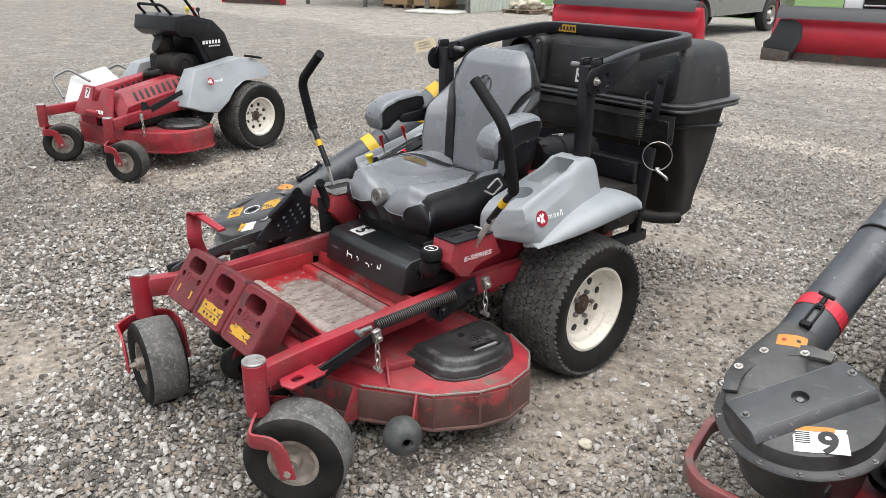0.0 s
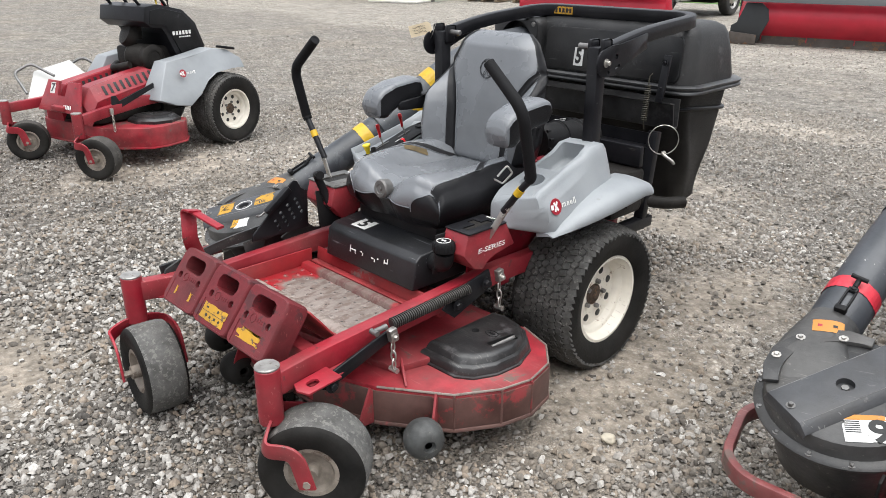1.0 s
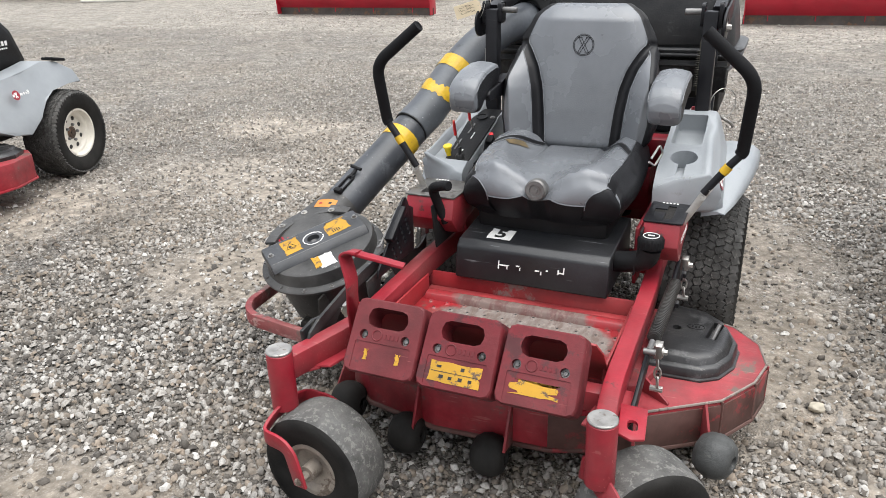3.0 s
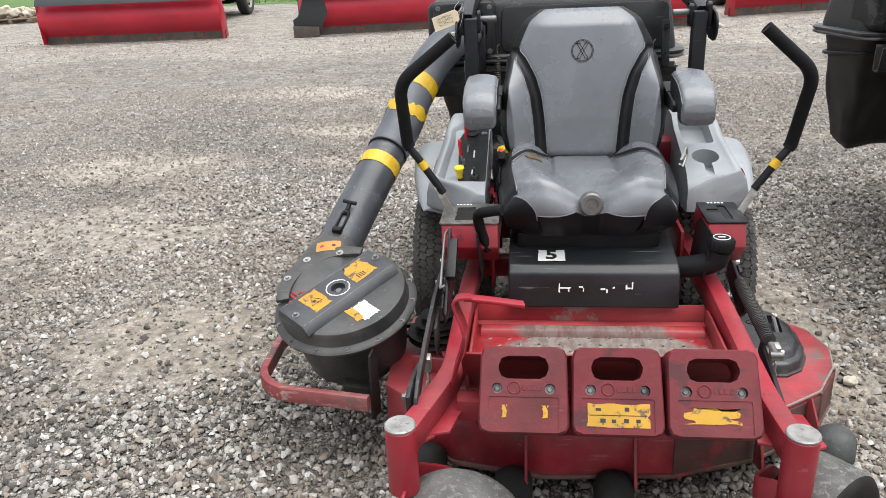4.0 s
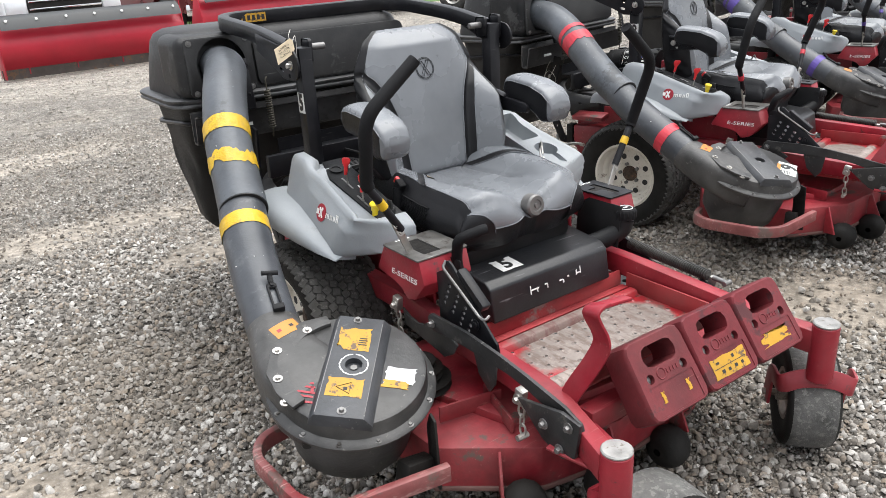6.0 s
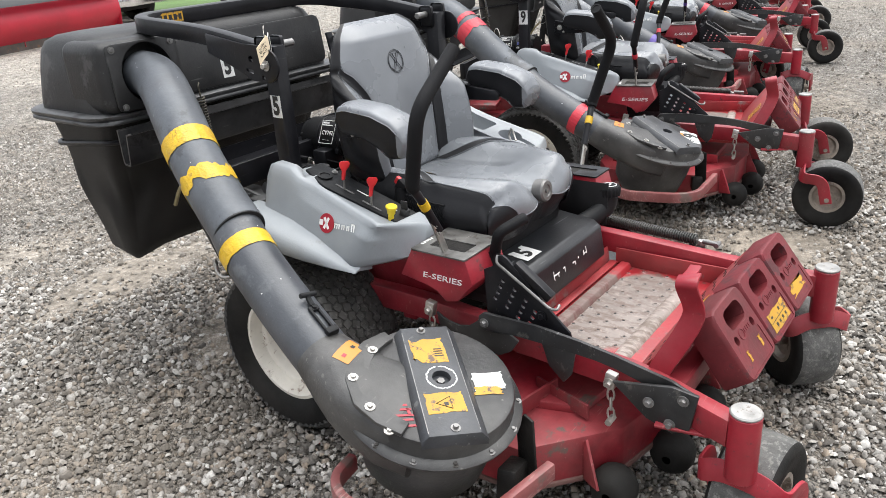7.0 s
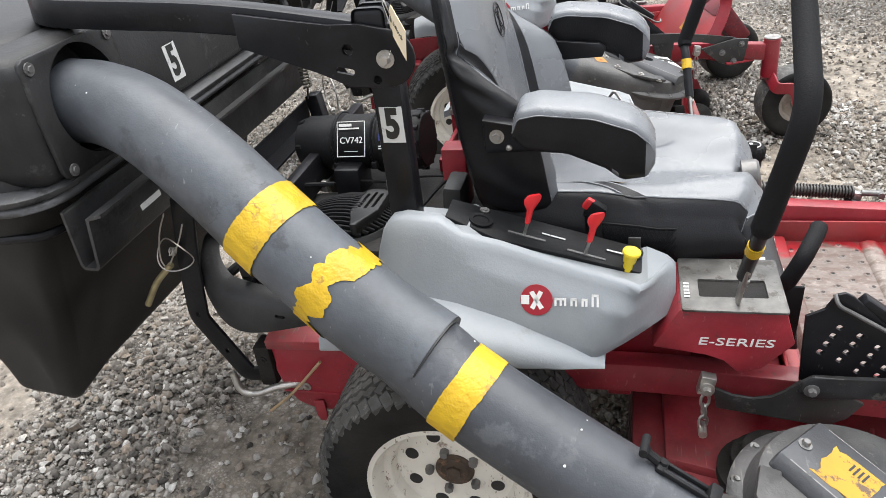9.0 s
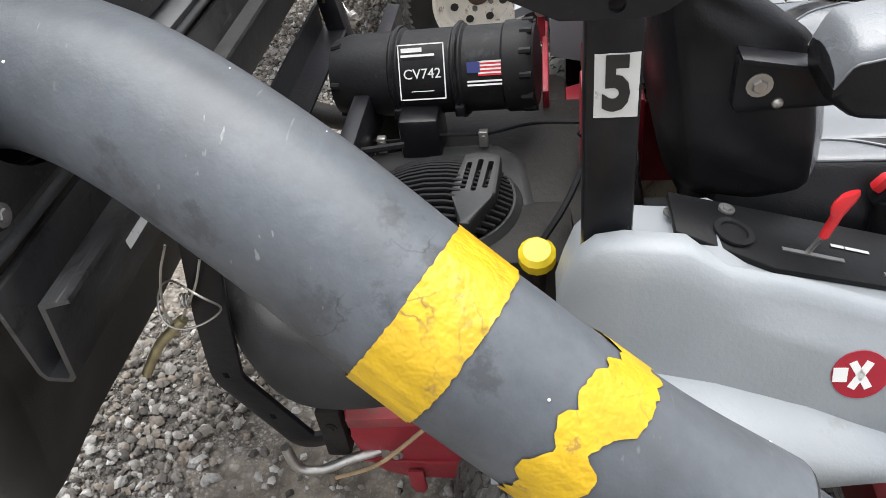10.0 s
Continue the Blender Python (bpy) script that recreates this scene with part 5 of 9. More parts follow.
    decal("warning_strip", 0.13, 0.035, LABEL_YELLOW, bar, (-0.28, 0.8065, 1.30), (1, 0, 0), (0, 0, 1), "yellow warning strip with black pictograms")
    bm = bmesh.new()
    for i in range(6):
        plate(bm, rect(0.013, 0.02), 0.0006, (-0.333 + i * 0.021, 0.8056, 1.30), (1, 0, 0), (0, 0, 1))
    parts("strip_print", bm, INK, bar)
    for xx in (-0.33, 0.345):
        bm = bmesh.new()
        coil(bm, (xx, 0.618, 0.875), (xx, 0.63, 1.03), 0.012, 0.0025, 16)
        tube(bm, fillet([(xx, 0.63, 1.03), (xx, 0.635, 1.07), (xx + 0.01, 0.64, 1.08)], 0.01), 0.003, 6)
        tube(bm, [(xx, 0.618, 0.875), (xx, 0.625, 0.84)], 0.003, 6)
        part("lid_spring", bm, SPRING, parent, "dark greasy coil spring")
    bm = bmesh.new()
    c = V((-0.435, 0.655, 0.765))
    tube(bm, [c + V((0.012 * math.sin(2 * a), 0.042 * math.cos(a), 0.040 * math.sin(a))) for a in np.linspace(0, 6.28, 26, endpoint=False)], 0.0016, 6, closed=True)
    tube(bm, spline([(-0.43, 0.652, 0.865), (-0.438, 0.672, 0.82), (-0.44, 0.688, 0.76), (-0.438, 0.682, 0.728)], 5), 0.0018, 6)
    tube(bm, spline([(-0.43, 0.615, 0.84), (-0.438, 0.632, 0.80), (-0.44, 0.665, 0.75), (-0.438, 0.676, 0.730)], 5), 0.0018, 6)
    coil(bm, (-0.436, 0.662, 0.775), (-0.436, 0.648, 0.775), 0.009, 0.0014, 3)
    part("pin_lanyard", bm, STEEL, parent, "loops of wire lanyard")
    bm = bmesh.new()
    c = V((0.462, 0.60, 0.815))
    tube(bm, [c + V((0.049 * math.cos(a), 0.040 * math.cos(a), 0.064 * math.sin(a))) for a in np.linspace(0, 6.28, 32, endpoint=False)], 0.0022, 6, closed=True)
    coil(bm, c + V((0.0, 0.0, -0.062)), c + V((0.012, 0.01, -0.058)), 0.010, 0.0018, 3)
    tube(bm, spline([(0.462, 0.60, 0.757), (0.480, 0.60, 0.745), (0.505, 0.615, 0.725), (0.512, 0.62, 0.712)], 5), 0.007, 8)
    part("pin_lanyard", bm, STEEL, parent, "wire lanyard ring with a hitch pin")
    bm = bmesh.new()
    tube(bm, spline([(-0.438, 0.668, 0.742), (-0.44, 0.690, 0.722), (-0.44, 0.722, 0.690), (-0.44, 0.762, 0.632)], 4), 0.0075, 10)
    part("hitch_pin", bm, BRONZE, parent, "brassy hitch pin hanging from the lanyard")


def band(par, line, i0, r, w, name, torn, seed, material=None):
    """A band of tape round a tube at the point i0 of its line, with torn edges."""
    rnd = random.Random(seed)
    p, d = line[i0], (line[i0 + 1] - line[i0 - 1]).normalized()
    s = d.cross(V((0, 0, 1))).normalized()
    u = s.cross(d)
    n = 120
    lo_, hi_ = [], []
    bmx = bmesh.new()
    b0 = b1 = 0.0
    for i in range(n):
        q = 2 * math.pi * i / n
        e = s * math.cos(q) + u * math.sin(q)
        b0 += (max(0.0, noise.noise((seed * 3.1, 2.2 * math.cos(q), 2.2 * math.sin(q))) + 0.6 * noise.noise((seed * 5.7, 7 * math.cos(q), 7 * math.sin(q)))) * 1.5 * torn - b0) * 0.7
        b1 += (max(0.0, noise.noise((seed * 7.3, 2.2 * math.cos(q), 2.2 * math.sin(q))) + 0.6 * noise.noise((seed * 9.1, 7 * math.cos(q), 7 * math.sin(q)))) * 1.5 * torn - b1) * 0.7
        rr = r + 0.0012 + 0.0010 * rnd.random()
        sh = torn * 0.2 * math.sin(q * 2 + seed)
        jit = 0.012 * rnd.uniform(-1, 1)
        a0, a1 = (-0.5 + sh + b0 * 0.55 + jit) * w, (0.5 + sh - b1 * 0.5 + jit) * w
        lo_.append(bmx.verts.new(p + d * a0 + e * rr))
        hi_.append(bmx.verts.new(p + d * a1 + e * rr))
    ring_faces(bmx, [lo_, hi_], caps=False)
    return part(name, bmx, material or YELLOW, par, "band of torn tape round the tube")


LOW_LINE = [V((-0.853, -0.41, 0.535)), V((-0.815, -0.25, 0.615)), V((-0.762, -0.06, 0.715)), V((-0.722, 0.045, 0.785))]
UP_LINE = [V((-0.735, 0.0, 0.764)), V((-0.70, 0.115, 0.826)), V((-0.655, 0.265, 0.940)), V((-0.592, 0.41, 1.043)), V((-0.525, 0.55, 1.108)), V((-0.478, 0.66, 1.128)), V((-0.470, 0.735, 1.135))]


def blower(parent):
    """The belt-driven blower on the mower's flank, its guard and the hose up to the collector."""
    lean = Matrix.Translation((-0.783, -0.734, 0.530)) @ Matrix.Rotation(radians(16.2), 4, "X") @ Matrix.Rotation(radians(-3.4), 4, "Y")
    c = V((0.010, 0.014, 0))
    bm = bmesh.new()
    lathe(bm, [(0.12, -0.34), (0.165, -0.28), (0.180, -0.19), (0.186, -0.095), (0.226, -0.094), (0.229, -0.084), (0.224, -0.078), (0.206, -0.073), (0.203, -0.06), (0.202, -0.040), (0.198, -0.030), (0.190, -0.026), (0.0005, -0.025)], c, (0, 0, 1), 56)
    bm.transform(lean)
    bl = part("blower_housing", bm, BLOWER, parent, "scuffed dusty black blower housing", 40)
    # outlet neck, from the drum's outer side back to the hose
    bm = bmesh.new()
    rings = []
    for t, (p, w, h) in enumerate((((-0.845, -0.76, 0.405), 0.22, 0.14), ((-0.858, -0.69, 0.430), 0.245, 0.155), ((-0.868, -0.61, 0.465), 0.235, 0.160), ((-0.870, -0.545, 0.484), 0.205, 0.160), ((-0.866, -0.485, 0.506), 0.175, 0.158), ((-0.859, -0.44, 0.523), 0.158, 0.156), ((-0.853, -0.41, 0.535), 0.153, 0.153))):
        f = t / 6
        d = V((0, 0.96, 0.28)).lerp(V((0.208, 0.875, 0.437)), f).normalized()
        s = d.cross(V((0, 0, 1))).normalized()
        u = s.cross(d)
        e = 0.32 + 0.68 * f ** 1.3
        ring = []
        for a in range(36):
            q = 2 * math.pi * a / 36
            cx_, cy_ = math.cos(q), math.sin(q)
            ring.append(V(p) + s * math.copysign(abs(cx_) ** e, cx_) * w / 2 + u * math.copysign(abs(cy_) ** e, cy_) * h / 2)
        rings.append(ring)
    loft(bm, rings)
    neck = part("blower_neck", bm, BLOWER, bl, "dark grey plastic outlet neck of the blower", 50)
    bm = bmesh.new()
    for i in range(14):
        a = 2 * math.pi * i / 14
        bolt(bm, c + V((0.216 * math.cos(a), 0.216 * math.sin(a), -0.079)), (0, 0, 1), 0.006, 0.006)
    bm.transform(lean)
    parts("flange_bolt", bm, STEEL_PLATE, bl, "dull bolts round the lower flange")
    bm = bmesh.new()
    for x, y, z in ((-0.178, 0.064, -0.011), (-0.135, 0.156, -0.011), (-0.030, 0.186, -0.012), (-0.195, -0.01, -0.02)):
        bolt(bm, (x, y, z), (0, 0, 1), 0.007, 0.007)
        lathe(bm, [(0.0128, -0.001), (0.0128, 0.0016), (0.0005, 0.002)], (x, y, z), (0, 0, 1), 18)
    bm.transform(lean)
    parts("blower_bolt", bm, STEEL, bl, "zinc bolts and washers round the housing")
    bm = bmesh.new()
    inner = [(0.166 * math.cos(radians(a)), 0.166 * math.sin(radians(a))) for a in range(196, 70, -9)]
    outer_ = [(0.035, 0.198), (-0.03, 0.212), (-0.10, 0.20), (-0.16, 0.155), (-0.205, 0.085), (-0.213, 0.01), (-0.200, -0.055)]
    plate(bm, [(c.x + x, c.y + y) for x, y in inner + outer_], 0.012, (0, 0, -0.024), (1, 0, 0), (0, 1, 0), 0.003)
    bm.transform(lean)
    part("housing_strap", bm, BLOWER, bl, "curved dark grey flange of the outlet")
    # raised rib plate across the top
    ax = V((0.645, 0.765, 0)).normalized()
    ay = V((-ax.y, ax.x, 0))
    bm = bmesh.new()
    fold = [(-0.084, -0.026), (-0.082, -0.022), (-0.0625, -0.001), (-0.060, 0.0), (0.060, 0.0), (0.0625, -0.001), (0.076, -0.022), (0.077, -0.026)]
    loft(bm, [[ax * u + ay * w_ + V((0, 0, z + dz)) for w_, z in fold] for u, dz in ((-0.182, -0.012), (-0.178, -0.001), (-0.174, 0.0), (0.180, 0.0), (0.184, -0.001), (0.188, -0.010))])
    hole = bmesh.new()
    cyl(hole, (0.006, -0.004, -0.018), (0.006, -0.004, 0.02), 0.023, 28)
    bm = carve(bm, [hole])
    bm.transform(lean)
    rib = part("cover_rib", bm, RIB, bl, "raised dusty black belt cover plate with a round hole")
    bm = bmesh.new()
    for w_ in (-0.0605, 0.0605):
        tube(bm, [ax * -0.170 + ay * w_ + V((0, 0, -0.0022)), ax * 0.166 + ay * w_ + V((0, 0, -0.0022))], 0.0024, 6)
    bm.transform(lean)
    parts("worn_edge", bm, STEEL_PLATE, rib, "edge rubbed to bare metal")
    bm = bmesh.new()
    cyl(bm, (0.006, -0.004, -0.019), (0.006, -0.004, -0.010), 0.010, 6)
    for u, w in ((-0.160, -0.004), (0.170, 0.01)):
        bolt(bm, ax * u + ay * w, (0, 0, 1), 0.007, 0.010)
    bm.transform(lean)
    parts("shaft_nut", bm, STEEL_PLATE, rib, "shaft nut in the hole")
    bm = bmesh.new()
    rn = random.Random(3)
    tube(bm, [V((0.006, -0.004, -0.0008)) + (ax * math.cos(a) + ay * math.sin(a)) * (0.037 + rn.uniform(-1, 1) * 0.0012) for a in np.linspace(0.2, 6.3, 44)], 0.0024, 5, scales=[rn.uniform(0.7, 1.15) for _ in range(44)])
    bm.transform(lean)
    part("paint_ring", bm, PRINT, rib, "chalky white ring drawn round the hole")
    for name, o, w, h, mt, sd, rg, lb in (("warning_label", ax * 0.095 + ay * 0.006, 0.088, 0.088, LABEL_YELLOW, 11, 0.5, "torn yellow warning label"),
                                          ("warning_label", ax * -0.082 + ay * 0.002, 0.066, 0.094, LABEL_YELLOW, 12, 0.16, "yellow warning label with a triangle"),
                                          ("white_label", c + V((0.090, -0.098, -0.0250)), 0.060, 0.085, LABEL_WHITE, 8, 0.14, "scuffed white and yellow label"),
                                          ("label_scrap", c + V((0.062, -0.116, -0.0248)), 0.03, 0.075, LABEL_YELLOW, 7, 0.25, "scrap of a yellow label")):
        ob = decal(name, w, h, mt, rib if "warn" in name else bl, o, ax, ay, lb, rg, sd)
        ob.data.transform(lean)
    lax, lay = V((0.93, -0.36, 0)), V((0.36, 0.93, 0))
    draped("orange_label", 0.082, 0.046, LABEL_ORANGE, neck, (-0.858, -0.515, 0.57), lax * 0.86 + lay * 0.5, lay * 0.86 - lax * 0.5, neck, "orange warning label")
    for dx, ww, mt in ((-0.022, 0.012, MARK_RED), (0.018, 0.012, INK)):
        draped("label_print", ww, 0.010, mt, neck, V((-0.858, -0.515, 0.57)) + (lax * 0.86 + lay * 0.5) * dx, lax * 0.86 + lay * 0.5, lay * 0.86 - lax * 0.5, neck, "", 0.0020)
    bm = bmesh.new()
    q = ax * -0.082 + V((0, 0, 0.0011))
    tube(bm, [q + ax * x + ay * y for x, y in ((-0.020, -0.012), (0.018, -0.012), (-0.001, 0.024))], 0.0013, 4, closed=True)
    box(bm, q + ax * -0.004, (0.010, 0.010, 0.001), rot=(0, 0, 50))
    for i in range(4):
        box(bm, ax * (0.075 + 0.008 * i) + ay * -0.018 + V((0, 0, 0.0011)), (0.0035, 0.024 - 0.004 * (i % 2), 0.0008), rot=(0, 0, 50))
    bm.transform(lean)
    parts("label_print", bm, INK, rib)
    bm = bmesh.new()
    mx_, my_ = ax * -0.98 + ay * -0.15, ax * 0.15 + ay * -0.98
    for i in range(4):
        o = ax * -0.062 + ay * 0.108 + V((0, 0, -0.0247))
        for kx in (-0.007, 0.005):
            plate(bm, [(x + kx + i * 0.021 - 0.03 + y * 0.2, y) for x, y in rect(0.0042, 0.034 - 0.006 * (i % 2))], 0.0007, o, mx_, my_)
        plate(bm, [(x + i * 0.021 - 0.03, y + (0.013, -0.001, 0.012, -0.014)[i]) for x, y in rect(0.014, 0.005)], 0.0007, o, mx_, my_)
    for i in range(5):
        plate(bm, [(x + i * 0.011 - 0.02, y - 0.028) for x, y in rect(0.007, 0.006)], 0.0007, o, mx_, my_)
    bmesh.ops.scale(bm, vec=(1.55, 1.55, 1), space=Matrix.Translation(-o), verts=bm.verts)
    bm.transform(lean)
    parts("housing_mark", bm, MARK_RED, bl, "worn red lettering bars")
    # hose: lower rigid tube, collar, upper curved tube
    low = LOW_LINE
    bm = bmesh.new()
    tube(bm, spline(low, 6), 0.0765, 40)
    tb = part("lower_tube", bm, HOSE, parent, "dull black plastic blower tube", 60)
    up = spline(UP_LINE, 8)
    bm = bmesh.new()
    tube(bm, up, 0.0797, 44)
    ut = part("upper_tube", bm, HOSE_PALE, parent, "curved black plastic tube into the collector", 60)
    bm = bmesh.new()
    a = low[0].lerp(low[1], 0.15)
    n_ = V((0.15, -0.35, 0.92)).normalized()
    dd = (low[1] - low[0]).normalized()
    o2 = a + n_ * 0.078
    box_m = dd.to_track_quat("Y", "Z").to_euler()
    rot = tuple(math.degrees(t) for t in box_m)
    side_ = dd.cross(n_).normalized()
    for e in (-1, 1):
        box(bm, o2 + dd * 0.008 + side_ * 0.012 * e + n_ * 0.004, (0.007, 0.085, 0.010), rot=rot, bevel=0.003)
    box(bm, o2 - dd * 0.034 + n_ * 0.006, (0.034, 0.020, 0.022), rot=rot, bevel=0.004)
    box(bm, o2 + dd * 0.052 + n_ * 0.004, (0.030, 0.018, 0.012), rot=rot, bevel=0.005)
    cyl(bm, o2 + dd * 0.052 + n_ * 0.006, o2 + dd * 0.052 + n_ * 0.014, 0.007, 14)
    tube(bm, spline([o2 + dd * 0.060 + n_ * 0.008, o2 + dd * 0.080 + n_ * 0.012, o2 + dd * 0.088 + n_ * 0.020], 4), 0.008, 8)
    tube(bm, [o2 + dd * 0.088 + n_ * 0.020 - side_ * 0.024, o2 + dd * 0.088 + n_ * 0.020 + side_ * 0.024], 0.007, 10)
    part("rubber_latch", bm, PLASTIC, tb, "black rubber draw latch")
    lo6 = spline(low, 6)
    band(tb, lo6, 12, 0.0770, 0.055, "tape_band", 0.06, 2)
    band(ut, up, 17, 0.0802, 0.066, "tape_band", 0.07, 5)
    band(ut, up, 11, 0.0802, 0.062, "tape_band", 0.75, 9)
    bm = bmesh.new()
    d0 = (up[1] - up[0]).normalized()
    tube(bm, [up[0] - d0 * 0.0035, up[0] + d0 * 0.0005], 0.0785, 40)
    part("tube_edge", bm, INK, ut, "dark edge of the tube joint")
    rnd = random.Random(6)
    bm = bmesh.new()
    for i in range(9):
        j = rnd.randrange(1, len(up) - 3)
        p, d = up[j], (up[j + 1] - up[j - 1]).normalized()
        s = d.cross(V((0, 0, 1))).normalized()
        q = rnd.uniform(0.2, 2.9)
        e = s * math.cos(q) + s.cross(d) * math.sin(q)
        r_ = rnd.uniform(0.0007, 0.0024)
        lathe(bm, [(r_, 0), (r_ * 0.8, 0.0012)], p + e * 0.0797 + d * rnd.uniform(-0.01, 0.01), e, 7)
    for i in range(7):
        j = rnd.randrange(1, len(lo6) - 1)
        p, d = lo6[j], (lo6[j + 1] - lo6[j - 1]).normalized()
        s = d.cross(V((0, 0, 1))).normalized()
        q = rnd.uniform(0.2, 2.9)
        e = s * math.cos(q) + s.cross(d) * math.sin(q)
        r_ = rnd.uniform(0.0007, 0.0024)
        lathe(bm, [(r_, 0), (r_ * 0.8, 0.0012)], p + e * 0.0763 + d * rnd.uniform(-0.01, 0.01), e, 7)
    parts("paint_speck", bm, PRINT, ut, "small white paint chips")
    # red guard bar round the blower
    bm = bmesh.new()
    sweep(bm, fillet([(-0.655, -0.968, 0.262), (-0.955, -0.920, 0.264), (-1.02, -0.845, 0.265), (-1.03, -0.60, 0.265), (-0.985, -0.53, 0.268), (-0.90, -0.52, 0.27)], 0.075, 7), rect(0.026, 0.05, 0.006))
    part("blower_guard", bm, RED_GUARD, parent, "bent red steel guard bar, scratched")
    bm = bmesh.new()
    plate(bm, [(-0.03, -0.09), (0.03, -0.10), (0.035, 0.08), (0.01, 0.13), (-0.02, 0.12)], 0.008, (-0.655, -0.90, 0.27), (0.2, 1, 0), (0, 0, 1), 0.002)
    plate(bm, [(-0.06, -0.03), (0.05, -0.03), (0.06, 0.02), (-0.04, 0.05)], 0.05, (-0.71, -0.86, 0.24), (1, 0.2, 0), (0, 0, 1), 0.006)
    parts("blower_bracket", bm, GRIME, parent, "dirty black blower bracket")


def ride_on_mower(label):
    """A ride-on mower facing -y, its rear axle over the origin."""
    th = thing("ride_on_mower", label, "mower", "mowers parked in a row")
    # wheels
    drive_wheel(th, 0.485, 0.05, 0.287, 1)
    drive_wheel(th, -0.485, 0.05, 0.287, -1)
    caster(th, (0.411, -1.366, 0.476), (0.75, 0.66))
    caster(th, (-0.483, -1.377, 0.480), (0.99, -0.10))
    # frame
    bm = bmesh.new()
    sweep(bm, fillet([(0.36, 0.40, 0.44), (0.372, -0.38, 0.455), (0.388, -0.62, 0.448), (0.392, -1.18, 0.418), (0.41, -1.35, 0.412)], 0.1), rect(0.05, 0.075, 0.006))
    part("frame_rail", bm, RED, th, "red square steel frame rail with scraped paint")
    bm = bmesh.new()
    sweep(bm, fillet([(-0.36, 0.40, 0.44), (-0.372, -0.38, 0.455), (-0.385, -0.62, 0.448), (-0.392, -1.08, 0.425), (-0.425, -1.19, 0.42), (-0.478, -1.35, 0.415)], 0.08), rect(0.05, 0.075, 0.006))
    part("frame_rail", bm, RED, th, "red square steel frame rail with scraped paint")
    bm = bmesh.new()
    for y, z, hh in ((-1.175, 0.40, 0.06), (-0.62, 0.385, 0.05), (-0.30, 0.42, 0.07), (0.34, 0.42, 0.10)):
        box(bm, (0, y, z), (0.74, 0.05, hh), bevel=0.004)
    for k in (-1, 1):
        box(bm, (k * 0.31, -0.05, 0.50), (0.012, 0.80, 0.20), bevel=0.003)
        box(bm, (k * 0.31, 0.38, 0.40), (0.012, 0.30, 0.26), bevel=0.003)
        plate(bm, [(-0.09, -0.04), (0.10, -0.05), (0.12, 0.02), (0.02, 0.06), (-0.09, 0.05)], 0.008, (k * 0.40, -1.20, 0.385), (0.2, 1, 0), (k * 0.9, 0, -0.2), 0.002)
    for k in (-1, 1):
        tb_ = bmesh.new()
        plate(tb_, [(-0.07, -0.03), (0.06, -0.03), (0.075, 0.0), (0.06, 0.035), (-0.07, 0.04)], 0.008, (k * 0.455, -1.235, 0.385), (0.15, -1, 0), (k, 0.15 * k, -0.15), 0.002)
        cut = bmesh.new()
        plate(cut, rect(0.045, 0.026, 0.012), 0.05, (k * 0.462, -1.25, 0.365), (0.15, -1, 0), (1, 0.15, 0))
        tb_ = carve(tb_, [cut])
        part("hanger_tab", tb_, RED, th, "red steel tab with an oval hole")
    parts("cross_member", bm, RED, th, "red steel cross members and side plates")
    # step plate with punched dimples, and the sloping front plate
    bm = bmesh.new()
    box(bm, (0, -0.862, 0.368), (0.70, 0.35, 0.008), bevel=0.002)
    st = part("step_plate", bm, TREAD, th, "tread plate trodden to bare metal, red at its edges")
    for k in (-1, 1):
        bm = bmesh.new()
        box(bm, (k * 0.352, -0.885, 0.40), (0.008, 0.40, 0.07), bevel=0.002)
        part("step_side", bm, RED_PLATE, st, "red side of the step")
    bm = bmesh.new()
    sweep(bm, [(-0.335, -0.728, 0.372), (0.335, -0.728, 0.372)], [(0.025, 0), (0.018, 0.018), (0.014, 0.021), (-0.012, 0.022), (-0.016, 0.019), (-0.024, 0)])
    part("step_ridge", bm, RIDGE, st, "folded red ridge scraped bright on top")
    bm = bmesh.new()
    sweep(bm, [(-0.335, -0.968, 0.372), (0.335, -0.968, 0.372)], [(0.026, 0), (0.020, 0.008), (0.008, 0.012), (-0.008, 0.012), (-0.020, 0.008), (-0.026, 0)])
    part("step_ridge", bm, RIDGE_FRONT, st, "low front ridge worn to pale metal")
    bm = bmesh.new()
    box(bm, (0, -0.655, 0.405), (0.70, 0.006, 0.06), rot=(-8, 0, 0), bevel=0.002)
    box(bm, (0, -0.680, 0.382), (0.70, 0.03, 0.006), bevel=0.002)
    parts("step_riser", bm, RED_PLATE, st, "red folded riser behind the step")
    bm = bmesh.new()
    for i in range(11):
        for j in range(5):
            x, y = -0.31 + 0.0605 * i + (0.030 if j % 2 else 0), -0.928 + 0.042 * j
            if x < 0.33:
                lathe(bm, [(0.0115, 0), (0.0088, 0.0016), (0.0066, 0.0030), (0.0056, 0.0030), (0.0052, 0.0020)], (x, y, 0.372), (0, 0, 1), 12, cap=False)
                lathe(bm, [(0.0053, 0.0020), (0.0044, 0.0010)], (x, y, 0.372), (0, 0, 1), 12, cap=False)
                # black centre: the dark of a punched hole put into the colour
                lathe(bm, [(0.0046, 0.0010), (0.0005, 0.0008)], (x, y, 0.372), (0, 0, 1), 12, mi=1, cap=False)
    parts("tread_dimple", bm, [TREAD, INK], st, "punched grip dimples")
    bm = bmesh.new()
    o = V((0, -1.030, 0.372))
    ay = V((0, -0.60, 0.80)).normalized()
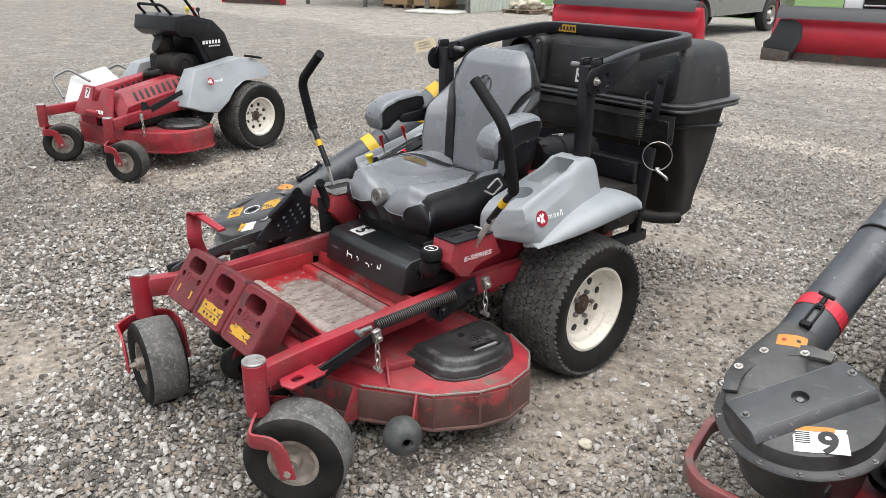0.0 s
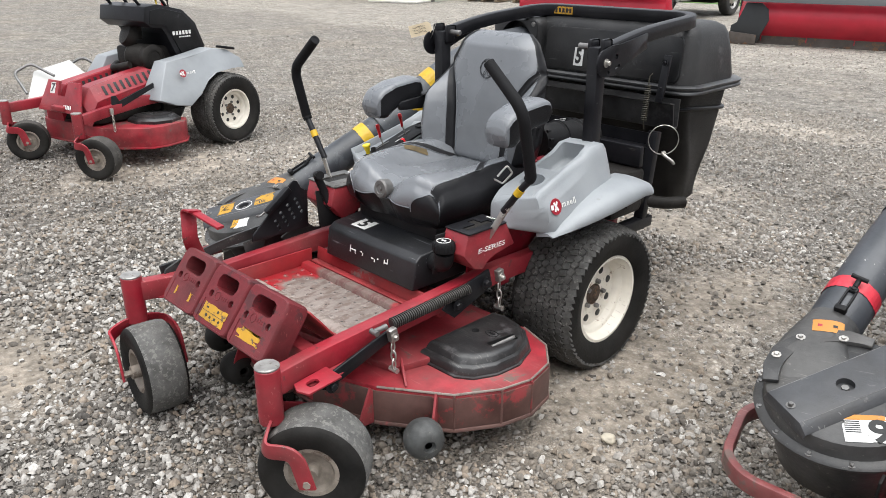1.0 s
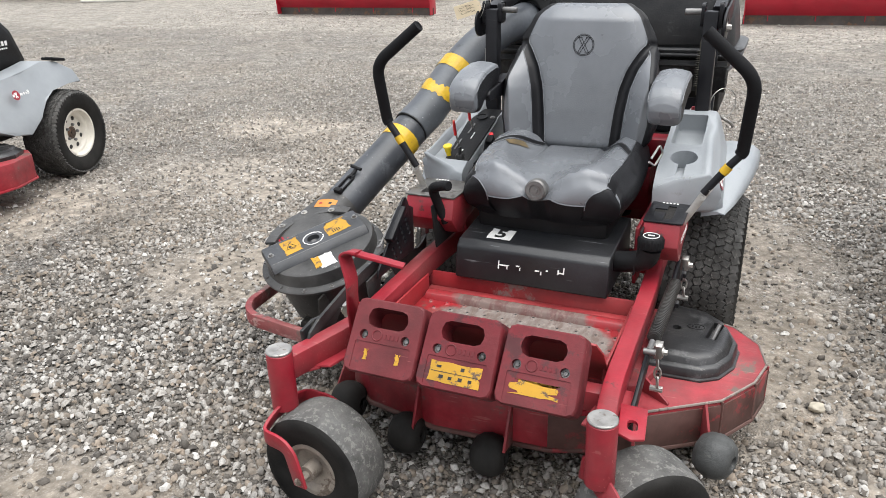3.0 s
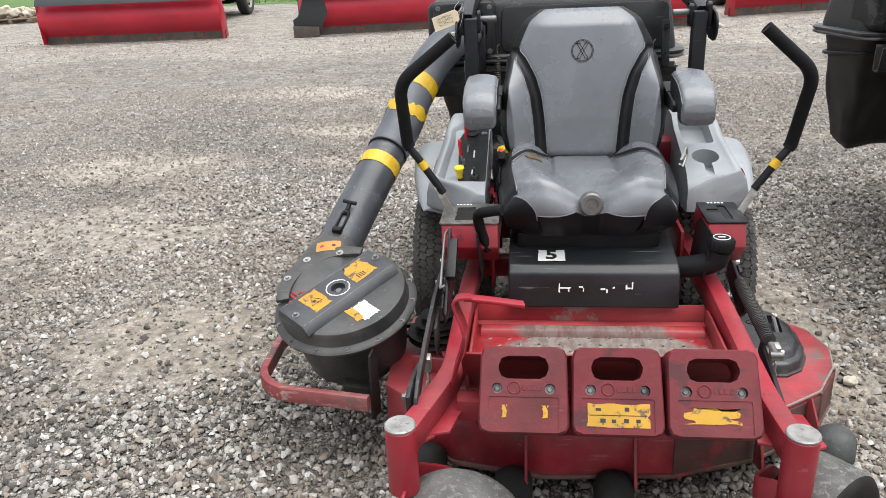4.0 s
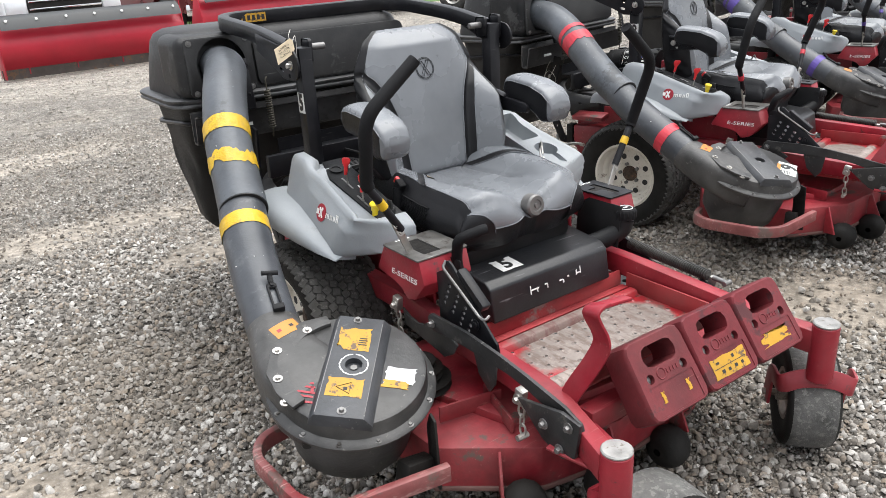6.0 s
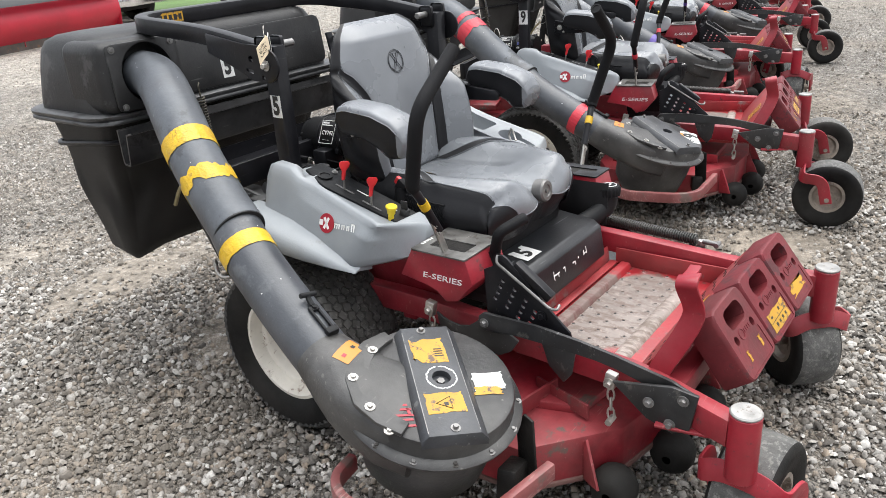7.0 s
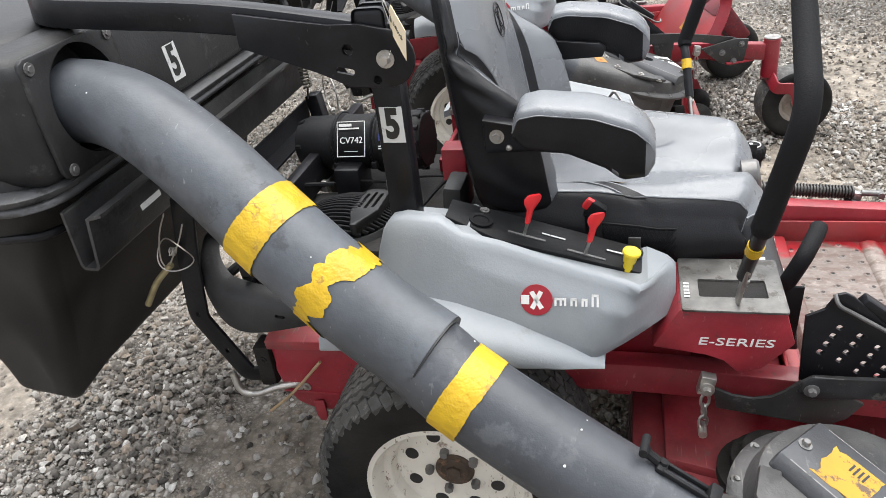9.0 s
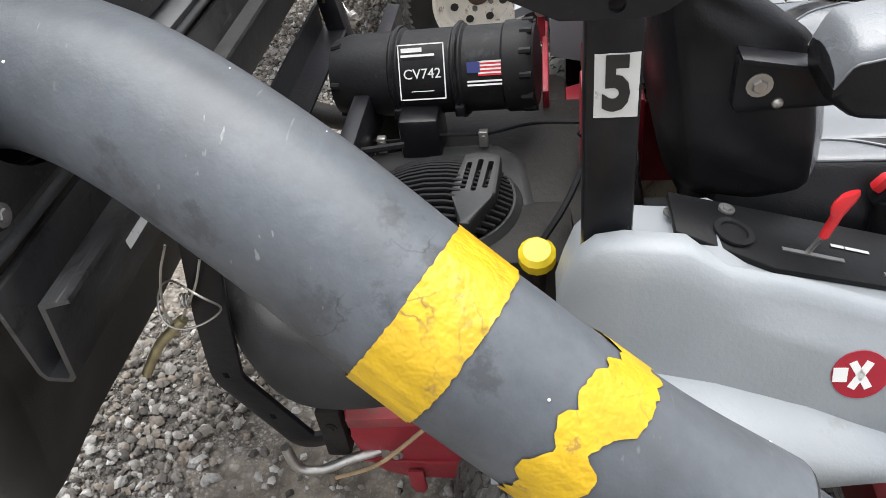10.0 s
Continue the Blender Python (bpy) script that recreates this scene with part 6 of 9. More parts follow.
    plate(bm, [(-0.36, 0), (0.36, 0), (0.36, 0.17), (0.345, 0.225), (-0.345, 0.225), (-0.36, 0.17)], 0.006, o, (1, 0, 0), ay, 0.001)
    fp = part("front_plate", bm, RED_PLATE, th, "sloping red front plate with punched grips")
    nz = V((1, 0, 0)).cross(ay)
    # punched holes drawn as dark studs, their shade given by the colour
    bm = bmesh.new()
    for i in range(13):
        for j in range(4):
            x, y = -0.32 + 0.053 * i, 0.04 + 0.05 * j + (0.02 if i % 2 else 0)
            if abs(x + 0.10) > 0.075:
                p = o + V((x, 0, 0)) + ay * y
                lathe(bm, [(0.0075, -0.002), (0.006, 0.0015), (0.0005, 0.001)], p, -nz, 4)
    parts("punched_grip", bm, GRIME, fp, "small dark studs standing in for shaded punched grip holes")
    decal("warning_label", 0.135, 0.10, LABEL_YELLOW, fp, o + V((-0.09, 0, 0)) + ay * 0.13 - nz * 0.0002, (-1, 0, 0), ay, "yellow warning label with black rows", 0.06, 2)
    bm = bmesh.new()
    for i in range(7):
        plate(bm, rect(0.0022, 0.082), 0.0005, o + V((-0.144 + i * 0.018, 0, 0)) + ay * 0.13 - nz * 0.0009, (-1, 0, 0), ay)
    parts("label_print", bm, MARK_RED, fp)
    # bent red foot bracket
    bm = bmesh.new()
    sweep(bm, spline([(-0.388, -1.125, 0.430), (-0.378, -1.142, 0.478), (-0.358, -1.178, 0.552), (-0.343, -1.198, 0.608), (-0.345, -1.197, 0.642), (-0.360, -1.188, 0.680), (-0.366, -1.184, 0.702), (-0.352, -1.182, 0.713), (-0.325, -1.178, 0.712)], 4), rect(0.008, 0.056, 0.002), (0, 1, 0))
    sweep(bm, [(-0.345, -1.176, 0.709), (-0.27, -1.165, 0.695), (-0.20, -1.150, 0.678)], rect(0.030, 0.010, 0.003), (0, 0, 1))
    part("foot_bracket", bm, RED, th, "bent red steel foot bracket")
    for i, x in enumerate((-0.200, 0.0175, 0.235)):
        weight(th, x, (0, 1, 2)[i])
    # console cover in front of the seat
    bm = bmesh.new()
    prof = [(-0.682, 0.438), (-0.664, 0.546), (-0.638, 0.566), (-0.44, 0.585), (-0.32, 0.59), (-0.32, 0.438)]
    a = [bm.verts.new((-0.252, y, z)) for y, z in prof]
    b = [bm.verts.new((0.268, y, z)) for y, z in prof]
    ring_faces(bm, [a, b])
    bmesh.ops.bevel(bm, geom=list(bm.edges), offset=0.007, segments=3, affect="EDGES", profile=0.5)
    cv = part("console_cover", bm, CONSOLE, th, "scratched black plastic console cover")
    tz = V((0, 0.215, 0.018)).normalized()
    decal("number_label", 0.085, 0.075, LABEL_WHITE, cv, (-0.118, -0.585, 0.5735), (1, 0, 0), tz, "worn white number label", 0.1, 4)
    text("number", "5", 0.080, INK, cv, (-0.118, -0.585, 0.5752), (1, 0, 0), tz, bold=0.002)
    bm = bmesh.new()
    fz = V((0, 0.018, 0.093)).normalized()
    rn = random.Random(8)
    for x, w_, hh in ((-0.095, 0.005, 0.034), (-0.078, 0.030, 0.005), (-0.066, 0.004, 0.012), (-0.03, 0.012, 0.004), (-0.022, 0.004, 0.012), (0.035, 0.016, 0.004), (0.05, 0.005, 0.010), (0.07, 0.007, 0.005), (0.108, 0.005, 0.016), (0.118, 0.014, 0.004), (0.126, 0.004, 0.020)):
        plate(bm, [(a + rn.uniform(-1, 1) * w_ * 0.22, b + rn.uniform(-1, 1) * hh * 0.15) for a, b in rect(w_, hh)], 0.0008, (x, -0.6765, 0.500 + (0.012 if w_ < hh else -0.008) * rn.uniform(-1, 1)), (1, 0, 0), fz)
    parts("worn_print", bm, PRINT, cv, "remains of white lettering bars")
    # filler neck and cap
    bm = bmesh.new()
    tube(bm, spline([(0.24, -0.56, 0.52), (0.32, -0.60, 0.545), (0.372, -0.63, 0.575), (0.384, -0.638, 0.615)], 5), 0.034, 16)
    nk = part("filler_neck", bm, PLASTIC, th, "black fuel filler neck")
    bm = bmesh.new()
    loft(bm, [[(0.384 + r_ * g * math.cos(q * math.pi / 36), -0.638 + r_ * g * math.sin(q * math.pi / 36) - 0.05 * z, 0.615 + z) for q in range(72) for g in ((1.07 if (q // 2) % 2 and 0.003 < z < 0.034 else 1.0),)] for r_, z in ((0.030, 0), (0.037, 0.004), (0.038, 0.03), (0.034, 0.038), (0.020, 0.041))])
    fc = part("filler_cap", bm, FOAM, nk, "ribbed black fuel cap with white print")
    bm = bmesh.new()
    tube(bm, [V((0.384 + 0.024 * math.cos(a), -0.640 + 0.024 * math.sin(a), 0.6565)) for a in np.linspace(0, 6.28, 20, endpoint=False)], 0.0016, 5, closed=True)
    plate(bm, rect(0.02, 0.008), 0.001, (0.384, -0.640, 0.6565), (1, 0, 0), (0, 1, 0))
    part("cap_print", bm, PRINT, fc)
    # red lever boxes either side
    for k in (-1, 1):
        bm = bmesh.new()
        pr = [(-0.621, 0.614), (-0.600, 0.684), (-0.41, 0.684), (-0.362, 0.594), (-0.464, 0.581), (-0.500, 0.572), (-0.523, 0.540), (-0.567, 0.551)]
        xi = 0.285 if k < 0 else 0.352
        a = [bm.verts.new((k * xi, y, z)) for y, z in pr]
        b = [bm.verts.new((k * 0.462, y, z)) for y, z in pr]
        ring_faces(bm, [a, b])
        bmesh.ops.bevel(bm, geom=list(bm.edges), offset=0.004, segments=2, affect="EDGES", profile=0.5)
        bx = part("lever_box", bm, RED, th, "red steel lever box")
        bm = bmesh.new()
        plate(bm, rect(0.472 - xi, 0.190, 0.006), 0.005, (k * (0.466 + xi) / 2, -0.508, 0.685), (1, 0, 0), (0, 1, 0), 0.001)
        hole = bmesh.new()
        box(hole, (k * (0.392 if k < 0 else 0.418), -0.510, 0.69), (0.062 if k < 0 else 0.026, 0.125, 0.06), bevel=0.004)
        hole2 = bmesh.new()
        box(hole2, (k * 0.392, -0.495, 0.69), (0.05, 0.034, 0.06), bevel=0.004)
        bm = carve(bm, [hole, hole2])
        part("lever_box_top", bm, GATE_STEEL if k < 0 else BLACK, bx, "worn grey steel gate plate" if k < 0 else "black steel gate plate")
        # dark sheet over the box top, in place of shade in the gate
        bm = bmesh.new()
        box(bm, (k * (0.385 if k < 0 else 0.405), -0.505, 0.6845), (0.11 if k < 0 else 0.09, 0.15, 0.003))
        part("gate_shadow", bm, GRIME, bx, "dark sheet standing in for the shade inside the lever gate")
        text("lettering", "E-SERIES", 0.025, PRINT, bx, (k * 0.4625, -0.515 if k < 0 else -0.485, 0.613), (0, k, 0), (0, 0, 1), "raised white lettering", shear=0.12, stretch=1.55)
        if k > 0:
            fz = V((0, 0.015, 0.088)).normalized()
            ind = decal("fuel_indicator", 0.062, 0.034, INK, bx, (0.415, -0.6075, 0.640), (1, 0, 0), fz, "small dark indicator label with pale symbols")
            bm = bmesh.new()
            for i in range(4):
                plate(bm, rect(0.007, 0.012 - 0.003 * (i % 2)), 0.0005, (0.393 + 0.014 * i, -0.6087, 0.642), (1, 0, 0), fz)
            parts("indicator_print", bm, BRONZE, ind)
        bm = bmesh.new()
        for i in range(5):
            plate(bm, rect(0.006, 0.010), 0.0006, (k * 0.405 - 0.02 + i * 0.011, -0.425, 0.6912), (1, 0, 0), (0, 1, 0))
        parts("gate_print", bm, PRINT, bx)
        bm = bmesh.new()
        plate(bm, [(-0.10, -0.09), (0.10, -0.09), (0.10, 0.03), (0.05, 0.06), (-0.10, 0.06)], 0.006, (k * 0.345, -0.55, 0.61), (0, 1, 0), (k * 0.1, 0, 1), 0.002)
        part("inner_guard", bm, PLASTIC, bx, "black inner guard plate")
    steering_lever(th, (-0.418, -0.514, 0.69), (-0.485, -0.518, 0.80), (-0.566, -0.522, 0.925), (-0.574, -0.563, 1.122), (-0.409, -0.567, 1.25))
    steering_lever(th, (0.443, -0.494, 0.675), (0.53, -0.475, 0.785), (0.606, -0.463, 0.89), (0.622, -0.535, 1.118), (0.477, -0.535, 1.246))
    bm = bmesh.new()
    tube(bm, fillet([(-0.315, -0.60, 0.60), (-0.335, -0.615, 0.66), (-0.347, -0.640, 0.735), (-0.285, -0.672, 0.756), (-0.268, -0.678, 0.758)], 0.022), 0.0165, 14)
    part("brake_lever", bm, FOAM, th, "black foam-covered brake lever")
    pod(th, 1)
    pod(th, -1)
    seat(th)
    # deck
    outline = [(0.44, -0.995), (0.648, -0.85), (0.73, -0.715), (0.758, -0.60), (0.73, -0.475), (0.645, -0.38), (0.50, -0.33), (-0.45, -0.33), (-0.60, -0.40), (-0.635, -0.60), (-0.625, -0.86), (-0.40, -1.05), (-0.15, -1.10), (0.20, -1.08)]
    bm = bmesh.new()
    plate(bm, outline, 0.135, (0, 0, 0.125), bevel=0.006)
    plate(bm, [(0.42, -0.90), (0.50, -0.60), (0.42, -0.40), (-0.45, -0.40), (-0.50, -0.60), (-0.40, -0.93), (0, -0.98)], 0.03, (0, 0, 0.255), bevel=0.006)
    dk = part("cutting_deck", bm, RED_DIRTY, th, "battered red steel cutting deck with rusty edges")
    bm = bmesh.new()
    sweep(bm, [(x * 1.003, (y + 0.68) * 1.005 - 0.68, 0.190) for x, y in [(0.20, -1.08)] + outline[:7]], rect(0.006, 0.112, 0.002))
    part("deck_skirt", bm, DECK_SIDE, dk, "muddy brown sides of the deck")
    bm = bmesh.new()
    for x, y in outline[1:4]:
        cyl(bm, (x * 1.004, (y + 0.68) * 1.007 - 0.68, 0.13), (x * 1.004, (y + 0.68) * 1.007 - 0.68, 0.256), 0.0045, 8)
    parts("weld_seam", bm, DECK_SIDE, dk, "upright weld seam")
    bm = bmesh.new()
    plate(bm, [(x * 1.012, (y + 0.7) * 1.02 - 0.7) for x, y in outline], 0.016, (0, 0, 0.118), bevel=0.006)
    part("deck_lip", bm, DECK_SIDE, dk, "worn muddy lip of the deck")
    bm = bmesh.new()
    rim = [(x * 0.998, (y + 0.68) * 0.998 - 0.68, 0.2585) for x, y in outline[:7]]
    tube(bm, rim, 0.0042, 6)
    part("scraped_rim", bm, BARE, dk, "rim of the deck scraped to bare metal")
    bm = bmesh.new()
    for x, y, a in ((0.60, -0.885, 38), (0.43, -1.01, 5), (-0.20, -1.095, 0), (0.09, -1.09, 0), (-0.5, -0.98, -40)):
        plate(bm, [(0, -0.06), (0.0, 0.06), (-0.012, 0.075), (-0.07, -0.05)], 0.008, (x, y, 0.19), (-math.sin(radians(a)), 1, 0), (0, 0, 1), 0.001)
    plate(bm, [(-0.10, 0), (0.10, 0), (0.10, 0.05), (-0.10, 0.05)], 0.008, (-0.45, -0.80, 0.27), (1, -0.2, 0), (0, 0, 1), 0.001)
    plate(bm, [(-0.10, 0), (0.10, 0), (0.10, 0.045), (-0.10, 0.045)], 0.008, (-0.40, -0.86, 0.27), (0.3, 1, 0), (0, 0, 1), 0.001)
    plate(bm, [(-0.05, 0), (0.05, 0), (0.05, 0.012), (-0.05, 0.06)], 0.008, (0.47, -0.90, 0.255), (0.8, -0.5, 0), (0, 0, 1), 0.001)
    parts("deck_gusset", bm, RED_DIRTY, dk, "welded red deck gussets")
    for x, y, z in ((0.652, -0.985, 0.165), (-0.23, -1.13, 0.105), (0.04, -1.13, 0.10), (-0.475, -1.06, 0.12)):
        bm = bmesh.new()
        lathe(bm, [(0.012, -0.052), (0.030, -0.052), (0.048, -0.044), (0.060, -0.026), (0.065, 0), (0.060, 0.026), (0.048, 0.044), (0.030, 0.052), (0.02, 0.052), (0.018, 0.042), (0.012, 0.042)], (x, y, z), (1, 0, 0) if x < 0.5 else (0.93, -0.37, 0), 24, cap=False)
        part("anti_scalp_wheel", bm, ROLLER if x > 0.5 else RUBBER, dk, "small solid rubber deck roller")
    bm = bmesh.new()
    base = [(0.405, -0.775), (0.575, -0.770), (0.625, -0.735), (0.660, -0.66), (0.668, -0.56), (0.63, -0.46), (0.56, -0.395), (0.46, -0.375), (0.405, -0.39)]
    mid_ = V((0.50, -0.57))
    rings = []
    for z, s in ((0.258, 1.04), (0.266, 1.04), (0.268, 1.0), (0.292, 0.985), (0.297, 0.965), (0.300, 0.90), (0.316, 0.86), (0.324, 0.82), (0.327, 0.72)):
        dense = []
        for (ax_, ay_), (bx_, by_) in zip(base, base[1:] + base[:1]):
            for f in (0, 0.25, 0.5, 0.75):
                dense.append((mid_.x + (ax_ + (bx_ - ax_) * f - mid_.x) * s, mid_.y + (ay_ + (by_ - ay_) * f - mid_.y) * s, z))
        rings.append(dense)
    loft(bm, rings)
    c1, c2 = bmesh.new(), bmesh.new()
    box(c1, (0.594, -0.560, 0.325), (0.034, 0.115, 0.05), rot=(0, 0, -8), bevel=0.003)
    cyl(c2, (0.478, -0.575, 0.305), (0.478, -0.575, 0.38), 0.015, 18)
    bm = carve(bm, [c1, c2])
    cv_ = part("belt_cover", bm, BELT_COVER, dk, "dusty moulded black plastic belt cover", 40)
    bm = bmesh.new()
    tube(bm, [(0.590, -0.612, 0.318), (0.604, -0.512, 0.326)], 0.007, 8)
    part("cover_handle", bm, STEEL_PLATE, cv_, "short grip bar in the cover's slot")
    bm = bmesh.new()
    tube(bm, [(0.535 + 0.026 * math.cos(a), -0.552 + 0.017 * math.sin(a), 0.3275) for a in np.linspace(0, 6.28, 24, endpoint=False)], 0.0016, 6, closed=True)
    for i in range(3):
        box(bm, (0.525 + 0.010 * i, -0.552, 0.3275), (0.005, 0.013, 0.0025))
    parts("cover_mark", bm, PLASTIC, cv_, "raised oval mark")
    bm = bmesh.new()
    for z, r in ((0.29, 0.10), (0.325, 0.075), (0.35, 0.055)):
        lathe(bm, [(r, 0), (r * 0.88, 0.008), (r * 0.88, 0.014), (r, 0.022), (0.02, 0.024)], (-0.49, -0.60, z), (0, 0, 1), 30)
    box(bm, (-0.58, -0.62, 0.305), (0.22, 0.03, 0.012), rot=(0, 0, 12))
    box(bm, (-0.58, -0.56, 0.305), (0.22, 0.012, 0.012), rot=(0, 0, 4))
    part("blower_pulley", bm, GRIME, dk, "greasy stacked belt pulleys")
    # lift linkage: right
    bm = bmesh.new()
    ay = V((0, -0.995, -0.11)).normalized()
    plate(bm, [(-0.64, 0.502), (-0.641, 0.530), (-0.66, 0.545), (-0.715, 0.543), (-0.823, 0.545), (-0.953, 0.534), (-1.052, 0.520), (-1.20, 0.492), (-1.255, 0.472), (-1.265, 0.445), (-1.235, 0.428), (-1.14, 0.462), (-1.058, 0.483), (-0.996, 0.492), (-0.893, 0.497), (-0.759, 0.498), (-0.662, 0.487)], 0.010, (-0.470, 0, 0), (0, 1, 0), (0, 0, 1), 0.003)
    plate(bm, [(-0.482, 0.496), (-0.52, 0.474), (-0.561, 0.468), (-0.595, 0.476), (-0.619, 0.493), (-0.642, 0.522), (-0.70, 0.505), (-0.761, 0.473), (-0.736, 0.434), (-0.695, 0.410), (-0.606, 0.426), (-0.493, 0.441)], 0.008, (-0.457, 0, 0), (0, 1, 0), (0, 0, 1), 0.002)
    plate(bm, [(-0.829, 0.505), (-0.935, 0.495), (-0.923, 0.418), (-0.899, 0.387), (-0.855, 0.427)], 0.008, (-0.457, 0, 0), (0, 1, 0), (0, 0, 1), 0.002)
    plate(bm, [(0.40, -0.02), (0.50, -0.085), (0.57, -0.10), (0.61, -0.07), (0.615, 0.03), (0.55, 0.03)], 0.012, (-0.476, -0.655, 0.52), ay, (0, -0.11, 0.995), 0.003)
    la = parts("lift_arm", bm, WORN_BLACK, th, "long black steel lift arm")[0]
    bm = bmesh.new()
    for x, y, z in ((-0.470, -0.660, 0.512), (-0.490, -1.235, 0.462), (-0.490, -1.15, 0.43), (-0.490, -1.205, 0.385)):
        bolt(bm, (x, y, z), (-1, 0, 0), 0.0085, 0.012)
    parts("arm_bolt", bm, STEEL_PLATE, la, "dull pivot bolt")
    bm = bmesh.new()
    plate(bm, [(-0.645, 0.50), (-0.639, 0.656), (-0.673, 0.671), (-0.679, 0.692), (-0.688, 0.706), (-0.701, 0.710), (-0.716, 0.702), (-0.747, 0.673), (-0.82, 0.600), (-0.905, 0.525), (-0.911, 0.50)], 0.008, (-0.429, 0, 0), (0, 1, 0), (0, 0, 1), 0.002)
    hs = bmesh.new()
    for (y, z), rows in (((-0.701, 0.633), 4), ((-0.738, 0.615), 4), ((-0.772, 0.590), 4), ((-0.800, 0.562), 3)):
        for i in range(rows):
            box(hs, (-0.425, y + 0.009 * i, z - 0.0195 * i), (0.03, 0.013, 0.011), rot=(35, 0, 0), bevel=0.003)
    bm = carve(bm, [hs])
    box(bm, (-0.412, -0.788, 0.646), (0.030, 0.135, 0.026), rot=(36, 0, 0), bevel=0.005)
    bolt(bm, (-0.433, -0.822, 0.557), (-1, 0, 0), 0.009, 0.006)
    part("height_plate", bm, BLACK, th, "black height adjustment plate with rows of holes")
    bm = bmesh.new()
    tube(bm, fillet([(-0.425, -0.684, 0.705), (-0.44, -0.688, 0.690), (-0.441, -0.720, 0.672), (-0.441, -0.853, 0.590), (-0.441, -0.874, 0.592), (-0.425, -0.872, 0.600)], 0.012), 0.0042, 8)
    part("height_pin", bm, STEEL_PLATE, th, "bent steel height pin")
    for k, y, z in ((-1, -1.039, 0.445), (-1, -0.469, 0.51), (1, -0.95, 0.445), (1, -0.45, 0.50)):
        bm = bmesh.new()
        x = 0.452 * k + (0.02 if k > 0 else -0.012)
        box(bm, (x, y, z), (0.022, 0.03, 0.045), rot=(10, 0, 0), bevel=0.003)
        bolt(bm, (x + k * 0.012, y, z - 0.005), (k, 0, 0), 0.009, 0.012)
        chain(bm, (x, y, z - 0.03), (x + 0.005, y, z - 0.12))
        cyl(bm, (x - 0.015, y, z - 0.125), (x + 0.02, y, z - 0.125), 0.009, 8)
        part("lift_chain", bm, STEEL, th, "short rusty lift chain with a clevis")
    # left: ribbed spring boot and black lift link
    bm = bmesh.new()
    a, b = V((0.462, -0.60, 0.49)), V((0.455, -0.96, 0.472))
    prof = []
    n = 40
    for i in range(n):
        prof += [(0.0195, 0.34 * (i + 0.15) / n), (0.0200, 0.34 * (i + 0.4) / n), (0.0195, 0.34 * (i + 0.6) / n), (0.0140, 0.34 * (i + 0.75) / n), (0.0140, 0.34 * i / n + 0.34 / n)]
    lathe(bm, prof, a, b - a, 16)
    sp = part("lift_spring", bm, mat("dusty_dark_spring_steel", (0.030, 0.029, 0.028), 0.42, metal=0.3, vary=0.4, scale=12, dust=0.2), th, "dark close-wound lift spring along the rail")
    bm = bmesh.new()
    cyl(bm, b, b + (b - a).normalized() * 0.05, 0.009, 10)
    cyl(bm, V((0.44, -1.01, 0.468)), V((0.472, -1.01, 0.468)), 0.009, 10)
    part("spring_rod", bm, STEEL_PLATE, sp, "rusty spring rod end")
    bm = bmesh.new()
    ay = V((0, -0.96, -0.28)).normalized()
    plate(bm, [(-0.02, -0.02), (0.28, -0.025), (0.30, 0.0), (0.28, 0.025), (-0.02, 0.02)], 0.012, (0.452, -0.93, 0.435), ay, (0, -0.28, 0.96), 0.004)
    plate(bm, [(-0.10, -0.04), (0.10, -0.05), (0.14, 0.01), (0.06, 0.04), (-0.10, 0.03)], 0.012, (0.462, -0.58, 0.475), ay, (0, -0.28, 0.96), 0.003)
    for y, z in ((-1.19, 0.36), (-0.66, 0.45), (-0.52, 0.49)):
        bolt(bm, (0.474, y, z), (1, 0, 0), 0.013, 0.012)
    parts("lift_link", bm, BLACK, th, "black steel lift link")
    # engine
    bm = bmesh.new()
    box(bm, (0.0, 0.24, 0.57), (0.40, 0.42, 0.24), bevel=0.03)
    box(bm, (-0.21, 0.25, 0.62), (0.16, 0.22, 0.16), bevel=0.03)
    box(bm, (0.24, 0.25, 0.60), (0.16, 0.22, 0.16), bevel=0.03)
    en = part("engine_block", bm, GRIME, th, "dirty black engine block")
    bm = bmesh.new()
    fc_ = V((-0.155, 0.355, 0.0))
    lathe(bm, [(0.135, 0.62), (0.135, 0.694), (0.130, 0.702), (0.122, 0.712), (0.118, 0.712), (0.114, 0.70), (0.0005, 0.70)], fc_, (0, 0, 1), 48)
    foot = [(0.022, 0.547), (0.048, 0.42), (0.054, 0.262), (0.0, 0.205), (-0.155, 0.182), (-0.245, 0.215), (-0.30, 0.30), (-0.305, 0.42), (-0.25, 0.505), (-0.12, 0.556)]
    mid_ = V((-0.13, 0.36, 0))
    loft(bm, [[mid_ + (V((x, y, 0)) - mid_) * g + V((0, 0, z)) for x, y in foot] for g, z in ((1.02, 0.56), (1.0, 0.655), (0.985, 0.666), (0.86, 0.694), (0.80, 0.697))])
    bmesh.ops.bevel(bm, geom=[e for e in bm.edges if e.calc_length() > 0.03 and abs(e.verts[0].co.z - e.verts[1].co.z) > 0.008 and e.verts[0].co.z > 0.555 and not e.is_boundary and (e.verts[0].co.xy - fc_.xy).length > 0.137], offset=0.008, segments=2, affect="EDGES")
    sh = part("fan_shroud", bm, SHROUD, en, "dusty dark grey faceted plastic fan shroud")
    bm = bmesh.new()
    for x, y in ((0.005, 0.47), (0.012, 0.292)):
        box(bm, (x, y, 0.718), (0.014, 0.016, 0.030), bevel=0.002)
        cyl(bm, (x - 0.006, y, 0.724), (x - 0.010, y, 0.724), 0.0035, 8)
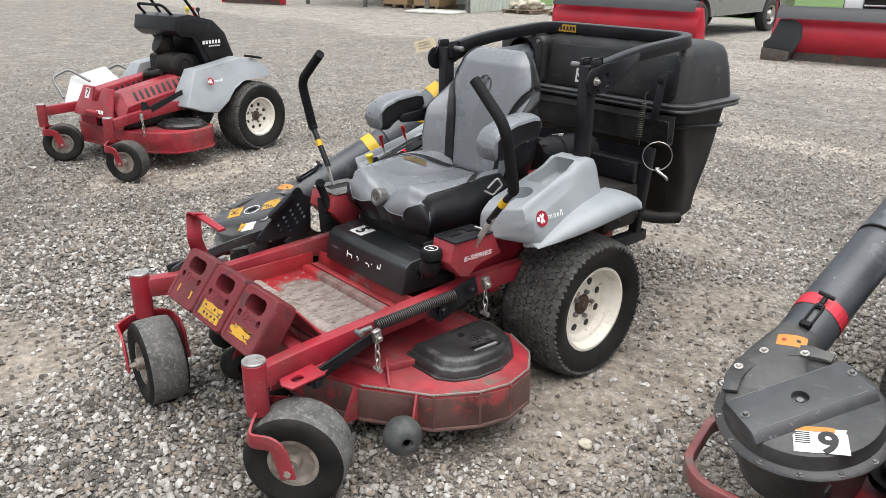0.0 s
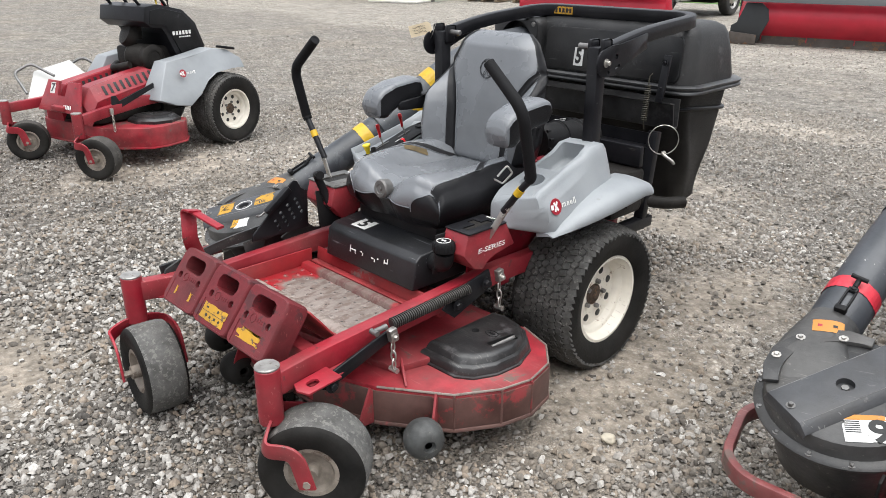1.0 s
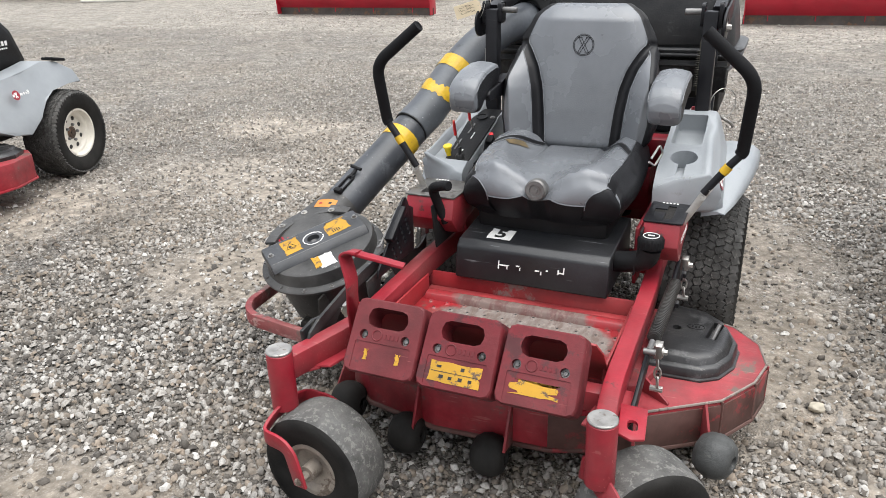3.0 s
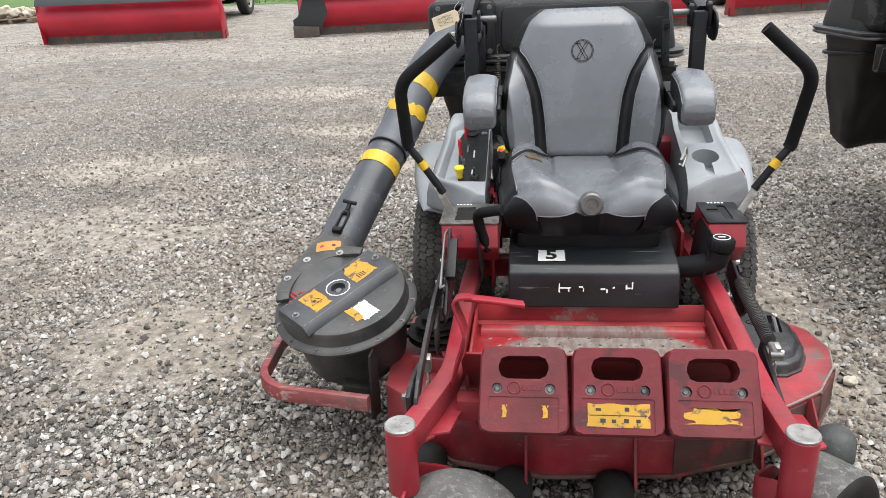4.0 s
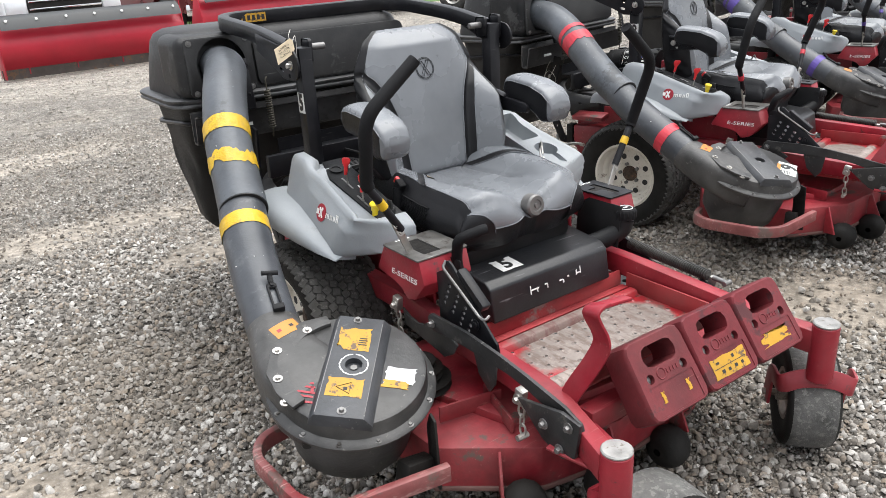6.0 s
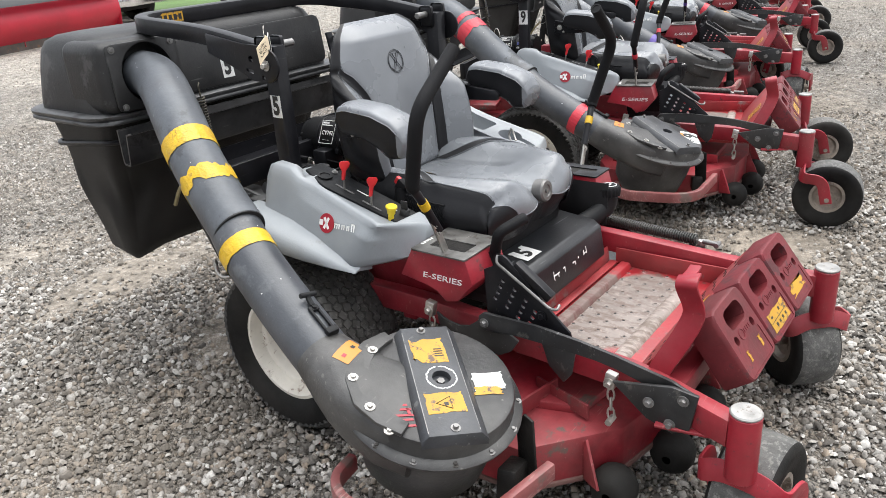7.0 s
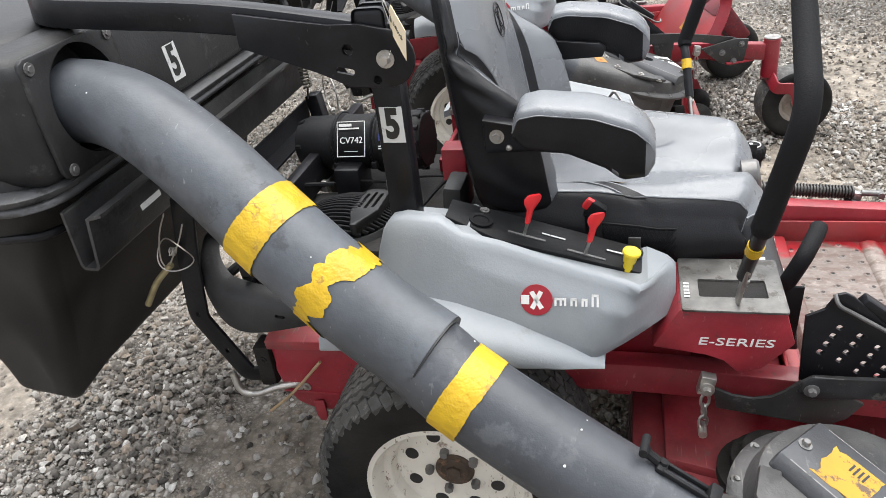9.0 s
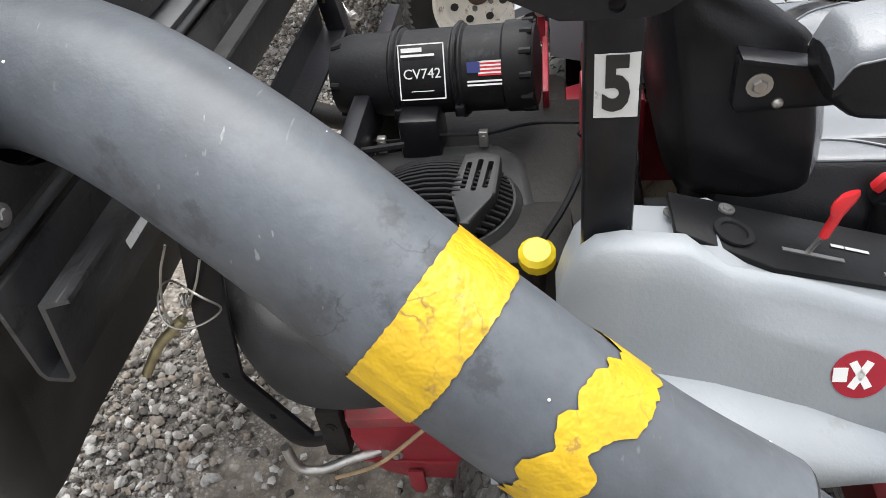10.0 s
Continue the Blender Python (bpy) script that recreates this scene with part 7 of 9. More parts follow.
    parts("cable_clip", bm, STEEL, sh, "small zinc cable clip")
    bm = bmesh.new()
    tube(bm, spline([(0.04, 0.56, 0.72), (0.005, 0.47, 0.724), (0.0, 0.38, 0.735), (0.012, 0.292, 0.726), (0.03, 0.20, 0.732), (0.0, 0.09, 0.745)], 6), 0.0028, 6)
    part("throttle_cable", bm, FOAM, en, "thin black throttle cable")
    bm = bmesh.new()
    for i in range(19):
        x = -0.108 + i * 0.012
        w_ = math.sqrt(max(0.0004, 0.116 ** 2 - x ** 2))
        n_ = 7
        line = [fc_ + V((x, -w_ + 2 * w_ * q / n_, 0.712 + 0.040 * (1 - (x / 0.118) ** 2 - ((-w_ + 2 * w_ * q / n_) / 0.118) ** 2))) for q in range(n_ + 1)]
        sweep(bm, line, rect(0.0055, 0.010, 0.001))
    part("fan_grille", bm, FOAM, sh, "ribbed black fan grille")
    bm = bmesh.new()
    plate(bm, [(-0.052, -0.030), (-0.040, -0.036), (0.052, -0.030), (0.060, -0.014), (0.060, 0.014), (0.052, 0.030), (-0.040, 0.036), (-0.052, 0.030), (-0.112, 0.008), (-0.112, -0.008)], 0.034, fc_ + V((0.012, -0.064, 0.718)), (1, -0.12, 0.05), (0.12, 1, 0), 0.005)
    slots = bmesh.new()
    for i in (-1, 0, 1):
        plate(slots, rect(0.078 - 0.012 * abs(i), 0.0085, 0.003), 0.05, fc_ + V((0.012, -0.064 + 0.017 * i, 0.735)), (1, -0.12, 0.05), (0.12, 1, 0))
    bm = carve(bm, [slots])
    part("grille_boss", bm, SHROUD, sh, "raised slotted boss on the grille")
    # black sheet under the slots, in place of a shaded hollow
    bm = bmesh.new()
    box(bm, fc_ + V((0.012, -0.064, 0.722)), (0.09, 0.05, 0.006), rot=(0, 0, -7))
    part("boss_back", bm, INK, sh, "black sheet standing in for the shade behind the slots")
    bm = bmesh.new()
    a, b = V((0.092, 0.197, 0.810)), V((0.122, 0.575, 0.790))
    d = (b - a).normalized()
    lathe(bm, [(0.04, 0), (0.068, 0.0), (0.077, 0.012), (0.077, 0.05), (0.073, 0.054), (0.073, 0.118), (0.078, 0.122), (0.078, 0.136), (0.073, 0.14), (0.073, 0.226), (0.078, 0.230), (0.078, 0.244), (0.074, 0.248), (0.073, 0.33), (0.066, 0.355), (0.04, 0.36)], a, d, 40)
    e1 = d.orthogonal().normalized()
    e2 = d.cross(e1)
    can = part("air_cleaner", bm, PLASTIC, en, "ribbed black air cleaner canister")
    bm = bmesh.new()
    for i in range(12):
        q = e1 * math.cos(i * math.pi / 6) + e2 * math.sin(i * math.pi / 6)
        cyl(bm, a + q * 0.074 + d * 0.003, a + q * 0.074 + d * 0.022, 0.0065, 8)
        if i % 2 == 0:
            cyl(bm, a + q * 0.070 + d * 0.335, a + q * 0.066 + d * 0.352, 0.006, 8)
    parts("cap_lug", bm, PLASTIC, can)
    side = V((-1, 0.1, 0.52))
    side = (side - d * side.dot(d)).normalized()
    up = d.cross(side) if d.cross(side).z > 0 else side.cross(d)
    axr = -d
    oo = a + d * 0.186 + side * 0.0705
    bm = bmesh.new()
    for (bx, by, bw, bh) in ((0, 0.045, 0.08, 0.002), (0, -0.045, 0.08, 0.002), (-0.039, 0, 0.002, 0.092), (0.039, 0, 0.002, 0.092), (-0.016, 0.036, 0.036, 0.007), (-0.006, 0.027, 0.058, 0.004), (0, -0.032, 0.04, 0.0012)):
        plate(bm, [(bx + x, by + y) for x, y in rect(bw, bh)], 0.001, oo + side * 0.003, axr, up)
    parts("label_frame", bm, PRINT, can, "white printed frame and bars")
    text("model_lettering", "CV742", 0.0235, PRINT, can, oo + side * 0.003 - up * 0.004, axr, up)
    bm = bmesh.new()
    of = a + d * 0.080 + side * 0.0735
    for i in range(4):
        plate(bm, [(x + 0.012, y - 0.011 + i * 0.006) for x, y in rect(0.044, 0.0028)], 0.001, of, axr, up)
    parts("flag_stripe", bm, KNOB_RED, can, "red stripes of a small flag sticker")
    bm = bmesh.new()
    plate(bm, [(x - 0.018, y + 0.002) for x, y in rect(0.022, 0.018)], 0.0012, of, axr, up)
    part("flag_canton", bm, mat("blue_print", (0.03, 0.04, 0.16), 0.5), can, "blue corner of a small flag sticker")
    bm = bmesh.new()
    for i in range(4):
        plate(bm, [(x + 0.012, y - 0.008 + i * 0.006) for x, y in rect(0.044, 0.0028)], 0.001, of, axr, up)
    for i in range(2):
        plate(bm, [(x, y - 0.021 - i * 0.006) for x, y in rect(0.058, 0.003)], 0.001, of, axr, up)
    part("flag_print", bm, PRINT, can)
    bm = bmesh.new()
    box(bm, V((0.04, 0.40, 0.705)), (0.10, 0.07, 0.13), bevel=0.008)
    for dy in (0.129, 0.237):
        p = a + d * dy
        tube(bm, [p + (side * math.cos(q) + up * math.sin(q)) * 0.080 for q in np.linspace(0, 6.28, 26, endpoint=False)], 0.0035, 6, closed=True)
        box(bm, p + side * 0.05 - up * 0.066, (0.02, 0.016, 0.02), bevel=0.003)
    parts("canister_clamp", bm, BLACK, can, "black bracket and wire clamps")
    bm = bmesh.new()
    tube(bm, spline([(-0.02, 0.13, 0.74), (-0.12, 0.12, 0.78), (-0.24, 0.16, 0.76), (-0.30, 0.22, 0.70)], 6), 0.005, 6)
    tube(bm, spline([(0.05, 0.10, 0.70), (-0.10, 0.08, 0.74), (-0.25, 0.06, 0.70)], 6), 0.005, 6)
    tube(bm, spline([(-0.02, 0.55, 0.72), (-0.08, 0.50, 0.76), (-0.05, 0.42, 0.75)], 6), 0.006, 6)
    parts("engine_cable", bm, FOAM, en, "black engine cables")
    bm = bmesh.new()
    lathe(bm, [(0.02, 0), (0.027, 0.004), (0.027, 0.022), (0.02, 0.03), (0.0005, 0.031)], (-0.288, 0.200, 0.700), (-0.3, 0, 1), 14)
    of_ = part("oil_filler", bm, KNOB_YELLOW, en, "dusty yellow dipstick cap")
    bm = bmesh.new()
    cyl(bm, (-0.275, 0.200, 0.58), (-0.289, 0.200, 0.703), 0.013, 12)
    part("dipstick_tube", bm, GRIME, of_, "greasy black dipstick tube")
    bm = bmesh.new()
    box(bm, (0.0, 0.47, 0.40), (0.62, 0.05, 0.20), bevel=0.01)
    box(bm, (-0.02, 0.10, 0.74), (0.06, 0.06, 0.20), bevel=0.004)
    for y in (0.185, 0.108):
        box(bm, (0.30, y, 0.70), (0.30, 0.012, 0.05), bevel=0.003)
    plate(bm, [(0.30, 0.50), (0.285, 0.57), (0.25, 0.62), (0.20, 0.652), (0.12, 0.672), (0.0, 0.68), (0.0, 0.50)], 0.09, (0.18, 0, 0), (0, 1, 0), (0, 0, 1), 0.004)
    for y in (0.192, 0.095):
        box(bm, (0.388, y, 0.735), (0.022, 0.016, 0.29), bevel=0.003)
    box(bm, (0.30, 0.055, 0.74), (0.20, 0.10, 0.10), bevel=0.012)
    parts("rear_frame", bm, RED, th, "red engine guard and rear frame")
    bm = bmesh.new()
    for z in (0.70, 0.78, 0.86):
        bolt(bm, (0.377, 0.192, z), (-1, 0, 0), 0.008, 0.007)
    parts("frame_bolt", bm, STEEL, th, "zinc frame bolts")
    bm = bmesh.new()
    box(bm, (-0.15, 0.085, 0.66), (0.10, 0.045, 0.30), rot=(4, 0, 0), bevel=0.010)
    for i in range(6):
        box(bm, (-0.24, 0.02, 0.62 + 0.022 * i), (0.10, 0.05, 0.008), bevel=0.002)
    box(bm, (-0.28, 0.47, 0.60), (0.14, 0.20, 0.16), bevel=0.02)
    tube(bm, spline([(-0.36, 0.60, 0.66), (-0.33, 0.52, 0.70), (-0.30, 0.40, 0.66)], 5), 0.012, 8)
    tube(bm, spline([(-0.38, 0.55, 0.60), (-0.36, 0.50, 0.68), (-0.36, 0.40, 0.70)], 5), 0.007, 8)
    parts("engine_panel", bm, SHROUD, th, "dusty dark panels, ducts and pipes beside the engine")
    bm = bmesh.new()
    plate(bm, [(0.515, 0.487), (0.508, 0.42), (0.503, 0.36), (0.474, 0.316), (0.43, 0.297), (0.28, 0.292), (0.25, 0.32), (0.25, 0.50)], 0.13, (-0.395, 0, 0), (0, 1, 0), (0, 0, 1), 0.014)
    box(bm, (-0.394, 0.375, 0.357), (0.012, 0.25, 0.006), rot=(1, 0, 0), bevel=0.002)
    plate(bm, [(0.425, 0.335), (0.400, 0.335), (0.398, 0.285), (0.406, 0.272), (0.418, 0.274), (0.426, 0.292)], 0.006, (-0.404, 0, 0), (0, 1, 0), (0, 0, 1), 0.001)
    hc_ = part("drive_cover", bm, RED, th, "red rounded drive cover with a hanging tab")
    bm = bmesh.new()
    box(bm, (-0.41, 0.385, 0.555), (0.10, 0.19, 0.026), rot=(0, -8, 3), bevel=0.003)
    part("cover_ledge", bm, RED_DIRTY, hc_, "grimy red ledge over the drive cover")
    bm = bmesh.new()
    box(bm, (-0.372, 0.535, 0.43), (0.055, 0.040, 0.115), bevel=0.003)
    bolt(bm, (-0.40, 0.535, 0.45), (-1, 0, 0), 0.006, 0.005)
    part("drive_valve", bm, GRIME, hc_, "greasy black valve block")
    bm = bmesh.new()
    box(bm, (0.30, 0.42, 0.60), (0.26, 0.24, 0.20), bevel=0.025)
    tube(bm, spline([(0.36, 0.50, 0.56), (0.40, 0.60, 0.53), (0.45, 0.68, 0.51), (0.50, 0.77, 0.505)], 5), 0.028, 16)
    for x, y, z in ((0.432, 0.40, 0.63), (0.432, 0.46, 0.60), (0.432, 0.40, 0.55)):
        bolt(bm, (x, y, z), (1, 0, 0), 0.008, 0.01)
    part("muffler", bm, GRIME, th, "sooty black muffler and tailpipe")
    bm = bmesh.new()
    sweep(bm, fillet([(-0.415, 0.61, 0.89), (-0.41, 0.645, 0.72), (-0.395, 0.672, 0.57), (-0.385, 0.590, 0.392), (-0.345, 0.45, 0.388)], 0.018), rect(0.010, 0.05, 0.002), (0, 1, 0))
    holes = bmesh.new()
    for z in (0.47, 0.58):
        box(holes, (-0.40, 0.672 - 0.45 * max(0, 0.57 - z) - 0.18 * max(0, z - 0.57), z), (0.12, 0.009, 0.013))
    bm = carve(bm, [holes])
    part("rear_bracket", bm, BLACK, th, "black drilled bracket carrying the collector")
    bm = bmesh.new()
    way = spline([(-0.485, 0.285, 0.640), (-0.480, 0.361, 0.620), (-0.468, 0.472, 0.588), (-0.453, 0.541, 0.580), (-0.432, 0.588, 0.594), (-0.396, 0.628, 0.618), (-0.345, 0.660, 0.648), (-0.27, 0.686, 0.672)], 5)
    tops = np.interp([p[1] for p in way], [0.285, 0.445, 0.536, 0.582, 0.630, 0.660, 0.69], [0.676, 0.680, 0.688, 0.690, 0.708, 0.722, 0.735])
    rings = []
    for i, p in enumerate(way):
        t_ = (V(way[min(i + 1, len(way) - 1)]) - V(way[max(i - 1, 0)])).normalized()
        n_ = V((-t_.y, t_.x, 0)).normalized()
        if n_.dot(V((-0.30, 0.40, 0)) - V(p)) < 0:
            n_ = -n_
        h_ = tops[i] - p[2]
        sec = [(0, 0), (-0.004, 0.25), (-0.003, 0.55), (0.006, 0.78), (0.018, 0.93), (0.034, 1.0), (0.050, 0.99), (0.050, 0.93), (0.034, 0.92), (0.014, 0.70), (0.006, 0.40), (0.006, 0)]
        rings.append([V(p) + n_ * a_ + V((0, 0, h_ * b_)) for a_, b_ in sec])
    loft(bm, rings)
    slot = bmesh.new()
    box(slot, (-0.478, 0.414, 0.640), (0.05, 0.024, 0.008), bevel=0.003)
    bm = carve(bm, [slot])
    part("side_shield", bm, SHROUD, th, "curved black plastic skirt with a rolled top edge", 50)
    bm = bmesh.new()
    tube(bm, spline([(-0.42, 0.612, 0.425), (-0.425, 0.600, 0.375), (-0.42, 0.565, 0.362), (-0.405, 0.51, 0.375), (-0.385, 0.455, 0.375)], 5), 0.009, 10)
    box(bm, (-0.378, 0.445, 0.372), (0.03, 0.05, 0.026), rot=(0, 0, 15), bevel=0.004)
    bolt(bm, (-0.394, 0.44, 0.372), (-1, 0.1, 0), 0.007, 0.008)
    part("bypass_rod", bm, STEEL, th, "bent bare steel bypass rod")
    collector(th)
    blower(th)
    return th


def number_stickers(th, number):
    """White stickers with a number, on the roll bar post and on the lid."""
    for o, ax, ay, h in ((V((-0.4305, 0.113, 1.055)), (0, -1, 0), (0, 0, 1), 0.070), (V((-0.110, 0.7348, 1.100)), (1, 0, 0), (0, 0.12, 1), 0.085)):
        n = V(ax).cross(V(ay)).normalized()
        s = decal("number_sticker", h * 0.62, h, LABEL_WHITE, th, o, ax, ay, "white sticker with a black number", 0.02, 3)
        text("number", number, h * 1.12, INK, s, o + n * 0.0014, ax, ay, stretch=0.72, bold=0.0034)


mower = ride_on_mower("worn red ride-on mower with grey seat and black grass collector")
number_stickers(mower, "5")


# ---- more ride-on mowers in the row ----
def tinted_copy(m, tape, casters):
    """A copy of the mower with tape of another colour and no number stickers."""
    th = copy_thing(mower, m)
    gone = set()
    for o in th.children_recursive:
        base = o.name.split(".")[0]
        if base == "lever_tape" and tape:
            o.material_slots[0].link = "OBJECT"
            o.material_slots[0].material = tape
            o["label"] = "band of torn tape"
        elif base in ("number_sticker", "number", "number_label", "tape_band", "paint_ring", "housing_mark", "white_label", "caster_tube", "caster_cap", "caster_fork", "caster_tyre", "caster_rim", "tread_dimple", "punched_grip"):
            gone.add(o)
        elif base in ("warning_label", "label_print", "label_scrap") and o.parent.name.split(".")[0] in ("cover_rib", "blower_housing"):
            gone.add(o)
    for o in gone:
        bpy.data.objects.remove(o)
    lo, up = spline(LOW_LINE, 6), spline(UP_LINE, 8)
    tubes = {o.name.split(".")[0]: o for o in th.children}
    band(tubes["lower_tube"], lo, 4, 0.0770, 0.05, "tape_band", 0.12, 4, tape)
    band(tubes["upper_tube"], up, 20, 0.0805, 0.07, "tape_band", 0.4, 8, tape)
    band(tubes["upper_tube"], up, 23, 0.0805, 0.03, "tape_band", 0.3, 3, tape)
    for x, y, z, trail in casters:
        caster(th, (x, y, z), trail)
    return th


ROW = [((2.215, 0.505, 0, 0, 0, 12.5), TAPE_RED, "red ride-on mower with red tape on its blower tube"),
       ((4.55, 1.13, 0, 0, 0, 17), TAPE_PURPLE, "red ride-on mower with purple tape on its blower tube"),
       ((6.70, 1.47, 0, 0, 0, 18), TAPE_RED, "far red ride-on mower with grey pods and collector"),
       ((8.85, 2.0, 0, 0, 0, 17), TAPE_RED, "far red ride-on mower with grey pods and collector"),
       ((11.0, 2.5, 0, 0, 0, 18), TAPE_PURPLE, "far red ride-on mower with grey pods and collector")]
row_mowers = []
for p, tape, lab in ROW:
    turns = ((0.15, -1), (-0.05, -1)) if tape is TAPE_RED else ((0.6, 0.8), (0.98, -0.2))
    cs = [(0.411, -1.366, 0.476, turns[0]), (-0.483, -1.377, 0.480, turns[1])]
    row_mowers.append(tagged(tinted_copy(pose(*p), tape, cs), lab))
# the red-taped mower carries a 9 on its blower
near = row_mowers[0]
lean = Matrix.Translation((-0.783, -0.734, 0.530)) @ Matrix.Rotation(radians(16.2), 4, "X") @ Matrix.Rotation(radians(-3.4), 4, "Y")
ax9, ay9 = V((0.95, 0.31, 0)), V((-0.31, 0.95, 0))
lbl = decal("number_label", 0.13, 0.085, LABEL_WHITE, near, V((0.085, -0.115, -0.0248)), ax9, ay9, "torn white label with a black number", 0.15, 4)
num = text("number", "9", 0.10, INK, lbl, V((0.105, -0.118, -0.0232)), ax9, ay9, bold=0.003)
strip = decal("caution_strip", 0.10, 0.018, LABEL_ORANGE, lbl, V((0.060, -0.082, -0.0238)), ax9, ay9, "orange strip of a caution label", 0.2, 6)
for o in (lbl, num, strip):
    o.data.transform(lean)
bm = bmesh.new()
for i in range(6):
    plate(bm, rect(0.035, 0.003), 0.0006, V((0.045, -0.128, -0.0238)) + ay9 * (0.007 * i - 0.01), ax9, ay9)
bm.transform(lean)
parts("label_print", bm, INK, lbl)
s9 = decal("number_sticker", 0.05, 0.075, LABEL_WHITE, near, V((-0.4305, 0.113, 1.05)), (0, -1, 0), (0, 0, 1), "white sticker with a black number", 0.02, 3)
text("number", "9", 0.084, INK, s9, V((-0.4319, 0.113, 1.05)), (0, -1, 0), (0, 0, 1), stretch=0.72, bold=0.0022)


# ---- the paper tag on the roll bar ----
def paper_tag():
    th = thing("paper_tag", "cream paper tag with handwriting, wired to the roll bar post", "tag")
    o = V((-0.491, 0.060, 1.242))
    ax = V((-0.84, -0.46, -0.26)).normalized()
    ay = V((-0.30, -0.20, 0.93))
    ay = (ay - ax * ay.dot(ax)).normalized()
    bm = bmesh.new()
    w, h = 0.105, 0.052
    plate(bm, [(w / 2, -h / 2), (w / 2, h / 2), (-w / 2 + 0.012, h / 2), (-w / 2, h / 2 - 0.012), (-w / 2, -h / 2 + 0.012), (-w / 2 + 0.012, -h / 2)], 0.0009, o, ax, ay)
    part("card", bm, PAPER, th)
    nz = ax.cross(ay)
    rnd = random.Random(3)
    bm = bmesh.new()
    for side in (-1, 1):
        p0 = o + nz * (0.0011 if side > 0 else -0.0003)
        rows = (0.0,) if side > 0 else (0.012, 0.0, -0.012)
        for dy in rows:
            x = -0.026
            while x < 0.03:
                ww = rnd.uniform(0.003, 0.008)
                a, b = p0 + ax * x + ay * (dy + rnd.uniform(-0.004, 0.001)), p0 + ax * (x + ww) + ay * (dy + rnd.uniform(0.0, 0.007))
                tube(bm, [a, b], 0.0006, 4)
                x += ww * 0.75
    parts("pen_marks", bm, INK, th, "illegible pen marks")
    bm = bmesh.new()
    lathe(bm, [(0.006, 0), (0.006, 0.0006), (0.003, 0.0006)], o - ax * (w / 2 - 0.011) + nz * 0.0009, nz, 14)
    part("eyelet", bm, BRONZE, th, "brown reinforced eyelet")
    bm = bmesh.new()
    e = o - ax * (w / 2 - 0.011)
    tube(bm, spline([e, e + V((0.012, 0.01, 0.02)), V((-0.43, 0.10, 1.278)), V((-0.442, 0.085, 1.22)), V((-0.470, 0.09, 1.19))], 6), 0.0009, 5)
    tube(bm, spline([e, e + V((-0.005, 0.006, 0.03)), e + V((0.01, 0.02, 0.05))], 6), 0.0009, 5)
    part("wire", bm, STEEL, th, "thin twisted wire")
    return th


paper_tag()


# ---- the stand-on mower across the yard ----
def stand_on_mower():
    th = thing("stand_on_mower", "red stand-on mower with grey fenders and a black console", "mower", "mowers parked in a row")
    for k in (-1, 1):
        drive_wheel(th, 0.485 * k, 0.0, 0.29, k, 0.298, 0.26, 0.165)
        caster(th, (0.465 * k, -1.39, 0.475), (0.92, 0.40) if k > 0 else (0.60, 0.80), 0.155, 0.13, RUBBER_DUSTY)
        bm = bmesh.new()
        sweep(bm, fillet([(0.36 * k, -0.1, 0.46), (0.38 * k, -0.75, 0.46), (0.40 * k, -1.12, 0.43), (0.462 * k, -1.36, 0.415)], 0.1), rect(0.05, 0.075, 0.006))
        part("frame_rail", bm, RED, th, "red steel frame rail")
        # fender pod
        bm = bmesh.new()
        prof = [(-0.715, 0.46), (-0.54, 0.735), (-0.30, 0.76), (-0.06, 0.80), (0.08, 0.775), (0.19, 0.70), (0.20, 0.615), (0.05, 0.635), (-0.13, 0.62), (-0.24, 0.57), (-0.32, 0.47), (-0.45, 0.385), (-0.55, 0.40)]
        a = [bm.verts.new((k * 0.30, y, z)) for y, z in prof]
        b = [bm.verts.new((k * (0.585 - 0.13 * max(0, (z - 0.5) / 0.3) ** 1.4 - 0.05 * (y < -0.5)), y, z)) for y, z in prof]
        ring_faces(bm, [a, b])
        bmesh.ops.bevel(bm, geom=list(bm.edges), offset=0.009, segments=3, affect="EDGES", profile=0.5)
        pd = part("fender_pod", bm, GREY, th, "moulded light grey fender pod", 45)
        if k > 0:
            plain_logo(pd, (0.535, -0.46, 0.645), (0, 1, 0), (-0.3, 0, 1), 0.032)
        bm = bmesh.new()
        plate(bm, [(-0.07, -0.05), (0.07, -0.05), (0.08, 0.04), (-0.06, 0.05)], 0.02, (0.44 * k, 0.09, 0.78), (0, 1, -0.2), (-1, 0, 0), 0.008)
        part("knee_pad", bm, FOAM, pd, "black rubber pad on the fender")
        bm = bmesh.new()
        hexa = [(0.30, -0.86), (0.44, -0.885), (0.575, -0.82), (0.625, -0.70), (0.585, -0.575), (0.44, -0.52), (0.30, -0.54)]
        loft(bm, [[(0.45 + (x - 0.45) * g, -0.70 + (y + 0.70) * g, z) for x, y in hexa] for g, z in ((1.0, 0.298), (1.0, 0.322), (0.90, 0.338), (0.80, 0.342), (0.77, 0.356), (0.60, 0.360))])
        box(bm, (0.50, -0.66, 0.362), (0.10, 0.035, 0.014), rot=(0, 0, 25), bevel=0.004)
        box(bm, (0.42, -0.76, 0.362), (0.10, 0.035, 0.014), rot=(0, 0, 10), bevel=0.004)
        if k < 0:
            bmesh.ops.scale(bm, vec=(-1, 1, 1), verts=bm.verts)
        part("belt_cover", bm, BELT_COVER, th, "black angular plastic belt cover")
        bm = bmesh.new()
        plate(bm, [(-0.16, -0.02), (0.20, 0.10), (0.20, 0.14), (-0.13, 0.04), (-0.15, 0.09), (-0.19, 0.09), (-0.20, -0.03)], 0.012, (0.405 * k, -0.86, 0.45), (0, 1, 0), (0, 0, 1), 0.003)
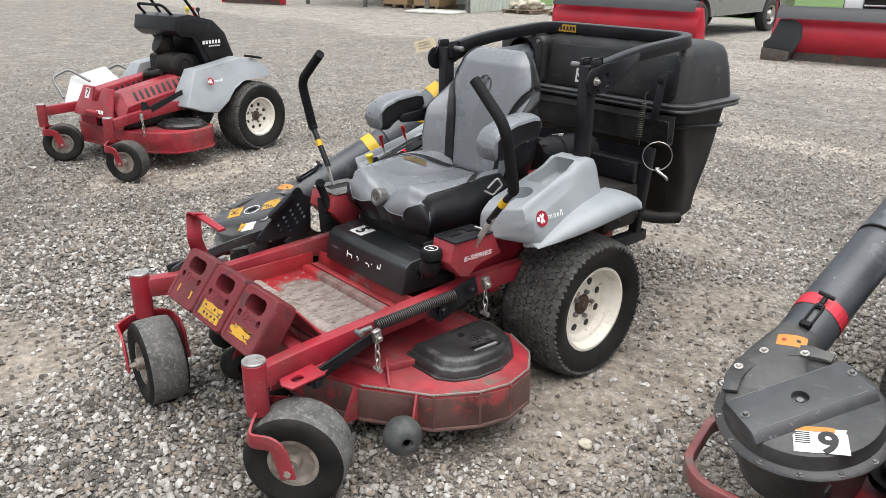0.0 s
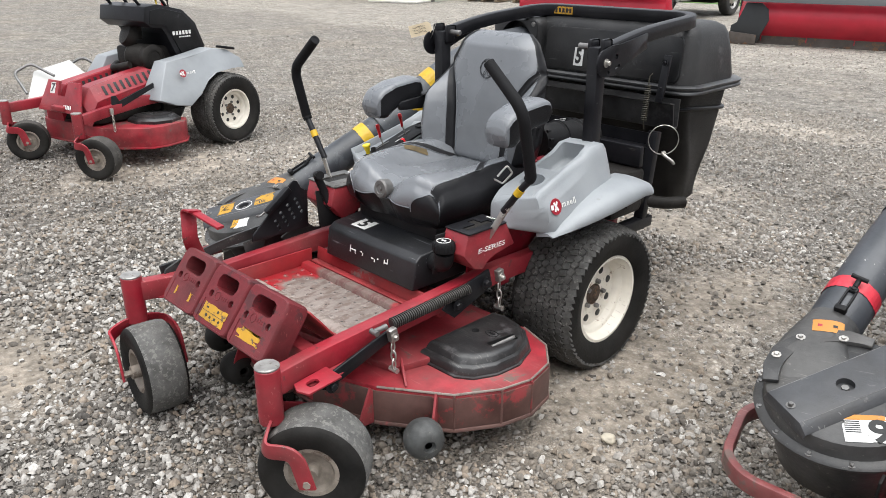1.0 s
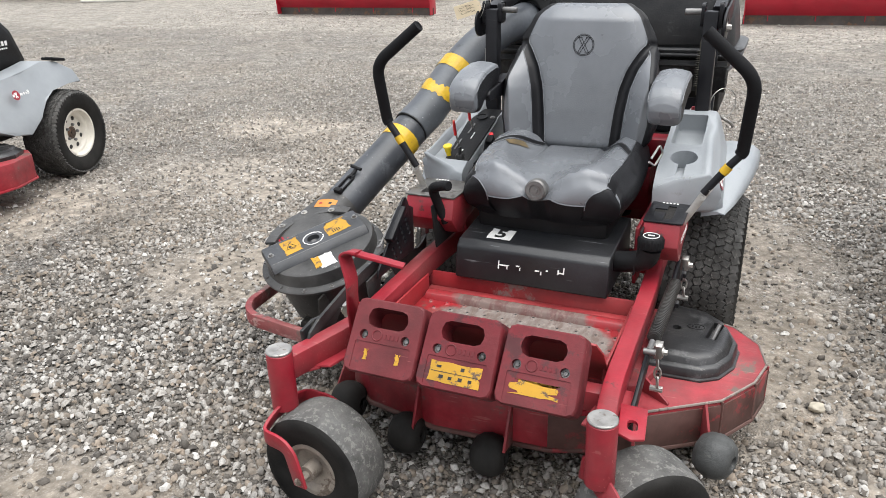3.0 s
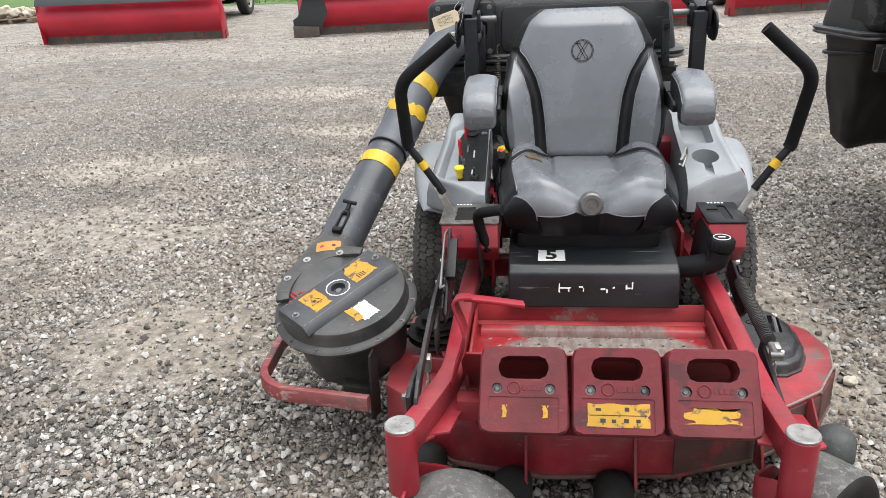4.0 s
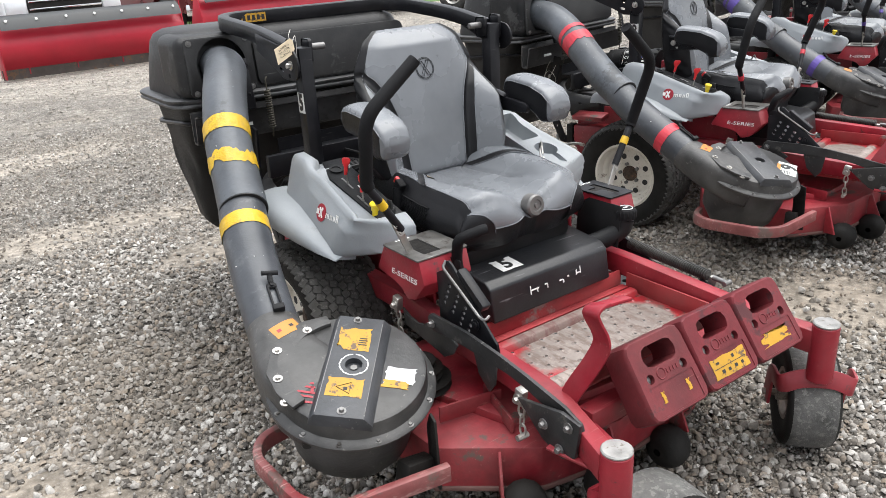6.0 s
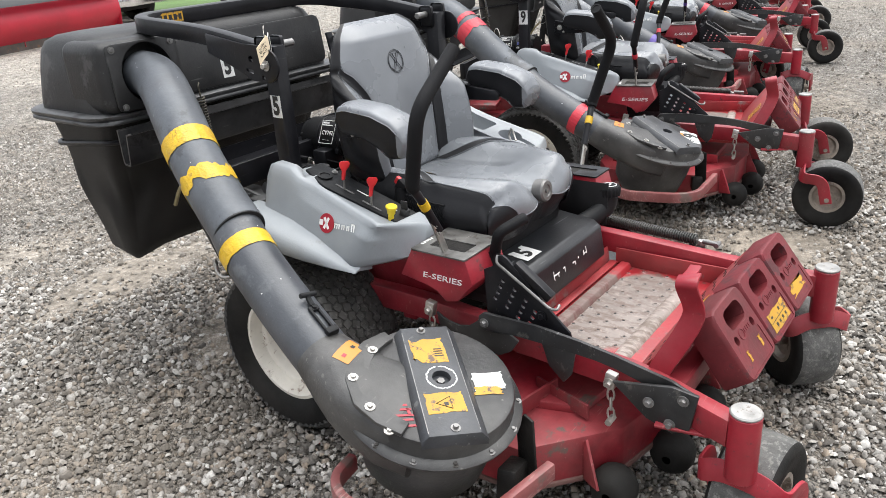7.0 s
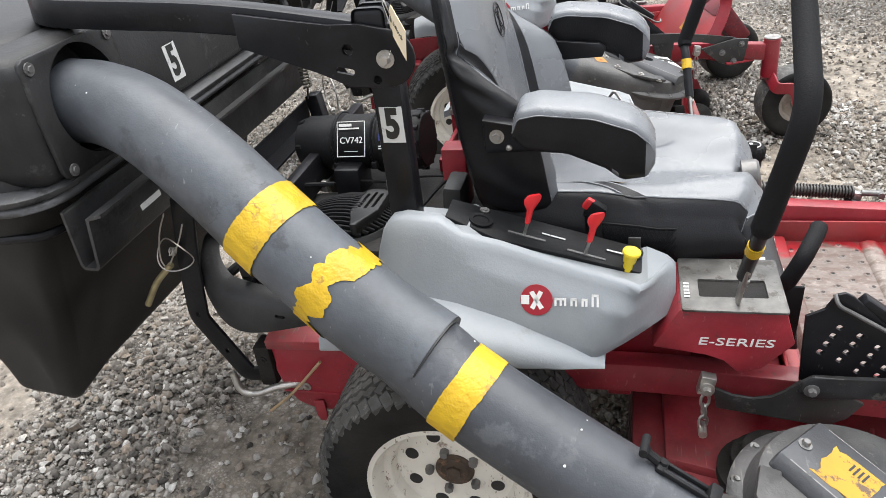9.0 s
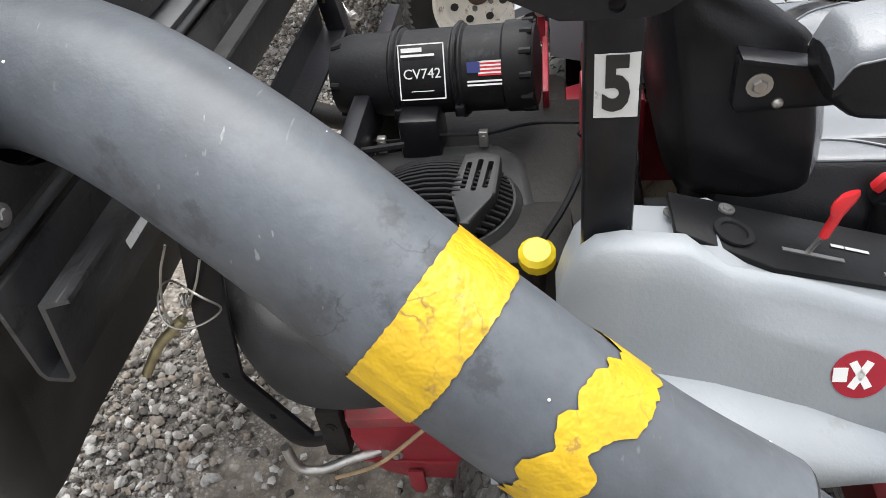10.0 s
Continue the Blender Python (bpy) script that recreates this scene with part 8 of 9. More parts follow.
        part("lift_bracket", bm, BLACK, th, "black lift bracket")
        bm = bmesh.new()
        box(bm, (0.43 * k, -1.08, 0.43), (0.02, 0.03, 0.05), bevel=0.003)
        chain(bm, (0.44 * k, -1.08, 0.40), (0.44 * k, -1.08, 0.28))
        part("lift_chain", bm, STEEL, th, "short lift chain")
    # deck
    bm = bmesh.new()
    outline = [(0.50, -1.03), (0.64, -0.93), (0.68, -0.80), (0.66, -0.60), (0.56, -0.50), (-0.56, -0.50), (-0.66, -0.60), (-0.66, -0.95), (-0.40, -1.12), (0.35, -1.12)]
    plate(bm, outline, 0.155, (0, 0, 0.145), bevel=0.006)
    plate(bm, [(x * 1.012, (y + 0.8) * 1.02 - 0.8) for x, y in outline], 0.014, (0, 0, 0.138), bevel=0.003)
    part("cutting_deck", bm, RED_DIRTY, th, "red steel cutting deck")
    # louvred hood
    for k in (-1, 1):
        bm = bmesh.new()
        rows = [(-1.16, 0.475), (-1.085, 0.590), (-1.045, 0.604), (-0.76, 0.650), (-0.42, 0.700)]
        loft(bm, [[(k * x, y, z + e) for x, e in ((0.072, -0.13), (0.095, -0.008), (0.103, 0.0), (0.205, 0.0), (0.214, -0.008), (0.285, -0.105), (0.285, -0.16), (0.072, -0.16))] for y, z in rows])
        hd = part("hood_side", bm, RED, th, "red louvred engine hood with folded edges", 25)
        # louvres as black bars on the sheet, the slots' shade as colour
        bm = bmesh.new()
        for i in range(10):
            y = -0.985 + i * 0.054
            z = float(np.interp(y, [r_[0] for r_ in rows], [r_[1] for r_ in rows]))
            box(bm, (k * 0.2505, y, z - 0.055), (0.005, 0.024, 0.078), rot=(0, -36 * k, 0), bevel=0.0015)
            box(bm, (k * 0.0835, y, z - 0.060), (0.005, 0.024, 0.070), rot=(0, 10 * k, 0), bevel=0.0015)
        parts("louvre", bm, INK, hd, "black upright bars standing in for shaded louvre slots")
    bm = bmesh.new()
    plate(bm, [(-0.27, 0.0), (0.27, 0.0), (0.20, 0.24), (0.05, 0.24), (0.05, 0.12), (-0.05, 0.12), (-0.05, 0.24), (-0.20, 0.24)], 0.02, (0, -1.215, 0.40), (1, 0, 0), (0, 0.35, 0.94), 0.006)
    box(bm, (0, -0.85, 0.475), (0.16, 0.80, 0.04), rot=(6, 0, 0), bevel=0.01)
    hf = part("hood_front", bm, RED, th, "red sheet steel hood front")
    s7 = decal("number_sticker", 0.06, 0.085, LABEL_WHITE, hf, (-0.12, -1.1705, 0.575), (1, 0, 0), (0, 0.35, 0.94), "white sticker with a black number", 0.02, 3)
    text("number", "7", 0.09, INK, s7, (-0.12, -1.1725, 0.5745), (1, 0, 0), (0, 0.35, 0.94), bold=0.002)
    bm = bmesh.new()
    for i in range(5):
        plate(bm, rect(0.012, 0.03), 0.001, (0.06 + i * 0.02, -1.223, 0.45), (1, 0, 0), (0, 0.35, 0.94))
    parts("hood_mark", bm, PRINT, hf, "worn white lettering bars")
    # console tower
    bm = bmesh.new()
    prof = [(-0.57, 1.04), (-0.545, 1.15), (-0.42, 1.165), (-0.18, 1.11), (-0.06, 1.0), (0.02, 0.80), (-0.04, 0.74), (-0.28, 0.72), (-0.37, 0.93), (-0.40, 0.985), (-0.50, 0.985)]
    a = [bm.verts.new((-0.28, y, z)) for y, z in prof]
    b = [bm.verts.new((0.28, y, z)) for y, z in prof]
    ring_faces(bm, [a, b])
    bmesh.ops.bevel(bm, geom=list(bm.edges), offset=0.008, segments=2, affect="EDGES", profile=0.5)
    tw = part("console_tower", bm, BLACK, th, "black angular control console", 25)
    bm = bmesh.new()
    plate(bm, [(-0.52, 1.015), (-0.50, 1.12), (-0.40, 1.135), (-0.19, 1.085), (-0.09, 0.985), (-0.02, 0.82), (-0.07, 0.77), (-0.24, 0.76), (-0.33, 0.94), (-0.38, 1.005)], 0.010, (0.276, 0, 0), (0, 1, 0), (0, 0, 1), 0.004)
    part("console_side", bm, PLASTIC, tw, "raised black side panel of the console", 25)
    bm = bmesh.new()
    for i in range(6):
        plate(bm, rect(0.022, 0.03), 0.001, (0.2865, -0.30 + i * 0.033, 0.930), (0, 1, 0), (0, 0, 1))
        plate(bm, rect(0.014, 0.01), 0.001, (0.2865, -0.24 + i * 0.02, 0.897), (0, 1, 0), (0, 0, 1))
    parts("console_mark", bm, PRINT, tw, "white lettering bars")
    for x0, x1, y0, y1, zz in ((-0.22, 0.14, -0.56, -0.46, 1.24), (-0.24, 0.24, -0.44, -0.30, 1.32)):
        bm = bmesh.new()
        tube(bm, fillet([(x0, y1, 1.13), (x0, y0, zz), (x1, y0, zz), (x1, y1, 1.13)], 0.06), 0.012, 12)
        part("handlebar", bm, FOAM, tw, "bent black handlebar")
    for x, m_ in ((0.10, KNOB_YELLOW), (0.17, KNOB_RED), (0.24, INK)):
        bm = bmesh.new()
        tube(bm, [(x, -0.28, 1.11), (x, -0.29, 1.19)], 0.006, 8)
        lathe(bm, [(0.008, 0), (0.017, 0.01), (0.017, 0.03), (0.008, 0.035)], (x, -0.29, 1.18), (0, 0, 1), 12)
        part("control_knob", bm, m_, tw)
    # engine under the console
    bm = bmesh.new()
    lathe(bm, [(0.05, 0), (0.100, 0.01)] + [(0.108 if q % 2 else 0.098, 0.02 + 0.011 * (q // 1)) for q in range(1, 17)] + [(0.100, 0.215), (0.108, 0.222), (0.108, 0.255), (0.095, 0.266), (0.060, 0.268), (0.055, 0.262), (0.02, 0.262)], (-0.04, -0.47, 0.745), (1, 0, 0), 28)
    lathe(bm, [(0.05, 0), (0.10, 0.01), (0.105, 0.05), (0.09, 0.09), (0.03, 0.1)], (-0.03, -0.44, 0.895), (-0.25, -0.85, 0.45), 24)
    box(bm, (0, -0.35, 0.72), (0.40, 0.34, 0.22), bevel=0.03)
    tube(bm, spline([(-0.16, -0.55, 0.68), (-0.05, -0.66, 0.67), (0.10, -0.62, 0.70)], 6), 0.03, 12)
    box(bm, (0.02, -0.45, 0.95), (0.06, 0.06, 0.14), bevel=0.01)
    part("engine", bm, GRIME, th, "dirty black engine with round air cleaner")
    bm = bmesh.new()
    box(bm, (0, -0.25, 0.50), (0.60, 0.50, 0.36), bevel=0.02)
    box(bm, (0, -0.80, 0.36), (0.55, 0.60, 0.10), bevel=0.02)
    box(bm, (0, 0.18, 0.30), (0.50, 0.30, 0.05), bevel=0.02)
    parts("chassis", bm, GRIME, th, "dark chassis under the hood")
    # white grass catcher board on the far side
    bm = bmesh.new()
    plate(bm, [(-0.30, -0.12), (0.28, -0.10), (0.26, 0.16), (-0.06, 0.17)], 0.01, (-0.66, -0.84, 0.53), (0.1, 1, 0.22), (-0.86, 0, 0.5), 0.002)
    wb = part("catcher_board", bm, mat("dusty_white_sheet", (0.50, 0.50, 0.48), 0.5, vary=0.15, dust=0.2), th, "dusty white sheet of a folded catcher")
    for y in (-1.10, -0.62):
        bm = bmesh.new()
        tube(bm, fillet([(-0.62, y, 0.47), (-0.80, y + 0.02, 0.62), (-0.80, y + 0.18, 0.68), (-0.62, y + 0.26, 0.58)], 0.05), 0.012, 10)
        part("catcher_tube", bm, STEEL_PLATE, wb, "bent grey tube handle")
    th.matrix_world = pose(-4.42, 0.805, 0, 0, 0, 14)
    return th


stand_on_mower()


# ---- snow ploughs, trucks and the storage bay along the far side ----
PLOUGH_RED = mat("bright_red_plough_paint", (0.42, 0.012, 0.03), 0.4, vary=0.2, scale=2, wear=(0.25, 0.06, 0.06), wear_at=0.7, wear_scale=6)
EDGE = mat("rusty_cutting_edge", (0.09, 0.075, 0.065), 0.7, metal=0.3, vary=0.4, scale=5, wear=(0.16, 0.09, 0.05), wear_at=0.55, wear_scale=6)
FLAP = mat("black_rubber_flap", (0.016, 0.018, 0.020), 0.5, vary=0.3, scale=3, wear=(0.1, 0.1, 0.1), wear_at=0.68, wear_scale=4)
CHROME = mat("chrome", (0.75, 0.75, 0.76), 0.15, metal=1.0, vary=0.05, bump=0.0)
LAMP = mat("clear_headlamp", (0.7, 0.72, 0.74), 0.1, vary=0.1, bump=0.0, coat=1.0)
AMBER = mat("amber_lamp", (0.75, 0.25, 0.03), 0.2, vary=0.1, bump=0.0, coat=1.0)
GLASS_DARK = mat("dark_car_glass", (0.01, 0.012, 0.014), 0.05, vary=0.1, bump=0.0, coat=1.0)
TRUCK_TYRE = mat("truck_tyre_rubber", (0.018, 0.018, 0.018), 0.8, vary=0.3, scale=6, dust=0.2)


def plough(a, b, label, wings=False, height=0.78, bolts=False):
    """A snow plough blade on the ground from a to b (x, y), its hollow face towards -y."""
    th = thing("snow_plough", label, "snow plough", "ploughs on parked trucks")
    a, b = V((*a, 0)), V((*b, 0))
    d = (b - a).normalized()
    back = V((-d.y, d.x, 0))
    L = (b - a).length

    def strip(name, prof, s0, s1, m, lab="", thick=0.012, n=10):
        bm = bmesh.new()
        rings = []
        for i in range(n + 1):
            s = s0 + (s1 - s0) * i / n
            fr = [a + d * s + back * y + V((0, 0, z)) for y, z in prof]
            bk = [p + back * thick for p in fr][::-1]
            rings.append(fr + bk)
        loft(bm, rings)
        return part(name, bm, m, th, lab)
    arc = [(0.16 - 0.16 * math.sin(math.pi * t) - 0.10 * t + 0.10 * t * t, 0.14 + (height - 0.14) * t) for t in np.linspace(0, 1, 9)]
    strip("moldboard", arc, 0, L, PLOUGH_RED, "curved red steel mouldboard")
    strip("cutting_edge", [(0.15, 0.005), (0.155, 0.08), (0.152, 0.15)], -0.02, L + 0.02, EDGE, "rusty steel cutting edge", 0.02)
    strip("rubber_flap", [(-0.12, height - 0.07), (-0.05, height + 0.06), (0.06, height + 0.13)], 0.05, L - 0.05, FLAP, "black rubber deflector flap", 0.014)
    for s in (0.0, L):
        bm = bmesh.new()
        plate(bm, [(0.02, 0.02), (0.34, 0.02), (0.30, 0.45), (0.16, height), (0.02, height), (-0.02, 0.45)], 0.015, a + d * (s - 0.008), back, (0, 0, 1), 0.003)
        part("end_rib", bm, PLOUGH_RED if not wings else FLAP, th, "steel end rib")
        bm = bmesh.new()
        tube(bm, [a + d * s + back * 0.05 + V((0, 0, height - 0.1)), a + d * s + back * 0.05 + V((0, 0, height + 0.75))], 0.009, 8)
        part("blade_guide", bm, PLOUGH_RED, th, "thin red marker rod")
        if wings:
            bm = bmesh.new()
            k = 1 if s == 0 else -1
            out = [(-0.12, 0.0), (0.34, 0.0), (0.42, 0.20), (0.52, 0.42), (0.48, 0.60), (0.36, 0.70), (0.10, 0.70), (-0.02, 0.36), (-0.12, 0.30)]
            plate(bm, out, 0.02, a + d * s + back * -0.005 + V((0, 0, 0.01)), d * k - back * 0.0, V((0, 0, 1)) + back * 0.0, 0.004)
            part("rubber_wing", bm, FLAP, th, "black rubber end wing")
            bm = bmesh.new()
            plate(bm, [(-0.13, 0), (0.34, 0), (0.34, 0.17), (-0.13, 0.21)], 0.03, a + d * s - back * 0.03, d * k, (0, 0, 1), 0.004)
            part("wing_edge", bm, EDGE, th, "dark steel wing edge")
    for i in range(4):
        s = L * (i + 0.5) / 4
        bm = bmesh.new()
        plate(bm, [(0.14, 0.06), (0.36, 0.10), (0.34, 0.40), (0.16, height)], 0.015, a + d * s, back, (0, 0, 1), 0.002)
        part("back_rib", bm, PLOUGH_RED, th, "red steel stiffening rib")
    if bolts:
        bm = bmesh.new()
        for i in range(7):
            p = a + d * (0.15 + (L - 0.3) * i / 6) + back * -0.055 + V((0, 0, height + 0.055))
            lathe(bm, [(0.022, 0), (0.02, 0.012), (0.0005, 0.014)], p, back * -1 + V((0, 0, 0.4)), 10)
        parts("flap_bolt", bm, PRINT, th, "white flap bolts")
    bm = bmesh.new()
    c = a.lerp(b, 0.5)
    for k in (-1, 1):
        tube(bm, [c + d * 0.45 * k + back * 0.25 + V((0, 0, 0.4)), c + d * 0.25 * k + back * 1.0 + V((0, 0, 0.45))], 0.045, 10)
    tube(bm, [c + back * 0.3 + V((0, 0, 0.35)), c + back * 1.0 + V((0, 0, 0.75))], 0.04, 10)
    box(bm, c + back * 0.95 + V((0, 0, 0.62)), (0.7, 0.12, 0.5), rot=(0, 0, math.degrees(math.atan2(d.y, d.x))), bevel=0.02)
    part("push_frame", bm, BLACK, th, "black push frame and lift")
    return th


def truck(p, turn, paint, label, dual=False, length=5.9):
    """A parked pick-up truck facing -y, its front bumper at p."""
    th = thing("pickup_truck", label, "truck", "parked trucks")
    bm = bmesh.new()
    W = 1.0
    prof = [(0.12, 0.50), (0.05, 0.62), (0.08, 1.10), (0.25, 1.20), (1.35, 1.26), (1.95, 1.86), (2.25, 1.92), (3.45, 1.92), (3.75, 1.86), (3.85, 1.30), (length, 1.30), (length, 0.55), (4.9, 0.50), (0.9, 0.45)]
    a = [bm.verts.new((-W, y, z)) for y, z in prof]
    b = [bm.verts.new((W, y, z)) for y, z in prof]
    for v, (y, z) in zip(a + b, prof + prof):
        if z > 1.5:
            v.co.x *= 0.82
    ring_faces(bm, [a, b])
    bmesh.ops.bevel(bm, geom=list(bm.edges), offset=0.06, segments=3, affect="EDGES", profile=0.5)
    cuts = []
    for y in (1.0, length - 1.35):
        c = bmesh.new()
        cyl(c, (-1.3, y, 0.42), (1.3, y, 0.42), 0.50, 28)
        cuts.append(c)
    bm = carve(bm, cuts)
    part("truck_body", bm, paint, th)
    bm = bmesh.new()
    box(bm, (0, 1.0, 0.55), (1.5, 0.9, 0.5), bevel=0.05)
    box(bm, (0, 3.2, 0.48), (0.9, 4.6, 0.22), bevel=0.03)
    box(bm, (0, length - 1.35, 0.55), (1.3, 0.9, 0.5), bevel=0.05)
    parts("underbody", bm, GRIME, th, "dark underbody and wheel wells")
    bm = bmesh.new()
    sweep(bm, fillet([(-1.0, 0.22, 0.56), (-0.85, 0.02, 0.56), (0.85, 0.02, 0.56), (1.0, 0.22, 0.56)], 0.15), rect(0.12, 0.24, 0.03))
    part("front_bumper", bm, CHROME, th, "chrome front bumper")
    bm = bmesh.new()
    box(bm, (0, 0.055, 0.92), (1.25, 0.06, 0.36), bevel=0.03)
    gr = part("grille", bm, GRIME, th, "black grille")
    for i in range(3):
        bm = bmesh.new()
        box(bm, (0, 0.02, 0.80 + i * 0.12), (1.22, 0.03, 0.035), bevel=0.01)
        part("grille_bar", bm, CHROME, gr, "chrome grille bar")
    for k in (-1, 1):
        bm = bmesh.new()
        box(bm, (0.80 * k, 0.10, 0.96), (0.34, 0.14, 0.24), bevel=0.04)
        part("headlamp", bm, LAMP, th, "clear headlamp")
        bm = bmesh.new()
        box(bm, (0.82 * k, 0.10, 0.79), (0.32, 0.13, 0.08), bevel=0.02)
        part("indicator", bm, AMBER, th, "amber indicator lamp")
        bm = bmesh.new()
        plate(bm, [(1.55, 1.32), (2.02, 1.78), (2.75, 1.80), (2.75, 1.32)], 0.01, (0.90 * k - 0.005, 0, 0), (0, 1, 0), (0, 0, 1), 0.01)
        plate(bm, [(2.85, 1.32), (2.85, 1.80), (3.45, 1.80), (3.65, 1.32)], 0.01, (0.90 * k - 0.005, 0, 0), (0, 1, 0), (0, 0, 1), 0.01)
        parts("side_window", bm, GLASS_DARK, th, "dark side windows")
        for y in (1.0, length - 1.35):
            for off in ((0.88,) if not (dual and y > 2) else (0.76, 1.03)):
                bm = bmesh.new()
                tyre_mesh(bm, (off * k, y, 0.40), (k, 0, 0), 0.405, 0.26, 0.23)
                t = part("truck_tyre", bm, TRUCK_TYRE, th, "black truck tyre")
                bm = bmesh.new()
                lathe(bm, [(0.235, 0.08), (0.24, 0.12), (0.20, 0.09), (0.16, 0.05), (0.10, 0.10), (0.08, 0.13), (0.0005, 0.13)], (off * k, y, 0.40), (k, 0, 0), 28, cap=False)
                part("truck_rim", bm, STEEL, t, "steel truck rim")
                # rim openings drawn as black discs instead of shaded hollows
                bm = bmesh.new()
                for i in range(6):
                    q = 2 * math.pi * i / 6
                    lathe(bm, [(0.035, 0.0), (0.035, 0.03)], (off * k + 0.06 * k, y + 0.165 * math.cos(q), 0.40 + 0.165 * math.sin(q)), (k, 0, 0), 10)
                parts("rim_opening", bm, INK, t, "black discs standing in for shaded rim openings")
    th.matrix_world = pose(*p, 0, 0, 0, turn)
    return th


WHITE_PAINT = mat("white_truck_paint", (0.72, 0.73, 0.74), 0.3, vary=0.08, scale=2, bump=0.0, coat=0.5)
PEWTER = mat("pewter_truck_paint", (0.18, 0.17, 0.15), 0.3, metal=0.4, vary=0.1, scale=2, bump=0.0, coat=0.6)
DARK_PAINT = mat("black_truck_paint", (0.012, 0.013, 0.016), 0.25, vary=0.2, scale=2, bump=0.0, coat=0.6)
RED_TRUCK = mat("dark_red_truck_paint", (0.12, 0.012, 0.015), 0.3, vary=0.2, scale=2, bump=0.0, coat=0.5)

plough((-9.45, 11.25), (-5.95, 11.45), "red snow plough with a black rubber flap on a parked truck", height=0.80)
plough((-4.40, 11.35), (-1.45, 12.0), "red snow plough with black rubber end wings", wings=True, height=0.80)
plough((-0.05, 10.75), (2.75, 10.95), "red snow plough with a black flap held by white bolts", height=0.80, bolts=True)
plough((3.55, 12.3), (7.3, 13.5), "red snow plough beside a dark truck", height=0.86)
plough((-25.8, 11.2), (-23.2, 12.2), "distant red snow plough", height=0.8)
truck((-8.30, 12.75), 2, PEWTER, "pewter pickup truck with chrome bumper and black tyres")
truck((-3.0, 13.1), 4, DARK_PAINT, "dark pickup truck with chrome bumper behind a plough")
truck((1.30, 12.35), 12, WHITE_PAINT, "white dual-wheel pickup truck with chrome grille", dual=True, length=6.8)
truck((5.0, 14.4), 17, RED_TRUCK, "dark red pickup truck behind a red plough")
truck((8.6, 14.2), 24, DARK_PAINT, "black pickup truck parked at the yard's edge")
truck((11.9, 13.4), 30, DARK_PAINT, "black pickup truck parked at the yard's edge")


def storage_bay():
    th = thing("storage_bay", "open grey steel storage bay with a pale corrugated side wall", "shed")
    panel = mat("pale_green_panel", (0.45, 0.48, 0.42), 0.5, vary=0.1, scale=2)
    for x, y in ((-23.6, 13.6), (-20.9, 14.3), (-18.25, 14.95), (-16.6, 15.3)):
        bm = bmesh.new()
        box(bm, (x, y, 1.5), (0.12, 0.12, 3.0), bevel=0.01)
        part("post", bm, STEEL_PLATE, th, "grey steel post")
    bm = bmesh.new()
    box(bm, (-20.1, 14.45, 3.05), (7.4, 0.2, 0.2), rot=(0, 0, 13.5), bevel=0.01)
    part("beam", bm, STEEL_PLATE, th, "grey steel beam")
    bm = bmesh.new()
    for i in range(34):
        y = 15.4 + i * 0.12
        box(bm, (-16.55 - 0.24 * (y - 15.4), y, 1.5), (0.03 if i % 2 else 0.05, 0.122, 3.0), rot=(0, 0, 13.5))
    part("side_wall", bm, panel, th, "pale corrugated wall")
    bm = bmesh.new()
    box(bm, (-21.2, 18.6, 1.5), (8.0, 0.1, 3.0), rot=(0, 0, 13.5))
    part("back_wall", bm, panel, th, "pale back wall")
    bm = bmesh.new()
    box(bm, (-20.6, 16.5, 3.2), (8.2, 4.6, 0.08), rot=(0, 0, 13.5))
    part("roof", bm, STEEL_PLATE, th, "grey sheet roof")
    bm = bmesh.new()
    plate(bm, [(-0.9, -0.6), (0.9, -0.5), (0.8, 0.9), (-1.3, 0.8)], 0.05, (-17.3, 14.6, 0.0), (0.97, 0.23, 0), (-0.23, 0.97, 0), 0.006)
    part("concrete_pad", bm, mat("pale_concrete", (0.55, 0.54, 0.5), 0.8, vary=0.15), th, "pale concrete pad")
    return th


storage_bay()
PALLET_WOOD = mat("weathered_pallet_wood", (0.2, 0.15, 0.1), 0.8, vary=0.35, scale=4)
LIMESTONE = mat("pale_limestone", (0.5, 0.45, 0.36), 0.85, vary=0.35, scale=3, grain=20, bump=0.6, wear=(0.25, 0.2, 0.14), wear_at=0.6, wear_scale=3)


